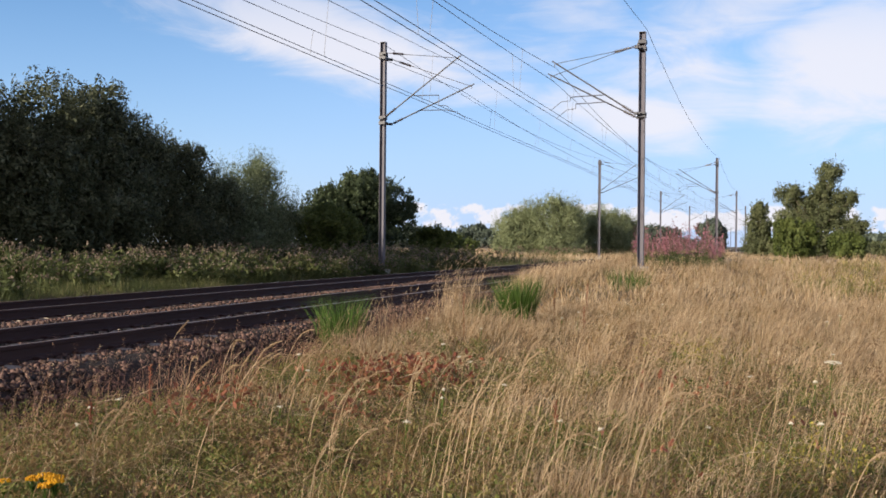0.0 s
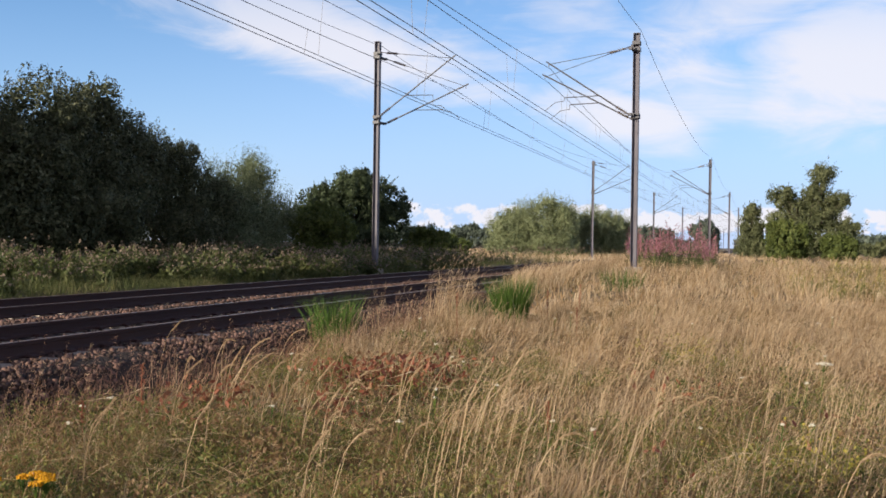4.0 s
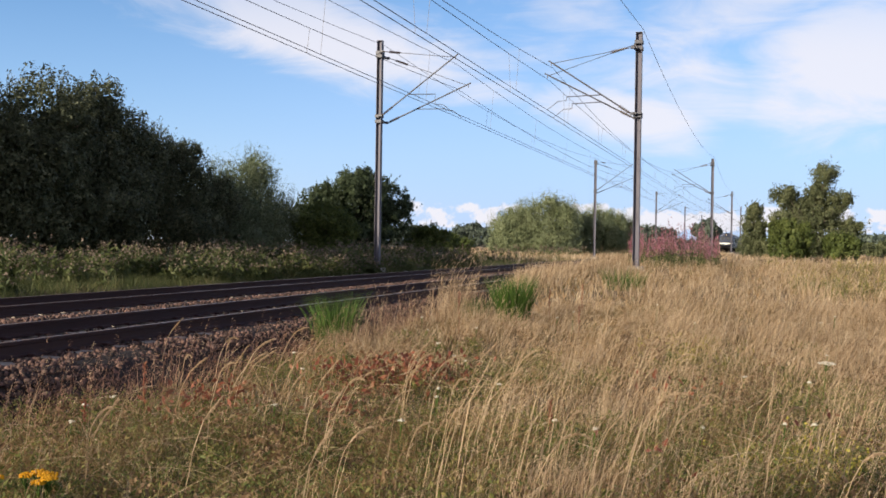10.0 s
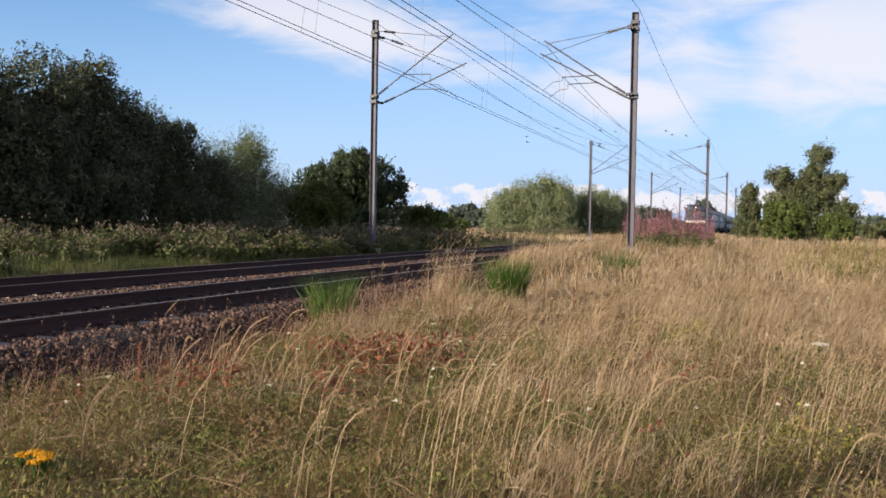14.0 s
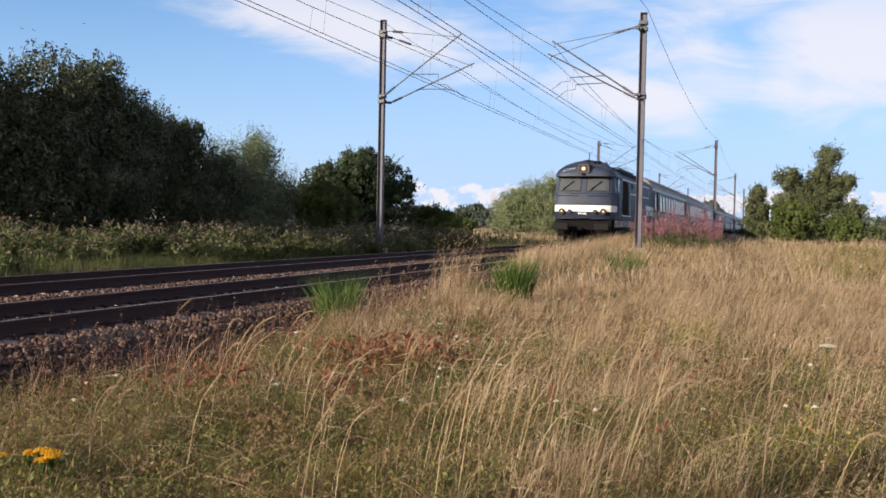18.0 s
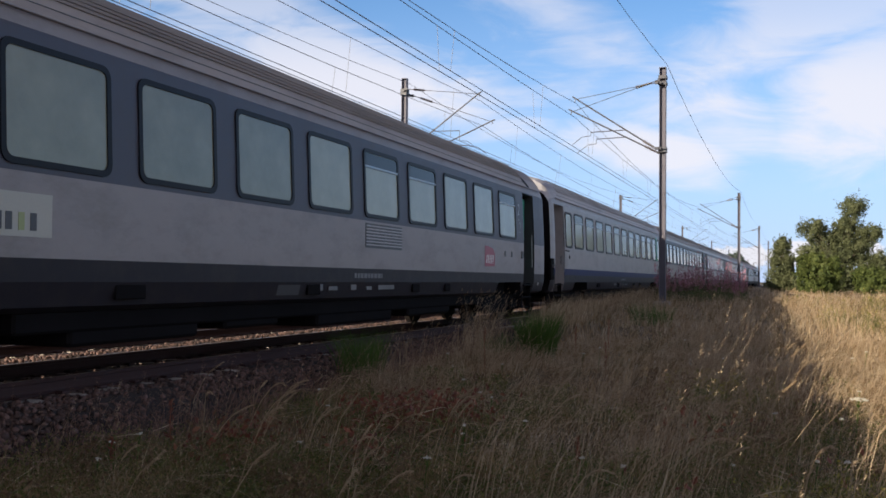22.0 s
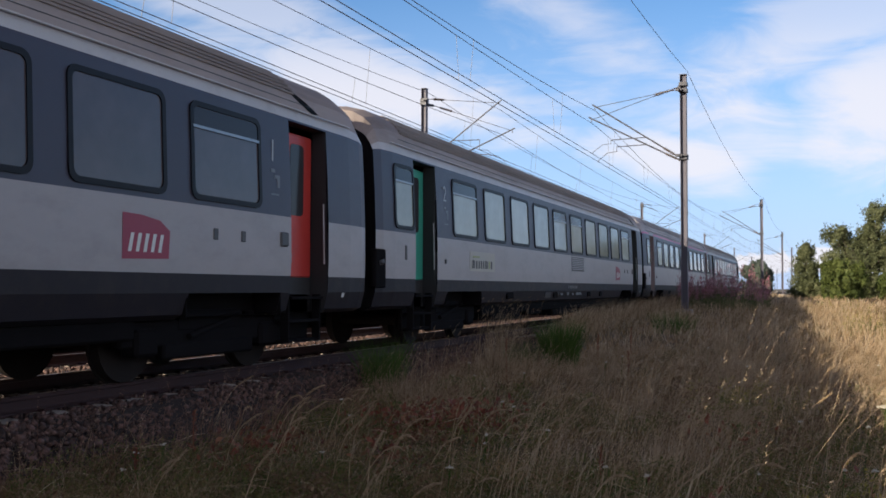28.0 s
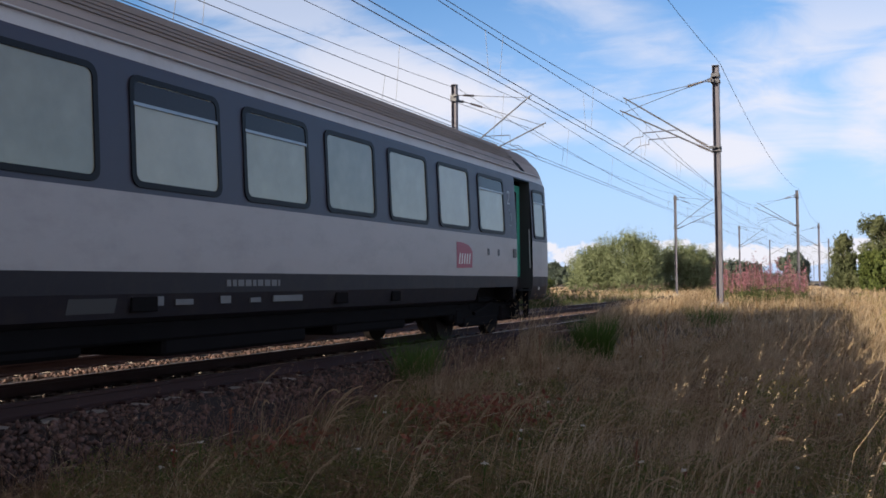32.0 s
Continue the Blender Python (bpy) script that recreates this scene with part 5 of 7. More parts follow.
def build_stalks():
    """Tall single grasses with drooping heads, which sway."""
    made = []
    rng = random.Random(21)
    for x, y, h, turn in STALKS:
        p = thing("grass_stalk", "tall pale grass stalk with a drooping feathery head", "grass stalk", pose(x, y, float(ground_z(x, y)) - 0.02, 0, 0, turn), group="tall grass stalks")
        arc = rng.uniform(0.08, 0.30)
        pts = [(arc * h * (k / 9) ** 2.2 + 0.004 * rng.uniform(-1, 1), 0.004 * rng.uniform(-1, 1), h * (k / 9) * (1 - 0.10 * (k / 9) ** 2)) for k in range(10)]
        top = Vector(pts[-1])
        stem = Mesh().sweep(pts, 0.0030, n=4)
        head = Mesh()
        droop = rng.uniform(0.0, 0.13)
        bend = [top + Vector(((0.06 + 0.35 * arc) * u, 0, (0.19 - 0.2 * arc) * u - droop * u * u)) for u in (0, 0.2, 0.4, 0.6, 0.8, 1.0)]
        head.sweep(bend, 0.0022, n=4)
        for k in range(80):
            u = rng.random()
            i = min(4, int(u * 5))
            c = bend[i].lerp(bend[i + 1], u * 5 - i)
            r = 0.013 * (1.1 - abs(u - 0.4))
            q = c + Vector((rng.uniform(0.004, 0.02), rng.uniform(-r, r), rng.uniform(-r, r)))
            head.tube(c, q, 0.0055, 0.001, n=3)
        part("stem", stem, DRY_GRASS, p)
        part("seed_head", head, SEED, p)
        made.append(p)
    return made


def build_birds():
    """Small dark swallows high over the line."""
    made = []
    for k in range(9):
        b = thing("swallow", "small dark swallow in flight", "bird", group="swallows")
        body = Mesh().tube((0, -0.10, 0), (0, 0.0, 0.005), 0.006, 0.026, n=8).tube((0, 0, 0.005), (0, 0.09, 0.01), 0.026, 0.008, n=8)
        part("body", body, BIRD, b, smooth=True)
        for sgn in (-1, 1):
            part("wing", Mesh().prism([(sgn * 0.015, 0.04), (sgn * 0.12, 0.05), (sgn * 0.21, -0.07), (sgn * 0.10, 0.0), (sgn * 0.015, -0.02)], "z", 0.0, 0.006), BIRD, b, at=pose(0, 0, 0.01, 0, -sgn * (8 + 4 * (k % 4)), 0))
        part("tail", Mesh().prism([(-0.012, -0.08), (0.012, -0.08), (0.03, -0.17), (0, -0.11), (-0.03, -0.17)], "z", -0.003, 0.003), BIRD, b)
        made.append(b)
    return made


# ---- train ----
PANEL_GREY = surface("light_grey_coach_paint", (0.382, 0.358, 0.362), 0.42, var=0.10, scale=1.2, coarse=0.35, grime=0.22, stretch=(1, 0.5, 1))
SILVER_GREY = surface("dusty_silver_grey_coach_paint", (0.335, 0.310, 0.308), 0.45, var=0.16, scale=1.2, coarse=0.4, grime=0.4, stretch=(1, 0.5, 1))
FADED_GREY = surface("faded_mauve_grey_coach_paint", (0.31, 0.278, 0.275), 0.45, var=0.14, scale=1.2, coarse=0.4, grime=0.3, stretch=(1, 0.5, 1))
FADED_SLATE = surface("dusty_slate_coach_paint", (0.076, 0.075, 0.10), 0.45, var=0.14, scale=1.2, coarse=0.4, grime=0.2)
DULL_GREY = surface("dirty_grey_coach_paint", (0.29, 0.258, 0.255), 0.5, var=0.18, scale=1.2, coarse=0.4, grime=0.4, stretch=(1, 0.5, 1))
DULL_SLATE = surface("dirty_slate_coach_paint", (0.066, 0.062, 0.084), 0.5, var=0.2, scale=1.2, coarse=0.4, grime=0.35)
CLEAN_GREY = surface("clean_light_grey_coach_paint", (0.455, 0.435, 0.45), 0.4, var=0.08, scale=1.2, coarse=0.35, grime=0.15, stretch=(1, 0.5, 1))
CLEAN_SLATE = surface("clean_slate_blue_coach_paint", (0.068, 0.067, 0.102), 0.4, spec=0.35, var=0.1, scale=1.2, coarse=0.35, grime=0.1)
SLATE = surface("slate_blue_grey_coach_paint", (0.061, 0.059, 0.086), 0.42, spec=0.35, var=0.14, scale=1.2, coarse=0.35, grime=0.15)
SKIRT = surface("dark_grey_coach_skirt_paint", (0.024, 0.021, 0.027), 0.5, spec=0.2, var=0.2, scale=1.5, coarse=0.4, grime=0.35)
STRIPE = surface("dirty_white_gutter_paint", (0.56, 0.55, 0.55), 0.45, var=0.12, grime=0.2)
ROOF_BROWN = surface("brown_dusty_coach_roof", (0.365, 0.31, 0.285), 0.6, var=0.25, scale=1.0, coarse=0.3, grime=0.4, stretch=(1, 0.25, 1))
ROOF_SOOT = surface("sooty_brown_coach_roof", (0.285, 0.235, 0.215), 0.65, var=0.3, scale=1.0, coarse=0.3, grime=0.4, stretch=(1, 0.25, 1))
ROOF_SLATE = surface("sooty_grey_coach_roof", (0.40, 0.375, 0.385), 0.65, var=0.3, scale=1.0, coarse=0.3, grime=0.4, stretch=(1, 0.25, 1))
ROOF_GREY = surface("grey_dusty_coach_roof", (0.47, 0.435, 0.435), 0.6, var=0.25, scale=1.0, coarse=0.3, grime=0.4, stretch=(1, 0.25, 1))
BLUE_BAND = surface("deep_blue_coach_band", (0.012, 0.017, 0.085), 0.5, spec=0.2, var=0.12)
PINK_BAND = surface("magenta_coach_band", (0.55, 0.06, 0.16), 0.4, var=0.12)
DOOR_GREEN = surface("mint_green_door_paint", (0.05, 0.40, 0.29), 0.4, var=0.08)
DOOR_RED = surface("bright_red_door_paint", (0.60, 0.055, 0.045), 0.4, var=0.08)
DOOR_CRIMSON = surface("crimson_door_paint", (0.44, 0.022, 0.045), 0.4, var=0.08)
DOOR_GREY = surface("pale_grey_door_paint", (0.33, 0.33, 0.34), 0.4, var=0.08)
RUBBER = surface("black_window_rubber", (0.010, 0.010, 0.013), 0.5, var=0.1, spec=0.22)
# mirrored sky and meadow are put into the base colour of these three panes
GLASS = surface("sky_sheen_coach_glass", (0.325, 0.325, 0.26), 0.12, var=0.3, scale=0.4, coarse=0.6, spec=0.55, random_object=0.45)
DULL_GLASS = surface("dusty_meadow_sheen_coach_glass", (0.27, 0.272, 0.205), 0.14, var=0.35, scale=0.4, coarse=0.7, spec=0.45, random_object=0.35)
PALE_GLASS = surface("palest_sky_sheen_coach_glass", (0.42, 0.42, 0.35), 0.12, var=0.25, scale=0.4, coarse=0.7, spec=0.5)
FIRST_GLASS = surface("grey_brown_tinted_glass", (0.108, 0.088, 0.092), 0.12, var=0.3, scale=0.4, coarse=0.6, spec=0.4, random_object=0.25)
DARK_GLASS = surface("dark_tinted_glass", (0.05, 0.046, 0.05), 0.12, var=0.2, spec=0.18)
UNDER = surface("oily_underframe_black", (0.011, 0.010, 0.011), 0.9, var=0.5, spec=0.05)
INSIDE = surface("dark_vestibule_interior", (0.03, 0.03, 0.032), 0.7, var=0.2)
WHITE_MARK = surface("white_lettering_paint", (0.70, 0.70, 0.68), 0.5, var=0.05)
FADED_MARK = surface("worn_white_lettering", (0.42, 0.43, 0.45), 0.5, var=0.3, scale=4)
DIM_MARK = surface("faint_worn_lettering", (0.16, 0.165, 0.185), 0.5, var=0.4, scale=4)
GREY_MARK = surface("faded_pale_panel", (0.46, 0.445, 0.39), 0.5, var=0.15)
LOGO_RED = surface("plum_red_emblem", (0.30, 0.018, 0.055), 0.4, var=0.1)
LIME_DULL = surface("faded_lime_lettering", (0.33, 0.37, 0.17), 0.5, var=0.2)
DARK_MARK = surface("dark_grey_lettering", (0.07, 0.07, 0.075), 0.5, var=0.1)
STEEL = surface("worn_wheel_steel", (0.022, 0.018, 0.017), 0.85, spec=0.12, metal=0.0, var=0.3)
CHROME = surface("dull_handrail_steel", (0.30, 0.30, 0.31), 0.4, metal=0.6, var=0.15)
LOCO_BLUE = surface("faded_slate_blue_loco_paint", (0.041, 0.053, 0.090), 0.5, spec=0.25, var=0.3, scale=1.2, coarse=0.5, grime=0.25)
LOCO_NAVY = surface("dark_navy_loco_paint", (0.016, 0.022, 0.046), 0.5, spec=0.25, var=0.3, scale=1.2, coarse=0.5, grime=0.2)
# base colour lightened to stand for sky and cab mirrored in the windscreen
WINDSCREEN = surface("pale_reflecting_windscreen", (0.078, 0.082, 0.09), 0.14, var=0.25, scale=0.5, coarse=1.2, spec=0.5)
LOCO_GREY = surface("faded_grey_blue_loco_paint", (0.14, 0.155, 0.185), 0.45, var=0.2, scale=1.2, coarse=0.5, grime=0.3)
LOCO_WHITE = surface("off_white_loco_band", (0.80, 0.77, 0.72), 0.45, var=0.15, grime=0.3)
LOCO_DIRTY = surface("grimy_cream_loco_band", (0.46, 0.41, 0.355), 0.55, var=0.3, scale=1.2, coarse=0.6, grime=0.6)
LOCO_ROOF = surface("sooty_loco_roof", (0.026, 0.029, 0.04), 0.6, var=0.3, grime=0.4)
SLAT = surface("dark_brown_louvre_slat", (0.02, 0.017, 0.017), 0.6, spec=0.2, var=0.2)
GRILLE = surface("black_louvre_grille", (0.006, 0.006, 0.007), 0.7, spec=0.08, var=0.2)
LAMP_ON = glowing("lit_headlamp", (1.0, 0.84, 0.58), 2.2)
LAMP_WARM = glowing("dim_yellow_lamp", (1.0, 0.66, 0.30), 0.9)
LAMP_RIM = surface("dark_brown_lamp_rim", (0.050, 0.036, 0.030), 0.5, var=0.3)
LENS = surface("unlit_lamp_lens", (0.085, 0.06, 0.045), 0.16, var=0.5, spec=0.6)
BUFFER = surface("scuffed_black_buffer", (0.007, 0.0065, 0.007), 0.7, var=0.5, scale=3, spec=0.2)
BRASS = surface("old_lamp_surround", (0.028, 0.020, 0.015), 0.5, metal=0.2, var=0.3)

SIDE = [(0.72, 1.20), (0.78, 1.33), (1.03, 1.40), (1.26, 1.41), (1.46, 1.414), (2.08, 1.41), (2.75, 1.385), (3.45, 1.345), (3.48, 1.338), (3.575, 1.313), (3.625, 1.30), (3.77, 1.25), (3.89, 1.20), (3.97, 1.15), (4.12, 1.01), (4.25, 0.80), (4.34, 0.45), (4.37, 0.0)]


def side_x(z):
    return float(np.interp(z, [a for a, b in SIDE], [b for a, b in SIDE]))


OIL = stain("black_oil_stain", (0.018, 0.015, 0.012))
SOOT = stain("brown_grime_streak", (0.05, 0.038, 0.03), 0.75)


def rounded(w, h, r, n=4):
    """Corner points of a rounded rectangle round the origin."""
    out = []
    for cx, cy, a in ((w / 2 - r, h / 2 - r, 0), (-w / 2 + r, h / 2 - r, 90), (-w / 2 + r, -h / 2 + r, 180), (w / 2 - r, -h / 2 + r, 270)):
        for k in range(n + 1):
            t = radians(a + 90 * k / n)
            out.append((cx + r * math.cos(t), cy + r * math.sin(t)))
    return out


def side_sheet(poly, z0, lift, depth, curve=side_x):
    """A flat shape (y, z) laid on the coach side, z measured from z0, proud by lift."""
    m = Mesh()
    n = len(poly)
    v = [(curve(z0 + b) + lift, a, z0 + b) for a, b in poly] + [(curve(z0 + b) + lift - depth, a, z0 + b) for a, b in poly]
    m.add(v, [tuple(range(n))] + [(i, n + i, n + (i + 1) % n, (i + 1) % n) for i in range(n)])
    return m


def ring(outer, inner, z0, lift, depth, curve=side_x):
    m = Mesh()
    n = len(outer)
    v = []
    for poly, d in ((outer, 0), (inner, 0), (outer, depth), (inner, depth)):
        v += [(curve(z0 + b) + lift - d, a, z0 + b) for a, b in poly]
    f = []
    for i in range(n):
        j = (i + 1) % n
        f += [(i, j, n + j, n + i), (2 * n + i, 2 * n + j, j, i), (n + i, n + j, 3 * n + j, 3 * n + i)]
    return m.add(v, f)


SHARED = {}


def window_meshes(w, z0, z1, vent):
    key = (round(w, 3), z0, z1, vent)
    if key not in SHARED:
        h, c = z1 - z0, (z0 + z1) / 2
        fr = ring(rounded(w, h, 0.13), rounded(w - 0.13, h - 0.13, 0.09), c, 0.022, 0.03)
        pane = side_sheet(rounded(w - 0.125, h - 0.125, 0.09), c, 0.006, 0.008)
        bar = top = None
        if vent:
            zb = z1 - 0.31
            bar = side_sheet([(-w / 2 + 0.05, -0.018), (w / 2 - 0.05, -0.018), (w / 2 - 0.05, 0.018), (-w / 2 + 0.05, 0.018)], zb, 0.024, 0.018)
            bar = bar.data("vent_bar", CHROME)
            top = side_sheet([(-w / 2 + 0.07, 0.02), (w / 2 - 0.07, 0.02), (w / 2 - 0.075, 0.235), (-w / 2 + 0.075, 0.235)], zb, 0.012, 0.005)
            top = top.data("vent_pane", DARK_GLASS)
        SHARED[key] = (fr.data("window_frame", RUBBER), {m.name: pane.data("pane", m) for m in (GLASS, DULL_GLASS, PALE_GLASS, FIRST_GLASS, DARK_GLASS)}, bar, top)
    return SHARED[key]


def add_window(coach, y, w, z0, z1, vent, glass, flip):
    fr, panes, bar, top = window_meshes(w, z0, z1, vent)
    at = pose(0, 26.4 - y, 0, 0, 0, 180) if flip else pose(0, y, 0)
    win = part("window_frame", fr, None, coach, at=at)
    part("pane", panes[glass.name], None, win)
    if vent:
        part("vent_bar", bar, None, win)
        part("vent_pane", top, None, win)


def wheelset(bogie, y, r=0.46):
    if "wheel" not in SHARED:
        SHARED["wheel"] = Mesh().tube((-0.06, 0, 0), (0.06, 0, 0), r, r, n=20).tube((-0.09, 0, 0), (-0.06, 0, 0), r + 0.03, n=20).data("wheel", STEEL, smooth=True)
        SHARED["axle"] = Mesh().tube((-1.0, 0, 0), (1.0, 0, 0), 0.09, n=10).data("axle", STEEL, smooth=True)
    for s in (-1, 1):
        part("wheel", SHARED["wheel"], None, bogie, "dark steel wheel", at=pose(s * 0.76, y, r, 0, 0, 0 if s > 0 else 180))
    part("axle", SHARED["axle"], None, bogie, at=pose(0, y, r))


def build_bogie(parent, yc, base=2.56, name="bogie"):
    b = part(name, bogie_block(base, 0.0), UNDER, parent, "oily black bogie", at=pose(0, yc, 0))
    wheelset(b, -base / 2)
    wheelset(b, base / 2)
    return b


def bogie_block(base, y):
    m = Mesh()
    for s in (-1, 1):
        x = s * 1.0
        m.box(x - 0.08, x + 0.08, y - base / 2 - 0.42, y + base / 2 + 0.42, 0.40, 0.72, 0.03)
        m.box(x - 0.06, x + 0.10, y - 0.95, y + 0.95, 0.24, 0.44, 0.03)
        m.box(x - 0.09, x + 0.09, y - 0.7, y + 0.7, 0.55, 0.82, 0.04)
        for e in (-1, 1):
            yy = y + e * base / 2
            m.box(x - 0.12, x + 0.14, yy - 0.2, yy + 0.2, 0.30, 0.62, 0.04)
            m.tube((x, yy - 0.32, 0.5), (x, yy - 0.32, 0.78), 0.08)
            m.tube((x, yy + 0.32, 0.5), (x, yy + 0.32, 0.78), 0.08)
        m.tube((x + s * 0.12, y - 0.5, 0.5), (x + s * 0.12, y + 0.5, 0.72), 0.04)
    m.box(-1.0, 1.0, y - 0.35, y + 0.35, 0.5, 0.8, 0.03)
    return m


LIVERY = {
    "classic": dict(low=PANEL_GREY, high=SLATE, band=SKIRT, stripe=STRIPE, roof=ROOF_BROWN),
    "worn": dict(low=DULL_GREY, high=DULL_SLATE, band=SKIRT, stripe=STRIPE, roof=ROOF_BROWN),
    "weathered": dict(low=DULL_GREY, high=DULL_SLATE, band=SKIRT, stripe=DULL_GREY, roof=ROOF_BROWN),
    "faded": dict(low=FADED_GREY, high=FADED_SLATE, band=SKIRT, stripe=STRIPE, roof=ROOF_BROWN),
    "silver": dict(low=SILVER_GREY, high=SILVER_GREY, band=BLUE_BAND, stripe=SILVER_GREY, roof=ROOF_GREY),
    "magenta": dict(low=CLEAN_GREY, high=CLEAN_SLATE, band=SKIRT, stripe=PINK_BAND, roof=ROOF_GREY),
}


ARCHES = ((3.42, 5.48), (21.45, 23.50))


def coach_body(doors, liv):
    """The shell, lofted along the coach, with door openings on both sides."""
    stations = [(0.20, 0.86, 0.955), (0.42, 0.965, 0.985), (0.85, 1.0, 1.0)]
    stations = stations + [(26.4 - a, b, c) for a, b, c in stations[::-1]]
    ys = sorted({a for a, _, _ in stations} | {d for pair in doors + ARCHES for d in pair} | {8.0, 13.2, 18.0})
    half = SIDE
    n = len(half)

    def slot(i):
        z = (half[i][0] + half[i + 1][0]) / 2
        if z < 1.26:
            return 0
        if z < 1.46:
            return 1
        if z < 2.08:
            return 2
        if z < 3.48:
            return 3
        if z < 3.575:
            return 4
        if z < 3.625:
            return 7
        return 5 if z < 3.89 else 8

    m = Mesh()
    rings = []
    for y in ys:
        fr = np.interp(y, [a for a, _, _ in stations], [b for _, b, _ in stations])
        fw = np.interp(y, [a for a, _, _ in stations], [c for _, _, c in stations])
        rings.append([(x * fw, y, z if z < 3.4 else 3.4 + (z - 3.4) * (1 - (1 - fr) * 3.2)) for z, x in half])
    for a in range(len(ys) - 1):
        hole = any(ys[a] > d0 - 1e-6 and ys[a + 1] < d1 + 1e-6 for d0, d1 in doors)
        arch = any(ys[a] > d0 - 1e-6 and ys[a + 1] < d1 + 1e-6 for d0, d1 in ARCHES)
        for i in range(n - 1):
            if (hole and half[i][0] < 3.44) or (arch and half[i][0] < 1.02):
                continue
            for s in (1, -1):
                q = [rings[a][i], rings[a + 1][i], rings[a + 1][i + 1], rings[a][i + 1]]
                m.add([(x * s, y, z) for x, y, z in q], [(0, 1, 2, 3)], slot(i))
    for r in (rings[0], rings[-1]):
        loop = [(x, y, z) for x, y, z in r] + [(-x, y, z) for x, y, z in r[-2::-1]]
        m.add(loop, [tuple(range(len(loop)))], 6)
    m.add([(x * s, y, 0.74) for y in (0.25, 26.15) for x, s in ((1.22, -1), (1.22, 1))], [(0, 1, 3, 2)], 6)
    return m, (SKIRT, liv["band"] if liv["band"] is not SKIRT else liv["low"], liv["low"], liv["high"], liv["stripe"], liv["roof"], UNDER, PANEL_GREY if liv["stripe"] is PINK_BAND else liv["stripe"], ROOF_SLATE if liv["roof"] is ROOF_GREY else ROOF_SOOT)


def text_mark(parent, name, words, size, y, z, mat, label, squeeze=1.0, curve=side_x, lift=0.006):
    """Lettering on the coach side, read from the field."""
    cu = bpy.data.curves.new(name, "FONT")
    cu.body, cu.size, cu.align_x, cu.align_y, cu.extrude = words, size, "CENTER", "CENTER", 0.001
    ob = bpy.data.objects.new(name, cu)
    me = bpy.data.meshes.new_from_object(ob)
    bpy.data.objects.remove(ob)
    me.materials.clear()
    me.materials.append(mat)
    return part(name, me, None, parent, label, at=pose(curve(z) + lift, y, z, 90, 0, 90) @ Matrix.Diagonal((squeeze, 1, 1, 1)))


def flat_mark(parent, name, y0, y1, z0, z1, mat, label="", lift=0.005):
    return part(name, side_sheet([(y0, 0), (y1, 0), (y1, z1 - z0), (y0, z1 - z0)], z0, lift, 0.004), mat, parent, label)


def emblem(coach, y, z, s=1.0):
    """Plum-red slanted plate with plain pale bars."""
    e = part("emblem", side_sheet([(-0.42 * s, -0.26 * s), (0.42 * s, -0.24 * s), (0.44 * s, 0.1 * s), (0.25 * s, 0.22 * s), (-0.1 * s, 0.27 * s), (-0.42 * s, 0.28 * s)], z, 0.006, 0.004), LOGO_RED, coach, "plum-red plate with pale slanted bars", at=pose(0, y, 0))
    for k in range(5):
        y0 = (-0.33 + 0.135 * k) * s
        bar = Mesh().add([(side_x(z) + 0.009, y0 + dy * s, z + dz * s) for dy, dz in ((0, -0.17), (0.06, -0.17), (0.11, 0.05), (0.05, 0.05))], [(0, 1, 2, 3)])
        part("pale_bar", bar, WHITE_MARK, e)


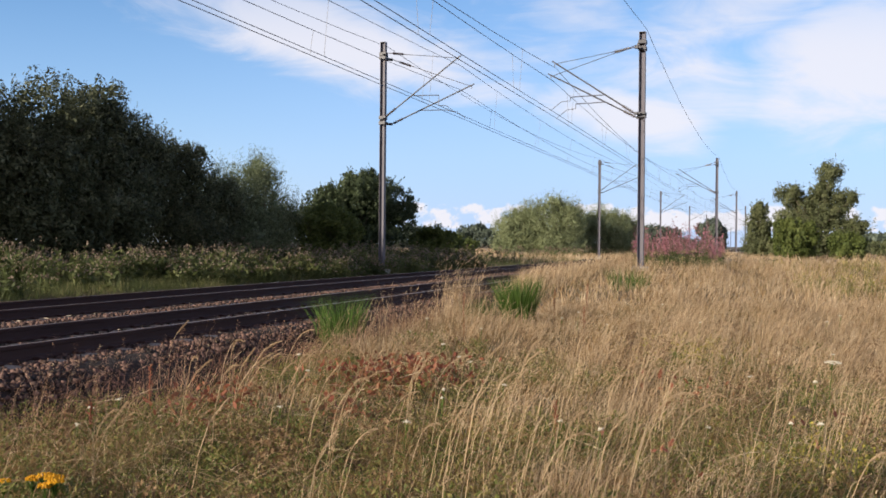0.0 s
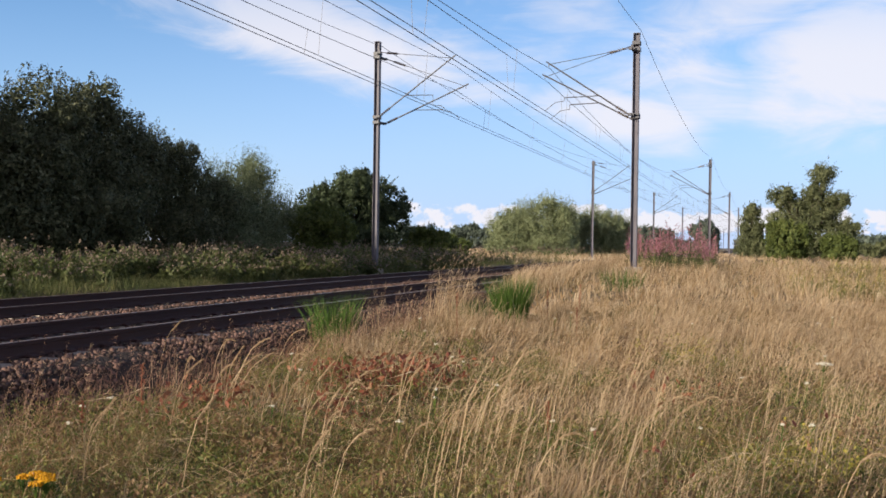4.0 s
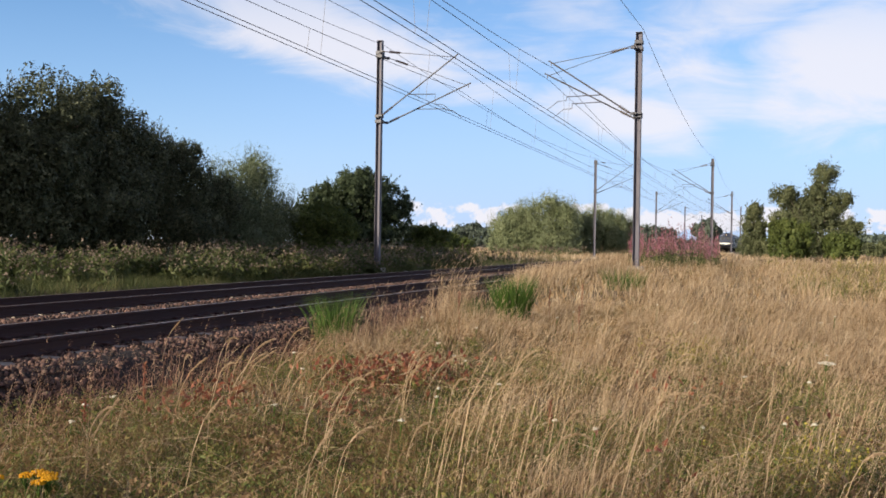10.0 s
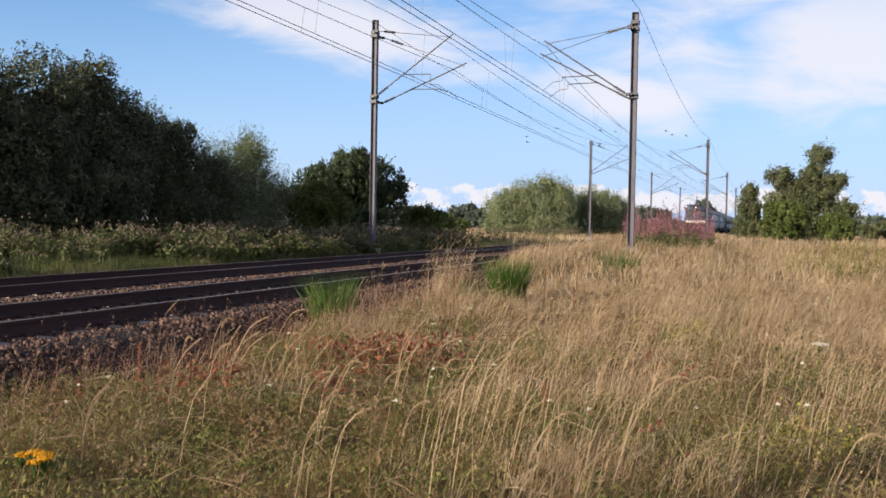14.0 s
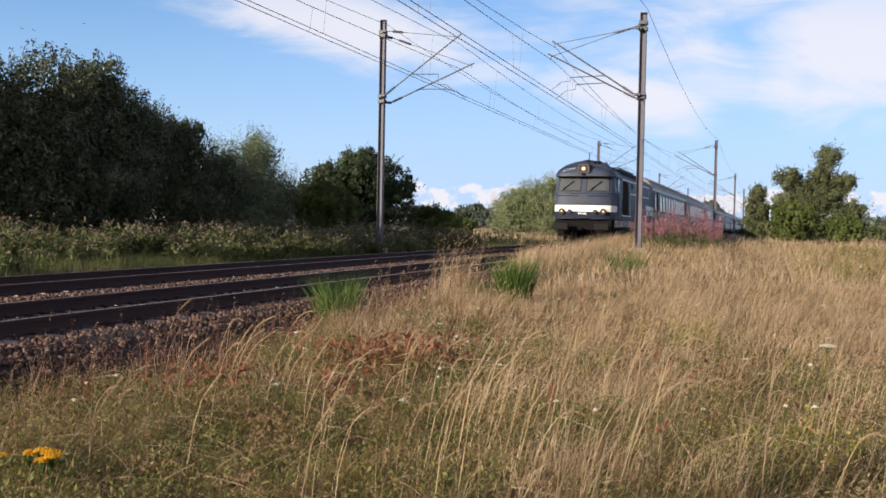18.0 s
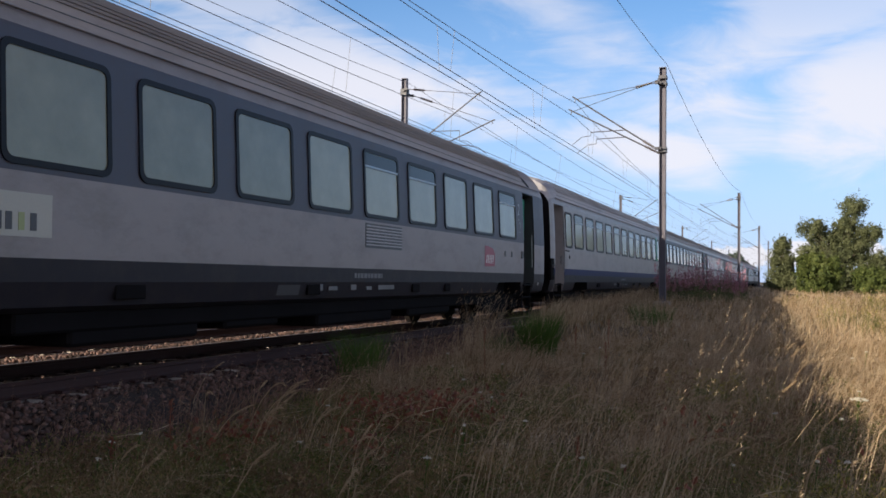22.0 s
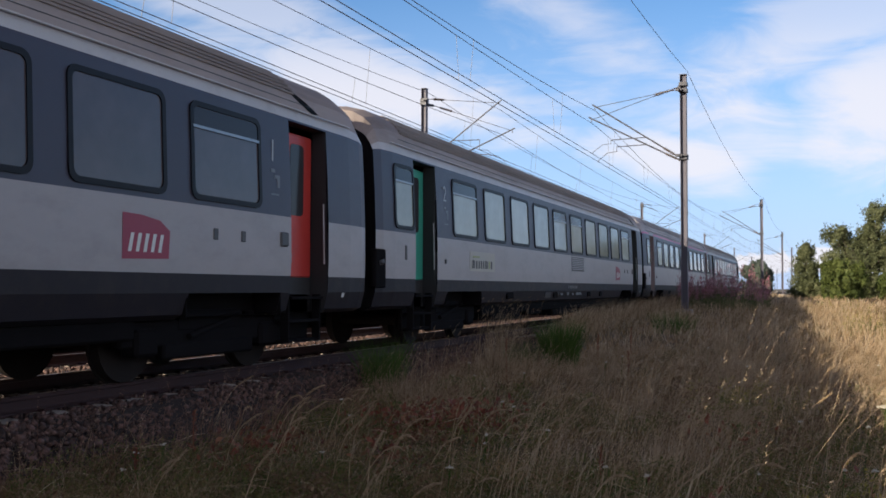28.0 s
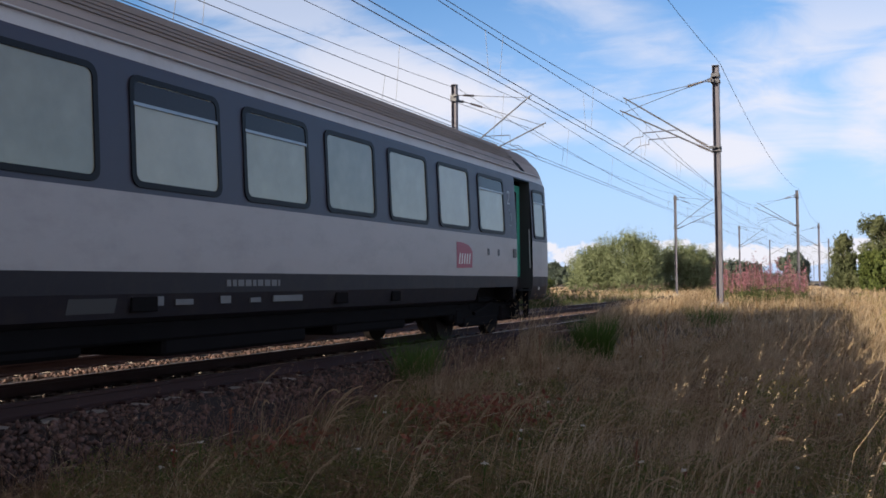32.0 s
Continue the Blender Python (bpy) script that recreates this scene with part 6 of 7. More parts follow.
def build_coach(k, kind, doors, door_mat, wins, win_w, small, vents, extra, label):
    """One coach, its front at y = 0. doors: two openings; wins: left edges of the windows; small: narrow windows."""
    liv = LIVERY[kind]
    coach = thing("passenger_coach", label, "railway coach", group="coaches of the train")
    m, mats = coach_body(doors, liv)
    part("body", m, mats, coach)
    # roof ribs and gutter
    for s in (1, -1):
        for z in (3.90, 3.96, 4.03, 4.10, 4.17, 4.24):
            x = side_x(z)
            part("roof_rib", Mesh().box(s * (x - 0.03), s * (x + 0.028), 1.5, 24.1, z - 0.012, z + 0.018), ROOF_SLATE if liv["roof"] is ROOF_GREY else ROOF_SOOT, coach)
        for z in (3.64, 3.77):
            x = side_x(z)
            part("roof_seam", Mesh().box(s * (x - 0.02), s * (x + 0.007), 1.3, 24.6, z - 0.005, z + 0.005), DARK_MARK, coach, "thin dark seam along the roof's edge")
    part("gutter", Mesh().box(1.325, 1.36, 0.8, 25.6, 3.625, 3.645, 0.006), PANEL_GREY if kind == "magenta" else liv["stripe"], coach)
    # doors set back in their openings
    for j, (d0, d1) in enumerate(doors):
        for flip in (False, True):
            at = pose(0, d0 + d1, 0, 0, 0, 180) if flip else pose(0, 0, 0)
            rec = Mesh()
            deep = 1.41 - {"silver": 0.46, "faded": 0.32}.get(kind, 0.29)
            for d in (d0, d1):
                rec.add([(1.33, d, 0.74), (1.40, d, 1.03), (1.345, d, 3.45), (deep - 0.02, d, 3.45), (deep - 0.02, d, 0.74)], [(0, 1, 2, 3, 4)])
            rec.add([(1.345, d0, 3.45), (1.345, d1, 3.45), (deep - 0.02, d1, 3.45), (deep - 0.02, d0, 3.45)], [(0, 1, 2, 3)])
            rec.add([(deep - 0.02, d0, 0.74), (deep - 0.02, d1, 0.74), (deep - 0.02, d1, 1.28), (deep - 0.02, d0, 1.28)], [(0, 1, 2, 3)])
            jam = part("doorway", rec, FADED_GREY if kind in ("silver", "magenta") else INSIDE, coach, at=at)
            leaf = part("door", Mesh().box(deep - 0.05, deep, d0 + 0.02, d1 - 0.02, 1.25, 3.36, 0.02), door_mat, coach, at=at)
            part("door_pane", Mesh().prism([((d0 + d1) / 2 + 0.08 + a, 2.68 + b) for a, b in rounded(d1 - d0 - 0.70, 1.05, 0.08)], "x", deep - 0.004, deep + 0.007), DARK_GLASS, leaf)
            for y in (d0 + 0.06, d1 - 0.06):
                part("handrail", Mesh().tube((1.37, y, 1.45), (1.35, y, 2.35), 0.014, n=6), CHROME, coach, at=at)
            stair = part("steps", Mesh().box(1.06, 1.10, d0 + 0.08, d1 - 0.08, 0.30, 1.0), UNDER, coach, at=at)
            for z, x in ((0.95, 1.36), (0.62, 1.32), (0.34, 1.28)):
                part("tread", Mesh().box(x - 0.24, x + 0.02, d0 + 0.1, d1 - 0.1, z - 0.02, z + 0.02, 0.006), UNDER, stair)
            for y in (d0 + 0.1, d1 - 0.1):
                part("stringer", Mesh().box(1.20, 1.33, y - 0.015, y + 0.015, 0.32, 1.0), UNDER, stair)
            if kind == "magenta":
                for a, b in ((d0 - 0.05, d0 + 0.012), (d1 - 0.012, d1 + 0.05)):
                    part("door_post", side_sheet([(a, 0), (b, 0), (b, 2.16), (a, 2.16)], 1.28, 0.008, 0.02), FADED_GREY, coach, "pale grey post beside the door", at=at)
                part("door_head", side_sheet([(d0 - 0.05, 0), (d1 + 0.05, 0), (d1 + 0.05, 0.10), (d0 - 0.05, 0.10)], 3.478, 0.006, 0.01), PANEL_GREY, coach, "pale grey panel over the door", at=at)
    # windows
    for flip in (False, True):
        for i, y in enumerate(wins):
            add_window(coach, y + win_w / 2, win_w, 2.14, 3.33, i in vents, FIRST_GLASS if k in (4, 5) else (DULL_GLASS if k < 3 else (PALE_GLASS if (i * 7 + k * 3) % 4 == 0 else GLASS)), flip)
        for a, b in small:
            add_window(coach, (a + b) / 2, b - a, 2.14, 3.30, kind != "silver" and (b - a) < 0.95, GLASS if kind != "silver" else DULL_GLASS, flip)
    # gangway ends
    for y0, y1 in ((-0.02, 0.21), (26.19, 26.38)):
        g = Mesh().box(-0.72, 0.72, y0, y1, 1.15, 3.5, 0.06)
        part("gangway", g, RUBBER, coach, "black rubber gangway")
    for y0, y1, s in ((-0.02, 0.2, 0), (26.2, 26.42, 1)):
        for x in (-0.875, 0.875):
            bx = Mesh()
            bx.tube((x, y0, 1.05), (x, y1, 1.05), 0.09, n=10)
            yy = y0 if s == 0 else y1
            bx.tube((x, yy - 0.02, 1.05), (x, yy + 0.02, 1.05), 0.22, n=14)
            part("buffer", bx, UNDER, coach)
    for y in (4.2, 22.35):
        build_bogie(coach, y)
    # dark inside of the cut-outs over the bogies, and the boxes under the floor
    for y0, y1 in ARCHES:
        for sgn in (1, -1):
            liner = Mesh().box(sgn * 0.90, sgn * 0.94, y0 - 0.02, y1 + 0.02, 0.72, 1.05)
            liner.box(sgn * 0.94, sgn * 1.385, y0 - 0.03, y0 - 0.005, 0.74, 1.04).box(sgn * 0.94, sgn * 1.385, y1 + 0.005, y1 + 0.03, 0.74, 1.04).box(sgn * 0.94, sgn * 1.39, y0, y1, 1.035, 1.06)
            part("wheel_arch", liner, UNDER, coach, "dark opening in the skirt over the bogie")
    # jumper recess at the front corner, slot at the end of the roof
    part("jumper_recess", Mesh().box(1.30, 1.404, 0.10, 0.50, 1.10, 1.76, 0.02), UNDER, coach, "black cable recess at the corner")
    part("jumper_plug", Mesh().tube((1.40, 0.30, 1.55), (1.43, 0.30, 1.50), 0.07, 0.05, n=10), DARK_MARK, coach)
    if kind != "silver":
        slot_poly = [(0.0, 0.30), (0.16, 0.30), (0.50, 0.17), (0.80, 0.03), (0.62, 0.0), (0.30, 0.14)]
        part("roof_slot", side_sheet(slot_poly, 3.66, 0.012, 0.02), GRILLE, coach, "black slot in the roof's edge", at=pose(0, 23.9, 0))
    part("end_mark", side_sheet([(0, 0), (0.08, 0), (0.08, 0.07), (0, 0.07)], 0.95, 0.006, 0.004), WHITE_MARK, coach, at=pose(0, 25.3, 0))
    part("grab_plate", Mesh().box(1.405, 1.425, 1.28, 1.36, 1.60, 1.86, 0.008), DARK_MARK, coach)
    part("underframe", Mesh().box(-1.18, 1.18, 6.1, 20.8, 0.50, 0.74, 0.03), UNDER, coach)
    for y0, y1, z in ((6.9, 9.2, 0.34), (9.8, 11.2, 0.40), (12.4, 15.4, 0.32), (16.2, 18.6, 0.36)):
        part("equipment_box", Mesh().box(-1.15, 1.15, y0, y1, z, 0.76, 0.04), UNDER, coach)
    for y0, y1 in ((7.3, 7.8), (11.6, 12.0), (15.8, 16.15), (17.6, 17.9)):
        part("skirt_hatch", Mesh().box(1.37, 1.4095, y0, y1, 0.84, 1.0, 0.01), UNDER, coach)
    extra(coach)
    return coach


VTU_DOORS, VTU_WINS = ((1.76, 2.83), (23.74, 24.83)), [3.68 + 1.975 * i for i in range(10)]
VSE_DOORS, VSE_WINS = ((0.62, 1.84), (24.80, 25.95)), [3.28 + 1.915 * i for i in range(11)]
SILVER_WINS = [3.35 + 1.86 * i for i in range(11)]


def common_marks(coach, cls="2"):
    for y in (3.27, 23.28):
        text_mark(coach, "class_number", cls, 0.44, y, 2.94, FADED_MARK, "pale painted class number", 0.85)
        for dy, z, w, h in ((-0.05, 2.66, 0.10, 0.05), (0.03, 2.58, 0.14, 0.05), (0.10, 2.46, 0.07, 0.13), (-0.06, 2.35, 0.2, 0.025)):
            flat_mark(coach, "lettering_bar", y + dy, y + dy + w, z, z + h, DIM_MARK)
    for y in (21.95, 22.55):
        part("side_lamp", Mesh().box(1.405, 1.425, y - 0.05, y + 0.05, 1.68, 1.82, 0.01), DARK_MARK, coach)
    part("tail_lamp", Mesh().box(1.40, 1.44, 23.45, 23.65, 1.66, 1.86, 0.02), DARK_MARK, coach)
    part("socket", Mesh().tube((1.40, 3.25, 1.62), (1.435, 3.25, 1.62), 0.045, n=10), DARK_MARK, coach)


def skirt_writing(coach, y):
    """Rows of small pale technical writing on the skirt, too small to read."""
    rng = random.Random(int(y * 10))
    mat = surface_cache("faded_skirt_lettering")
    yy = y
    for _ in range(9):
        w = rng.uniform(0.05, 0.13)
        part("lettering_bar", Mesh().box(1.403, 1.412, yy, yy + w, 1.10, 1.18), mat, coach)
        yy += w + 0.03
    for a, b in ((y - 1.6, 0.5), (y - 0.9, 0.3), (y - 0.1, 0.2), (y + 0.5, 0.22), (y + 1.0, 0.7)):
        part("lettering_bar", Mesh().box(1.385, 1.398, a, a + b, 0.90, 0.90 + rng.uniform(0.05, 0.1)), mat, coach)


def surface_cache(name):
    if name not in SHARED:
        SHARED[name] = surface(name, (0.15, 0.15, 0.155), 0.6, var=0.5)
    return SHARED[name]


def route_sign(coach, y):
    """A pale panel with one line of plain dark bars and a lime accent over it."""
    flat_mark(coach, "route_panel", y, y + 1.66, 1.46, 1.88, GREY_MARK, "pale panel with dark lettering")
    yy = y + 0.13
    for k, w in enumerate((0.045, 0.15, 0.13, 0.12, 0.13, 0.12, 0.045, 0.13, 0.12, 0.13)):
        flat_mark(coach, "lettering_bar", yy, yy + w * 0.62, 1.52, 1.69, LIME_DULL if k == 8 else DARK_MARK, "", 0.011)
        yy += w + 0.028
    flat_mark(coach, "accent", y + 0.16, y + 0.62, 1.75, 1.79, LIME_DULL, "faded lime green accent", 0.011)


def louvre(coach, y):
    part("vent_panel", side_sheet([(-0.02, -0.02), (1.57, -0.02), (1.57, 0.40), (-0.02, 0.40)], 1.64, 0.006, 0.004), DARK_MARK, coach, at=pose(0, y, 0))
    for i in range(7):
        part("louvre_slat", Mesh().box(1.41, 1.428, y, y + 1.55, 1.66 + 0.054 * i, 1.685 + 0.054 * i, 0.004), PANEL_GREY, coach)


def build_train():
    made = []

    def vtu(kind, door, label, cls="2", sign=False, vent=True, k=0):
        def extra(c):
            common_marks(c, cls)
            emblem(c, 20.66, 1.64, 0.92)
            skirt_writing(c, 13.2)
            flat_mark(c, "speed_plate", 10.75, 11.4, 0.84, 0.99, DARK_MARK, "small dark plate with pale border")
            if vent:
                louvre(c, 13.62)
            if sign:
                route_sign(c, 4.66)
        return build_coach(k, kind, VTU_DOORS, door, VTU_WINS, 1.52, (((0.84, 1.72),) if k != 8 else ()) + (((24.94, 25.80),) if k in (7, 8) else ()), (0, 5, 6, 9) if k % 2 else (0, 4, 5, 9), extra, label)

    def vse(kind, door, label, cls="2", k=0):
        def extra(c):
            emblem(c, 23.0 if kind == "silver" else 21.5, 1.80 if kind == "silver" else 1.68, 0.9)
            skirt_writing(c, 12.4)
            if kind == "silver":
                part("class_strip", side_sheet([(0, 0), (0.28, 0), (0.28, 1.26), (0, 1.26)], 2.15, 0.022, 0.02), DOOR_GREEN, c, "mint green strip with class number", at=pose(0, 23.45, 0))
                text_mark(c, "class_number", cls, 0.34, 23.59, 3.25, WHITE_MARK, "white class number", lift=0.026)
                part("grab_rail", Mesh().box(1.40, 1.44, 1.95, 2.45, 2.02, 2.07, 0.01), DARK_MARK, c)
            for y in (2.5, 24.2):
                part("socket", Mesh().tube((1.40, y, 1.84), (1.44, y, 1.84), 0.05, n=10), DARK_MARK, c)
        return build_coach(k, kind, VSE_DOORS, door, SILVER_WINS if kind == "silver" else VSE_WINS, 1.38, ((2.00, 2.96), (23.76, 24.70) if kind == "silver" else (23.96, 24.66)), tuple(range(11)), extra, label)

    made.append(vtu("worn", DOOR_GREEN, "dirty slate and grey coach with mint green doors behind the locomotive", sign=True, k=0))
    made.append(vtu("weathered", DOOR_GREEN, "dirty slate and grey coach with mint green doors and route panel", sign=True, k=1))
    made.append(vse("silver", DOOR_GREY, "silver-grey coach with a deep blue band", k=2))
    made.append(vse("faded", DOOR_GREEN, "faded two-tone grey compartment coach with mint green end doors", k=3))
    made.append(vtu("classic", DOOR_RED, "slate and pale grey first class coach with red doors", "1", vent=False, k=4))
    made.append(vtu("classic", DOOR_RED, "slate and pale grey first class coach with red doors and emblem", "1", k=5))
    made.append(vtu("classic", DOOR_GREEN, "slate and pale grey coach with mint green doors and route panel", sign=True, k=6))
    made.append(vtu("magenta", DOOR_CRIMSON, "coach with magenta roof stripe and crimson doors", vent=False, k=7))
    made.append(vtu("classic", DOOR_GREEN, "last slate and pale grey coach with mint green doors", sign=True, vent=False, k=8))
    return made


# ---- locomotive ----
LSIDE = [(1.02, 1.36), (1.10, 1.42), (1.41, 1.44), (1.62, 1.44), (2.20, 1.44), (3.00, 1.42), (3.52, 1.38), (3.66, 1.30), (3.92, 1.00), (4.12, 0.55), (4.22, 0.0)]


def loco_x(z):
    return float(np.interp(z, [a for a, b in LSIDE], [b for a, b in LSIDE]))


def build_loco():
    """The locomotive: front of the cab at y = -16.6, rear at y = -0.45."""
    lo = thing("diesel_locomotive", "faded slate blue diesel locomotive with white bands and lit headlamps", "locomotive")
    y0, y1 = -14.1, -0.45
    body = Mesh()
    n = len(LSIDE)
    for a, b in ((-16.16, y0), (y0, -8.0), (-8.0, y1)):
        for i in range(n - 1):
            z = (LSIDE[i][0] + LSIDE[i + 1][0]) / 2
            if a < y0 - 0.1 and z > 1.45:
                continue
            slot = 1 if 1.10 < z < 1.41 else (2 if z > 3.55 else (3 if z < 1.62 else 0))
            for s in (1, -1):
                q = [(LSIDE[i][1], a, LSIDE[i][0]), (LSIDE[i][1], b, LSIDE[i][0]), (LSIDE[i + 1][1], b, LSIDE[i + 1][0]), (LSIDE[i + 1][1], a, LSIDE[i + 1][0])]
                body.add([(x * s, y, zz) for x, y, zz in q], [(0, 1, 2, 3)], slot)
    loop = [(x, y1, z) for z, x in LSIDE] + [(-x, y1, z) for z, x in LSIDE[-2::-1]]
    body.add(loop, [tuple(range(len(loop)))], 0)
    part("body", body, (LOCO_BLUE, LOCO_DIRTY, LOCO_ROOF, LOCO_NAVY), lo)
    # cab: (height, front, half width of the flat face, half width of the cab), from the nose's lower edge to the roof
    levels = [(1.45, -16.60, 1.10, 1.40), (1.80, -16.68, 1.13, 1.42), (2.10, -16.69, 1.13, 1.42), (2.64, -16.66, 1.13, 1.42), (2.66, -16.70, 1.14, 1.44), (2.71, -16.70, 1.14, 1.44), (2.73, -16.56, 1.12, 1.415), (3.45, -16.28, 1.05, 1.37), (3.47, -16.58, 1.10, 1.42), (3.60, -16.57, 1.08, 1.41), (3.80, -16.44, 0.98, 1.30), (4.02, -16.14, 0.78, 1.05), (4.20, -15.66, 0.52, 0.70), (4.32, -14.9, 0.0, 0.0)]
    cab = Mesh()
    rows = []
    for z, yf, wf, wc in levels:
        roof_x = float(np.interp(z, [3.5, 3.66, 3.92, 4.12, 4.32], [1.40, 1.30, 1.00, 0.60, 0.0]))
        xb = wc if z < 3.46 else min(wc, roof_x + 0.02)
        rows.append([(0, yf - 0.06, z), (wf * 0.62, yf - 0.05, z), (wf, yf, z), (wf + (wc - wf) * 0.62, yf + 0.12, z), (wc, yf + 0.42, z), (wc if z < 3.46 else (wc + xb) / 2, -15.55, z), (xb if z > 3.46 else loco_x(z), y0, z)])
    for a in range(len(rows) - 1):
        zc = (levels[a][0] + levels[a + 1][0]) / 2
        for i in range(6):
            slot = 1 if 1.8 < zc < 2.10 and i < 5 else (2 if zc < 1.8 and i < 5 else 0)
            for s in (1, -1):
                q = [rows[a][i], rows[a][i + 1], rows[a + 1][i + 1], rows[a + 1][i]]
                cab.add([(x * s, y, z) for x, y, z in q], [(0, 1, 2, 3)], slot)
    cab_ob = part("cab", cab, (LOCO_BLUE, LOCO_WHITE, LOCO_NAVY), lo, smooth=True)

    def front_y(x, z):
        yf, wf, wc = (float(np.interp(z, [l[0] for l in levels], [l[q] for l in levels])) for q in (1, 2, 3))
        return yf + float(np.interp(abs(x), [0, wf * 0.62, wf, wf + (wc - wf) * 0.62, wc], [-0.06, -0.05, 0, 0.12, 0.42]))

    def on_front(x0, x1, z0, z1, lift, depth, top=0.0, cols=6):
        """A plate laid on the front between two places across and two heights; top: drawn in at the upper outer corner."""
        m, v = Mesh(), []
        for d in (0.0, depth):
            for z, inset in ((z0, 0.0), (z1, top)):
                for c in range(cols + 1):
                    x = x0 + (x1 - inset * (1 if x1 > 0 else -1) - x0) * c / cols
                    v.append((x, front_y(x, z) - lift + d, z))
        w = cols + 1
        f = [(c, c + 1, w + c + 1, w + c) for c in range(cols)]
        rim = list(range(w)) + list(range(2 * w - 1, w - 1, -1))
        f += [(a, b, b + 2 * w, a + 2 * w) for a, b in zip(rim, rim[1:] + rim[:1])]
        return m.add(v, f)

    for s in (-1, 1):
        w = part("windscreen_frame", on_front(s * 0.11, s * 1.24, 2.755, 3.435, 0.012, 0.04, 0.06), RUBBER, cab_ob)
        part("windscreen", on_front(s * 0.15, s * 1.20, 2.79, 3.40, 0.020, 0.012, 0.06), WINDSCREEN, w, "pale reflecting windscreen")
        wip = Mesh()
        p, q = (s * 0.66 - 0.30, 2.84), (s * 0.66 + 0.18, 3.24)
        wip.tube((p[0], front_y(*p) - 0.06, p[1]), (q[0], front_y(*q) - 0.06, q[1]), 0.012, 0.026, n=6)
        wip.tube((p[0] - 0.02, front_y(*p) - 0.05, p[1] - 0.02), (p[0] + 0.12, front_y(*p) - 0.06, p[1] + 0.12), 0.035, n=6)
        part("wiper", wip, RUBBER, w)
        # corner pane and the window over the cab door
        part("corner_window", Mesh().add([(s * 1.405, -15.98, 2.80), (s * 1.416, -15.62, 2.80), (s * 1.385, -15.62, 3.38), (s * 1.375, -15.88, 3.38)], [(0, 1, 2, 3)]), WINDSCREEN, cab_ob)
        side_win = part("cab_window_frame", Mesh().box(s * 1.37, s * 1.43, -15.52, -14.72, 2.72, 3.44, 0.02), RUBBER, cab_ob)
        part("cab_window", Mesh().box(s * 1.42, s * 1.436, -15.44, -14.86, 2.79, 3.38, 0.01), DARK_GLASS, side_win)
        part("band_tip", Mesh().add([(s * 1.428, -15.56, 1.80), (s * 1.43, -15.40, 1.95), (s * 1.428, -15.56, 2.10), (s * 1.424, -15.60, 2.10), (s * 1.424, -15.60, 1.80)], [(0, 1, 2, 3, 4)]), LOCO_WHITE, cab_ob)
        for x, r in ((s * 0.98, 0.135), (s * 0.60, 0.09)):
            yy = front_y(x, 1.81)
            lamp = part("headlamp", Mesh().tube((x, yy + 0.03, 1.81), (x, yy - 0.09, 1.81), r, r * 1.03, n=18), BRASS, cab_ob, "round lamp with a worn metal rim", smooth=True)
            part("lens", Mesh().tube((x, yy - 0.085, 1.81), (x, yy - 0.11, 1.81), r * 0.84, r * 0.6, n=18), LENS, lamp)
            if r > 0.1:
                part("bulb", Mesh().tube((x, yy - 0.108, 1.81), (x, yy - 0.118, 1.81), 0.05, 0.03, n=12), LAMP_WARM, lamp, "small lit bulb")
        # long handrail under the windscreen, hooks on the nose
        rail = Mesh().sweep([(s * 0.22, front_y(0.22, 2.56) - 0.02, 2.56), (s * 0.26, front_y(0.26, 2.56) - 0.08, 2.56), (s * 0.8, front_y(0.8, 2.56) - 0.08, 2.56), (s * 1.18, front_y(1.18, 2.56) - 0.10, 2.56), (s * 1.36, front_y(1.3, 2.56) - 0.06, 2.56)], 0.014)
        part("handrail", rail, LOCO_ROOF, cab_ob)
        part("foot_bracket", on_front(s * 0.45, s * 1.0, 1.455, 1.50, 0.06, 0.05), LOCO_ROOF, cab_ob)
        # buffers
        bf = part("buffer", Mesh().tube((s * 0.93, -16.45, 1.10), (s * 0.93, -16.95, 1.10), 0.13, n=14), UNDER, lo, smooth=True)
        part("buffer_head", Mesh().box(s * 0.95 - 0.37, s * 0.95 + 0.37, -17.05, -16.93, 0.91, 1.29, 0.058), BUFFER, bf, "scuffed dark buffer plate", smooth=True)
        st = Mesh()
        for z in (0.36, 0.66, 0.96):
            st.box(s * 1.38 - 0.12, s * 1.38 + 0.10, -15.35, -14.65, z - 0.02, z + 0.02, 0.006)
        for y in (-15.34, -14.66):
            st.box(s * 1.44 - 0.02, s * 1.44, y - 0.02, y + 0.02, 0.34, 1.05)
        part("steps", st, UNDER, lo)
        part("corner_step", Mesh().sweep([(s * 1.25, -16.3, 0.95), (s * 1.27, -16.3, 0.40), (s * 1.27, -15.9, 0.40), (s * 1.25, -15.9, 0.95)], 0.022).box(s * 1.27 - 0.10, s * 1.27 + 0.02, -16.3, -15.9, 0.38, 0.41), UNDER, lo)
        # cab door with handrails
        part("cab_door", Mesh().box(s * 1.40, s * 1.447, -15.34, -14.58, 1.68, 2.70, 0.02), LOCO_BLUE, lo)
        for y, z0, z1 in ((-15.46, 1.25, 2.72), (-14.46, 1.25, 2.72), (-1.62, 1.22, 3.2), (-0.85, 1.22, 3.4)):
            hr = Mesh().sweep([(s * 1.42, y, z0), (s * 1.49, y, z0 + 0.04), (s * 1.49, y, z1 - 0.04), (s * 1.42, y, z1)], 0.016)
            part("handrail", hr, LOCO_ROOF, lo)
    # brow over the windscreen, lamp box and horn
    brow = Mesh()
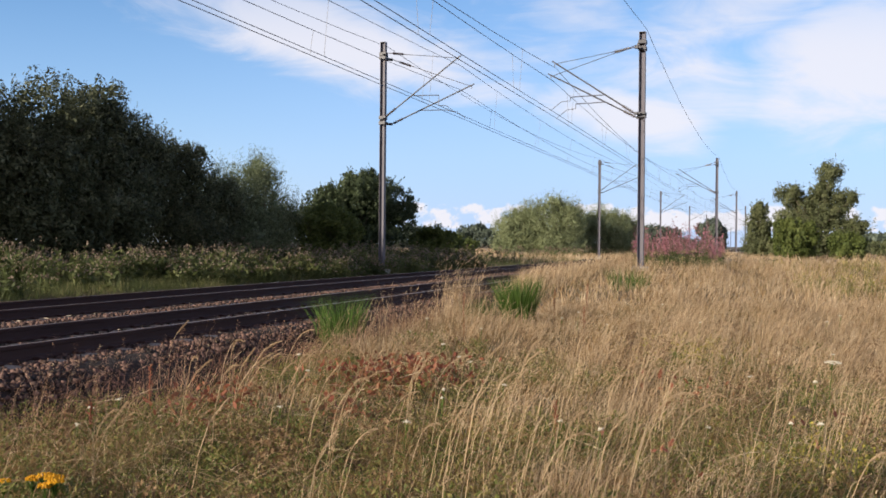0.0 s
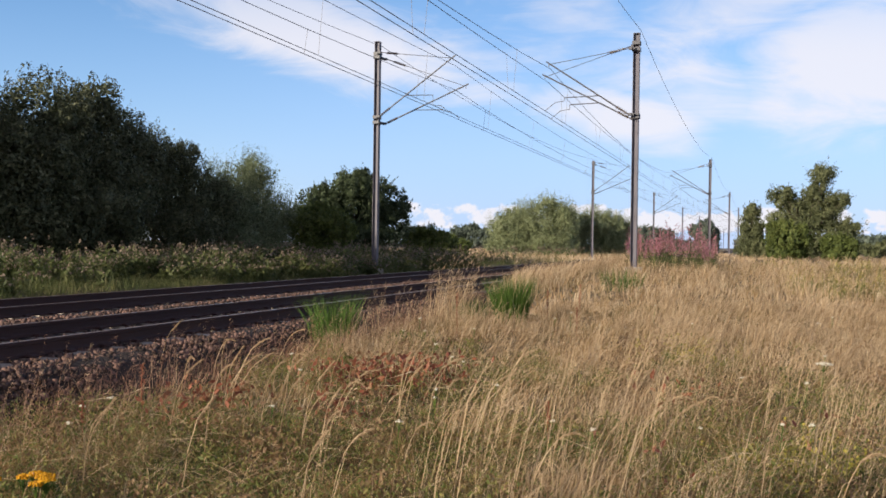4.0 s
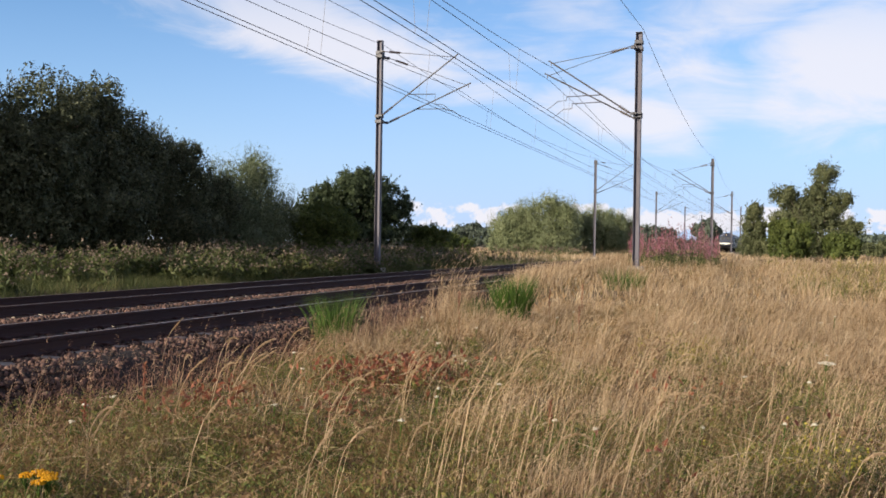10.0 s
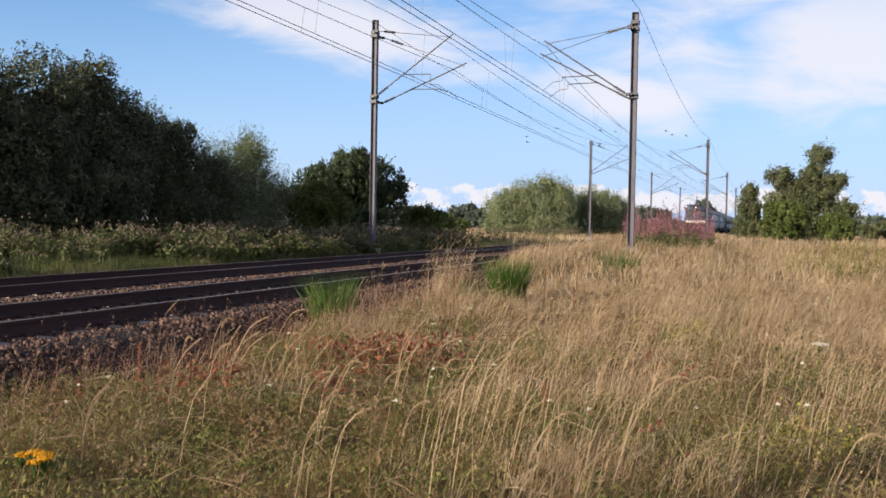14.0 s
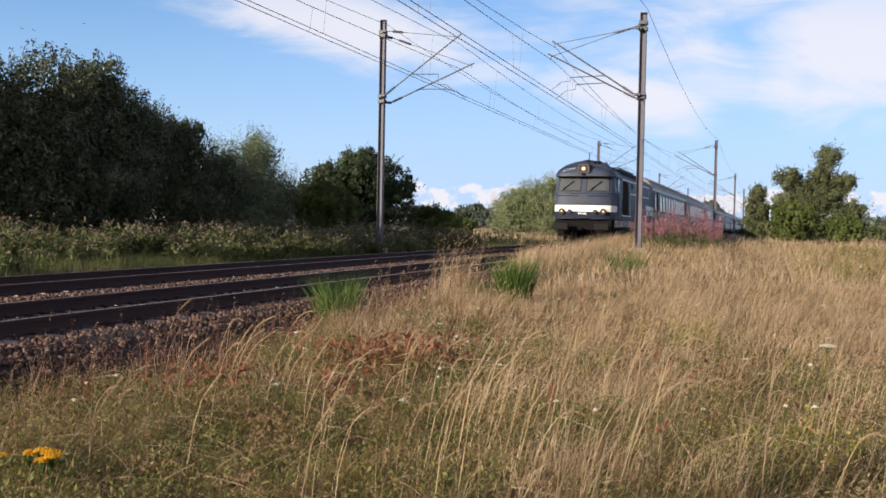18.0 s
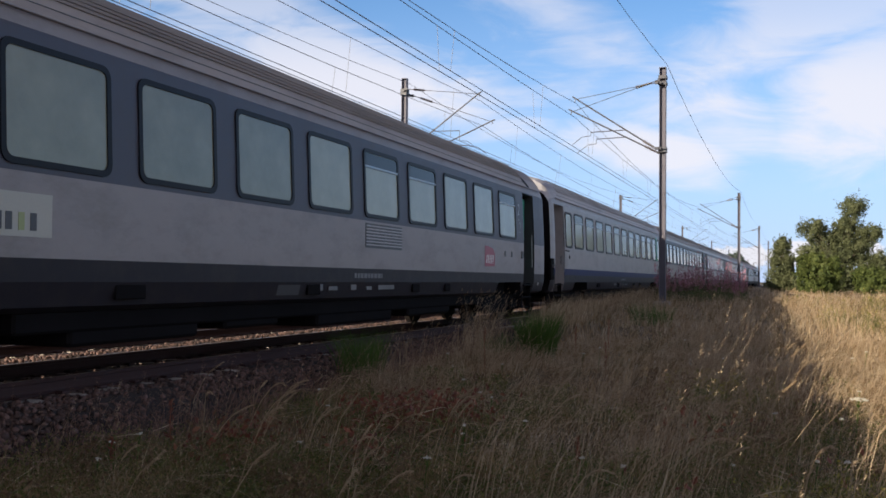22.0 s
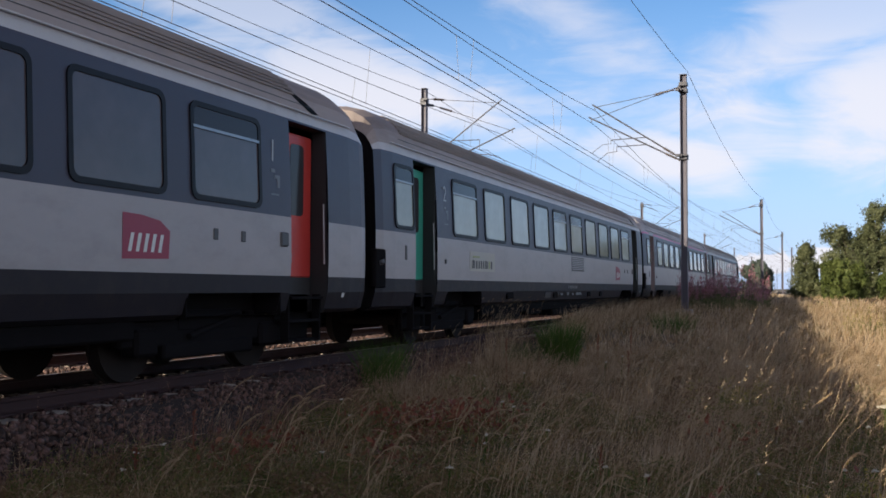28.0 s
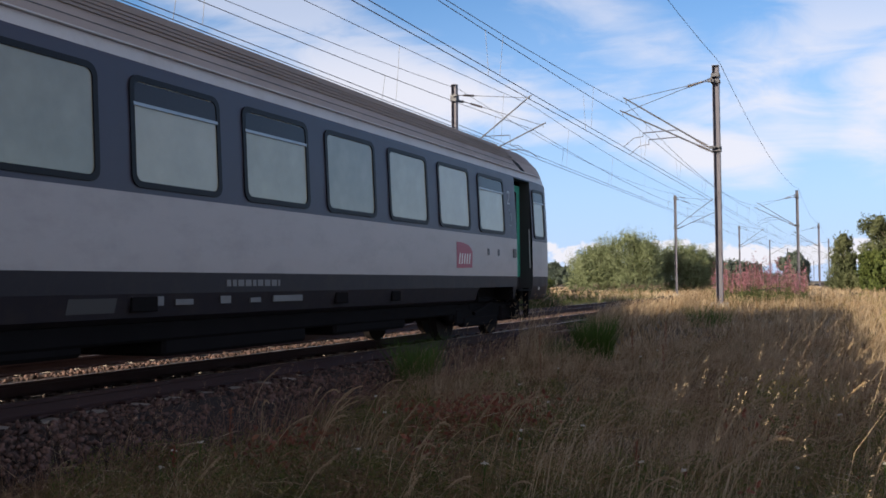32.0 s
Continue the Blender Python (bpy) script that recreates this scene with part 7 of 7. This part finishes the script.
    for s in (-1, 1):
        brow.sweep([(0, -16.65, 3.47), (s * 0.7, -16.64, 3.47), (s * 1.12, -16.58, 3.47), (s * 1.34, -16.42, 3.47), (s * 1.425, -16.1, 3.47), (s * 1.42, -15.5, 3.47)], 0.024)
    part("brow", brow, LOCO_ROOF, cab_ob)
    boxl = part("lamp_box", Mesh().box(-0.27, 0.27, -16.66, -16.1, 3.62, 4.03, 0.02), BRASS, cab_ob, "square brown headlamp box")
    part("lamp_rim", Mesh().box(-0.27, 0.27, -16.70, -16.655, 3.62, 3.665).box(-0.27, 0.27, -16.70, -16.655, 3.985, 4.03).box(-0.27, -0.22, -16.70, -16.655, 3.665, 3.985).box(0.22, 0.27, -16.70, -16.655, 3.665, 3.985), LAMP_RIM, boxl, "pale brown square rim")
    part("lamp_bowl", Mesh().tube((0, -16.66, 3.82), (0, -16.69, 3.82), 0.15, 0.15, n=20), LENS, boxl, smooth=True)
    part("headlamp", Mesh().tube((0, -16.685, 3.82), (0, -16.71, 3.82), 0.075, 0.05, n=18), LAMP_ON, boxl, "lit round headlamp")
    part("lamp_bracket", Mesh().box(-0.10, 0.10, -16.68, -16.5, 3.50, 3.62, 0.02), UNDER, boxl)
    part("antenna", Mesh().tube((0.12, -15.9, 4.05), (0.12, -15.9, 4.62), 0.022, 0.016, n=6), UNDER, cab_ob)
    for x in (0.42, 0.62):
        part("horn", Mesh().tube((x, -16.0, 4.14), (x, -15.7, 4.20), 0.075, 0.05, n=12), UNDER, cab_ob, smooth=True)
    part("horn_box", Mesh().box(0.72, 0.95, -15.9, -15.5, 4.02, 4.16, 0.03), LOCO_ROOF, cab_ob)
    for k, (x, z, w, h) in enumerate(((-1.02, 3.70, 0.10, 0.12), (-0.88, 3.74, 0.12, 0.10), (-0.72, 3.77, 0.16, 0.07), (-0.52, 3.80, 0.05, 0.09))):
        part("paint_stroke", on_front(x, x + w, z, z + h, 0.006, 0.01), FADED_MARK, cab_ob, "pale sprayed stroke")
    num = Mesh()
    for i in range(5):
        x = -0.20 + 0.085 * i
        num.box(x, x + 0.055, front_y(0, 1.70) - 0.012, front_y(0, 1.70) + 0.01, 1.67, 1.785)
    part("number_bars", num, WHITE_MARK, cab_ob, "small pale number bars")
    part("maker_plate", on_front(-0.30, 0.30, 2.18, 2.31, 0.02, 0.03), LOCO_ROOF, cab_ob, "dark relief plate")
    part("foot_bracket", on_front(-0.24, 0.24, 1.50, 1.54, 0.09, 0.08), LOCO_ROOF, cab_ob)
    # buffer beam, couplings, snow plough
    beam = Mesh().box(-1.34, 1.34, -16.50, -16.2, 0.92, 1.44, 0.04).box(-1.2, -0.5, -16.42, -16.3, 0.62, 0.92, 0.02).box(0.5, 1.2, -16.42, -16.3, 0.62, 0.92, 0.02)
    part("buffer_beam", beam, UNDER, lo)
    part("coupling_hook", Mesh().tube((0, -16.6, 1.0), (0, -17.0, 0.98), 0.05, n=8), UNDER, lo)
    for x in (-0.5, -0.3, 0.3, 0.5):
        part("brake_hose", Mesh().sweep([(x, -16.60, 0.85), (x * 0.95, -16.8, 0.6), (x * 0.8, -16.72, 0.42)], 0.025), UNDER, lo)
    for s in (-1, 1):
        part("rail_guard", Mesh().prism([(-16.2, 0.62), (-15.85, 0.62), (-15.95, 0.16), (-16.15, 0.16)], "x", s * 0.62, s * 0.92), UNDER, lo)
        part("air_pipe", Mesh().sweep([(s * 0.42, -16.46, 0.98), (s * 0.46, -16.74, 0.78), (s * 0.40, -16.80, 0.48), (s * 0.32, -16.66, 0.34)], 0.032), BUFFER, lo)
    # side: louvre panel, framed lines, chevron, roof grille, hatches
    for s in (1, -1):
        def flat(poly, lift, depth=0.006):
            mm = Mesh()
            k = len(poly)
            v = [(s * (loco_x(z) + lift), y, z) for y, z in poly] + [(s * (loco_x(z) + lift - depth), y, z) for y, z in poly]
            return mm.add(v, [tuple(range(k))] + [(i, (i + 1) % k, k + (i + 1) % k, k + i) for i in range(k)])

        gm = Mesh()
        for za, zb in ((1.72, 2.20), (2.20, 3.00), (3.00, 3.40)):
            ya, yb = (-13.84 + 0.24 * smooth01(z, 2.2, 3.4) for z in (za, zb))
            gm.add([(s * (loco_x(z) + 0.006), y, z) for y, z in ((ya, za), (-11.68, za), (-11.70, zb), (yb, zb))], [(0, 1, 2, 3)])
        gr = part("louvre_panel", gm, GRILLE, lo, "black louvred intake panel")
        for i in range(24):
            y = -13.74 + 0.086 * i
            zs = (1.76, 2.2, 2.6) if y < -13.56 else (1.76, 2.2, 3.0, 3.36)
            sm = Mesh()
            for za, zb in zip(zs, zs[1:]):
                sm.add([(s * (loco_x(z) + d), y + e, z) for z in (za, zb) for d, e in ((0.007, 0.0), (0.020, 0.012), (0.007, 0.03))], [(0, 1, 4, 3), (1, 2, 5, 4)])
            part("slat", sm, SLAT, gr)
        pts = [(-14.45, 2.28), (-13.56, 3.48), (-2.60, 3.48), (-2.97, 2.85), (-10.90, 2.85), (-11.23, 2.28), (-10.70, 1.66), (-13.88, 1.66), (-14.45, 2.28)]
        ln = Mesh()
        for a, b in zip(pts, pts[1:]):
            p = Vector((s * (loco_x(a[1]) + 0.006), a[0], a[1]))
            q = Vector((s * (loco_x(b[1]) + 0.006), b[0], b[1]))
            d = (q - p).normalized()
            u = d.cross(Vector((s, 0, 0))) * 0.028
            ln.add([p - u, q - u, q + u, p + u], [(0, 1, 2, 3)])
            ln.add([p - u + Vector((-0.01 * s, 0, 0)), q - u + Vector((-0.01 * s, 0, 0)), q + u + Vector((-0.01 * s, 0, 0)), p + u + Vector((-0.01 * s, 0, 0))], [(0, 1, 2, 3)])
        part("pale_line", ln, LOCO_WHITE, lo, "thin pale framing line")
        part("chevron", flat([(-4.55, 2.38), (-0.5, 2.38), (-0.5, 2.12), (-4.3, 2.12)], 0.006), LOCO_WHITE, lo)
        part("chevron", flat([(-4.25, 2.07), (-0.5, 2.07), (-0.5, 1.82), (-4.0, 1.82)], 0.006), LOCO_WHITE, lo)
        part("nameplate", flat([(-3.3, 2.03), (-2.3, 2.03), (-2.3, 1.86), (-3.3, 1.86)], 0.012), LOCO_GREY, lo)
        part("vent", flat([(-10.6, 3.12), (-9.9, 3.12), (-9.9, 3.38), (-10.6, 3.38)], 0.008), GRILLE, lo)
        nb = Mesh()
        for i in range(4):
            y = -7.68 + 0.17 * i + (0.13 if i == 3 else 0)
            nb.box(s * (loco_x(1.96) + 0.002), s * (loco_x(1.96) + 0.009), y, y + 0.09, 1.86, 2.06)
        part("number_bars", nb, WHITE_MARK, lo, "pale number bars")
        for y, z, r in ((-9.02, 1.41, 0.12), (-10.35, 1.81, 0.11), (-6.14, 1.82, 0.10), (-8.45, 1.41, 0.06)):
            cap = part("filler_cap", Mesh().tube((s * 1.43, y, z), (s * 1.465, y, z), r, n=14), GRILLE, lo)
            part("cap_disc", Mesh().tube((s * 1.46, y, z), (s * 1.47, y, z), r * 0.5, n=12), LOCO_GREY, cap)
        hatch = part("hatch", flat([(-9.34, 1.93), (-7.80, 1.93), (-7.80, 2.33), (-9.34, 2.33)], 0.010), LOCO_NAVY, lo, "dark framed side hatch")
        part("hatch_door", flat([(-9.28, 1.98), (-7.86, 1.98), (-7.86, 2.28), (-9.28, 2.28)], 0.016), LOCO_BLUE, hatch)
        part("hatch_ring", Mesh().tube((s * 1.44, -8.60, 2.10), (s * 1.466, -8.60, 2.10), 0.15, n=18), LOCO_NAVY, hatch)
        for y in (-15.9, -14.95):
            part("step_hole", flat([(y, 1.16), (y + 0.22, 1.16), (y + 0.22, 1.34), (y, 1.34)], 0.012), GRILLE, lo)
        for y in (-13.4, -12.2, -9.6, -5.0):
            part("pipe_loop", Mesh().sweep([(s * 1.445, y, 1.12), (s * 1.46, y - 0.08, 1.24), (s * 1.46, y, 1.36), (s * 1.46, y + 0.25, 1.38), (s * 1.445, y + 0.5, 1.39)], 0.012), GRILLE, lo)
        part("waist_moulding", Mesh().box(s * 1.44, s * 1.465, -14.0, -0.5, 1.60, 1.64, 0.008), LOCO_BLUE, lo)
    rg = part("roof_grille", Mesh().prism([(-1.24, 3.70), (-1.06, 4.02), (1.06, 4.02), (1.24, 3.70)], "y", -12.4, -4.1), GRILLE, lo, "raised black roof grille")
    part("grille_lid", Mesh().prism([(-1.06, 4.02), (-0.98, 4.14), (0.98, 4.14), (1.06, 4.02)], "y", -12.5, -7.0).prism([(-1.04, 4.02), (-0.94, 4.09), (0.94, 4.09), (1.04, 4.02)], "y", -7.0, -4.0), LOCO_ROOF, rg)
    for i in range(32):
        y = -12.3 + 0.257 * i
        for sgn in (1, -1):
            part("grille_bar", Mesh().tube((sgn * 1.245, y, 3.71), (sgn * 1.075, y, 4.01), 0.014, n=4), LOCO_ROOF, rg)
    # oil and soot run down over the pale band
    for s in (1, -1):
        for ya, yb, mat in ((-9.9, -6.9, OIL), (-12.05, -11.6, SOOT), (-10.9, -9.6, SOOT), (-13.1, -12.5, SOOT)):
            sheet = Mesh().add([(s * 1.4455, ya, 1.12), (s * 1.4455, yb, 1.12), (s * 1.4455, yb, 1.405), (s * 1.4455, ya, 1.405)], [(0, 1, 2, 3)])
            part("oil_stain", sheet, mat, lo, "dark oily stain on the pale band")
    part("exhaust_cowl", Mesh().box(-0.55, 0.55, -5.0, -2.6, 4.05, 4.28, 0.06), LOCO_ROOF, lo)
    part("underframe", Mesh().box(-1.32, 1.32, -15.6, -0.5, 0.72, 1.06, 0.03), UNDER, lo)
    # added dark block that hides the sunlit ballast beyond, as deep shade would
    part("drive_casing", Mesh().box(-0.58, 0.58, -15.2, -0.9, 0.13, 0.74, 0.05), UNDER, lo)
    part("fuel_tank", Mesh().box(-1.28, 1.28, -10.4, -6.6, 0.17, 0.80, 0.08), UNDER, lo)
    part("battery_box", Mesh().box(-1.26, 1.26, -6.5, -5.5, 0.22, 0.76, 0.05), UNDER, lo)
    for y in (-13.4, -3.7):
        b = build_bogie(lo, y, 2.45)
        part("traction_motor", Mesh().box(-0.62, 0.62, -1.55, 1.0, 0.16, 0.80, 0.08), UNDER, b)
        for s in (1, -1):
            side = Mesh().prism([(-1.95, 0.62), (-1.6, 0.34), (-0.55, 0.30), (0.55, 0.30), (1.6, 0.34), (1.95, 0.62), (1.95, 0.80), (-1.95, 0.80)], "x", s * 1.12, s * 1.22)
            part("side_frame", side, UNDER, b)
            part("brake_cylinder", Mesh().tube((s * 1.22, -0.35, 0.50), (s * 1.22, 0.35, 0.50), 0.10, n=12), UNDER, b, smooth=True)
            part("sand_box", Mesh().box(s * 1.24 - 0.11, s * 1.24 + 0.11, 1.98, 2.32, 0.50, 1.02, 0.03), GRILLE, b)
    return lo


LOCO = None
COACHES = []


# ---- the place ----
build_ground()
build_ballast()
build_track(XN, "near railway track with rusty rails on pale sleepers")
build_track(XF, "far railway track with rusty rails on pale sleepers")
build_overhead()
build_trees()
build_herbs()
build_grass()
STALK_THINGS = build_stalks()
BIRDS = build_birds()
LOCO = build_loco()
COACHES = build_train()

# seconds and place along the line of the coupling behind the locomotive
RUN = ((0, 455.6), (2, 412.0), (4, 368.2), (6, 324.4), (8, 280.5), (10, 236.6), (12, 192.8), (14, 149.0), (15, 127.0), (16, 105.1), (17, 82.9), (18, 61.0), (19, 39.3), (20, 17.6),
       (21, -4.0), (22, -25.32), (23, -46.86), (24, -67.0), (25, -86.95), (26, -106.4), (27, -125.5), (28, -144.2), (29, -162.5), (30, -180.45), (31, -198.2), (32, -215.1))


# swallows: place at 14 seconds and speed, in metres and metres a second; a flock that crosses over the line
FLIGHTS = [((-15.0 + 1.4 * k + 1.6 * math.sin(k * 2.3), 60 + 2.5 * math.cos(k * 1.7), 6.8 + 0.5 * math.sin(k * 1.9)), (-11.6 - 0.35 * (k % 4), -0.6 + 0.3 * (k % 3), 2.0 + 0.15 * (k % 3))) for k in range(9)]


def sway(k, t):
    """Degrees by which a stalk leans: gently at first, hard while the train passes."""
    wind = 3.0 + 9.0 * float(smooth01(t, 18.5, 20.5))
    return wind * (math.sin(1.9 * t + 1.3 * k) + 0.4 * math.sin(4.3 * t + 0.7 * k)) * 0.6 + 6.0 * float(smooth01(t, 19, 20.5)), 0.5 * wind * math.sin(2.6 * t + 2.1 * k)


def motions():
    for k, st in enumerate(STALK_THINGS):
        x, y, h, turn = STALKS[k]
        z = float(ground_z(x, y)) - 0.02
        walk(st, [(0.5 * i, pose(x, y, z, sway(k, 0.5 * i)[1], sway(k, 0.5 * i)[0], turn)) for i in range(65)])
    for k, b in enumerate(BIRDS):
        (x, y, z), (vx, vy, vz) = FLIGHTS[k]
        head = math.degrees(math.atan2(-vx, vy))
        rows = []
        for i in range(65):
            t = 0.5 * i
            u = min(max(t, 10.0), 22.0) - 14.0
            rows.append((t, pose(x + vx * u, y + vy * u, max(z + vz * u, 4.0) + 0.3 * math.sin(1.5 * t + k), 6 * math.sin(1.3 * t + k), 14 * math.sin(1.7 * t + 2 * k), head)))
        walk(b, rows)
    walk(LOCO, [(t, pose(XN, s, 0)) for t, s in RUN])
    for k, c in enumerate(COACHES):
        walk(c, [(t, pose(XN, s + 26.4 * k + (0.38 if k == 2 else 0.0), 0)) for t, s in RUN])


motions()
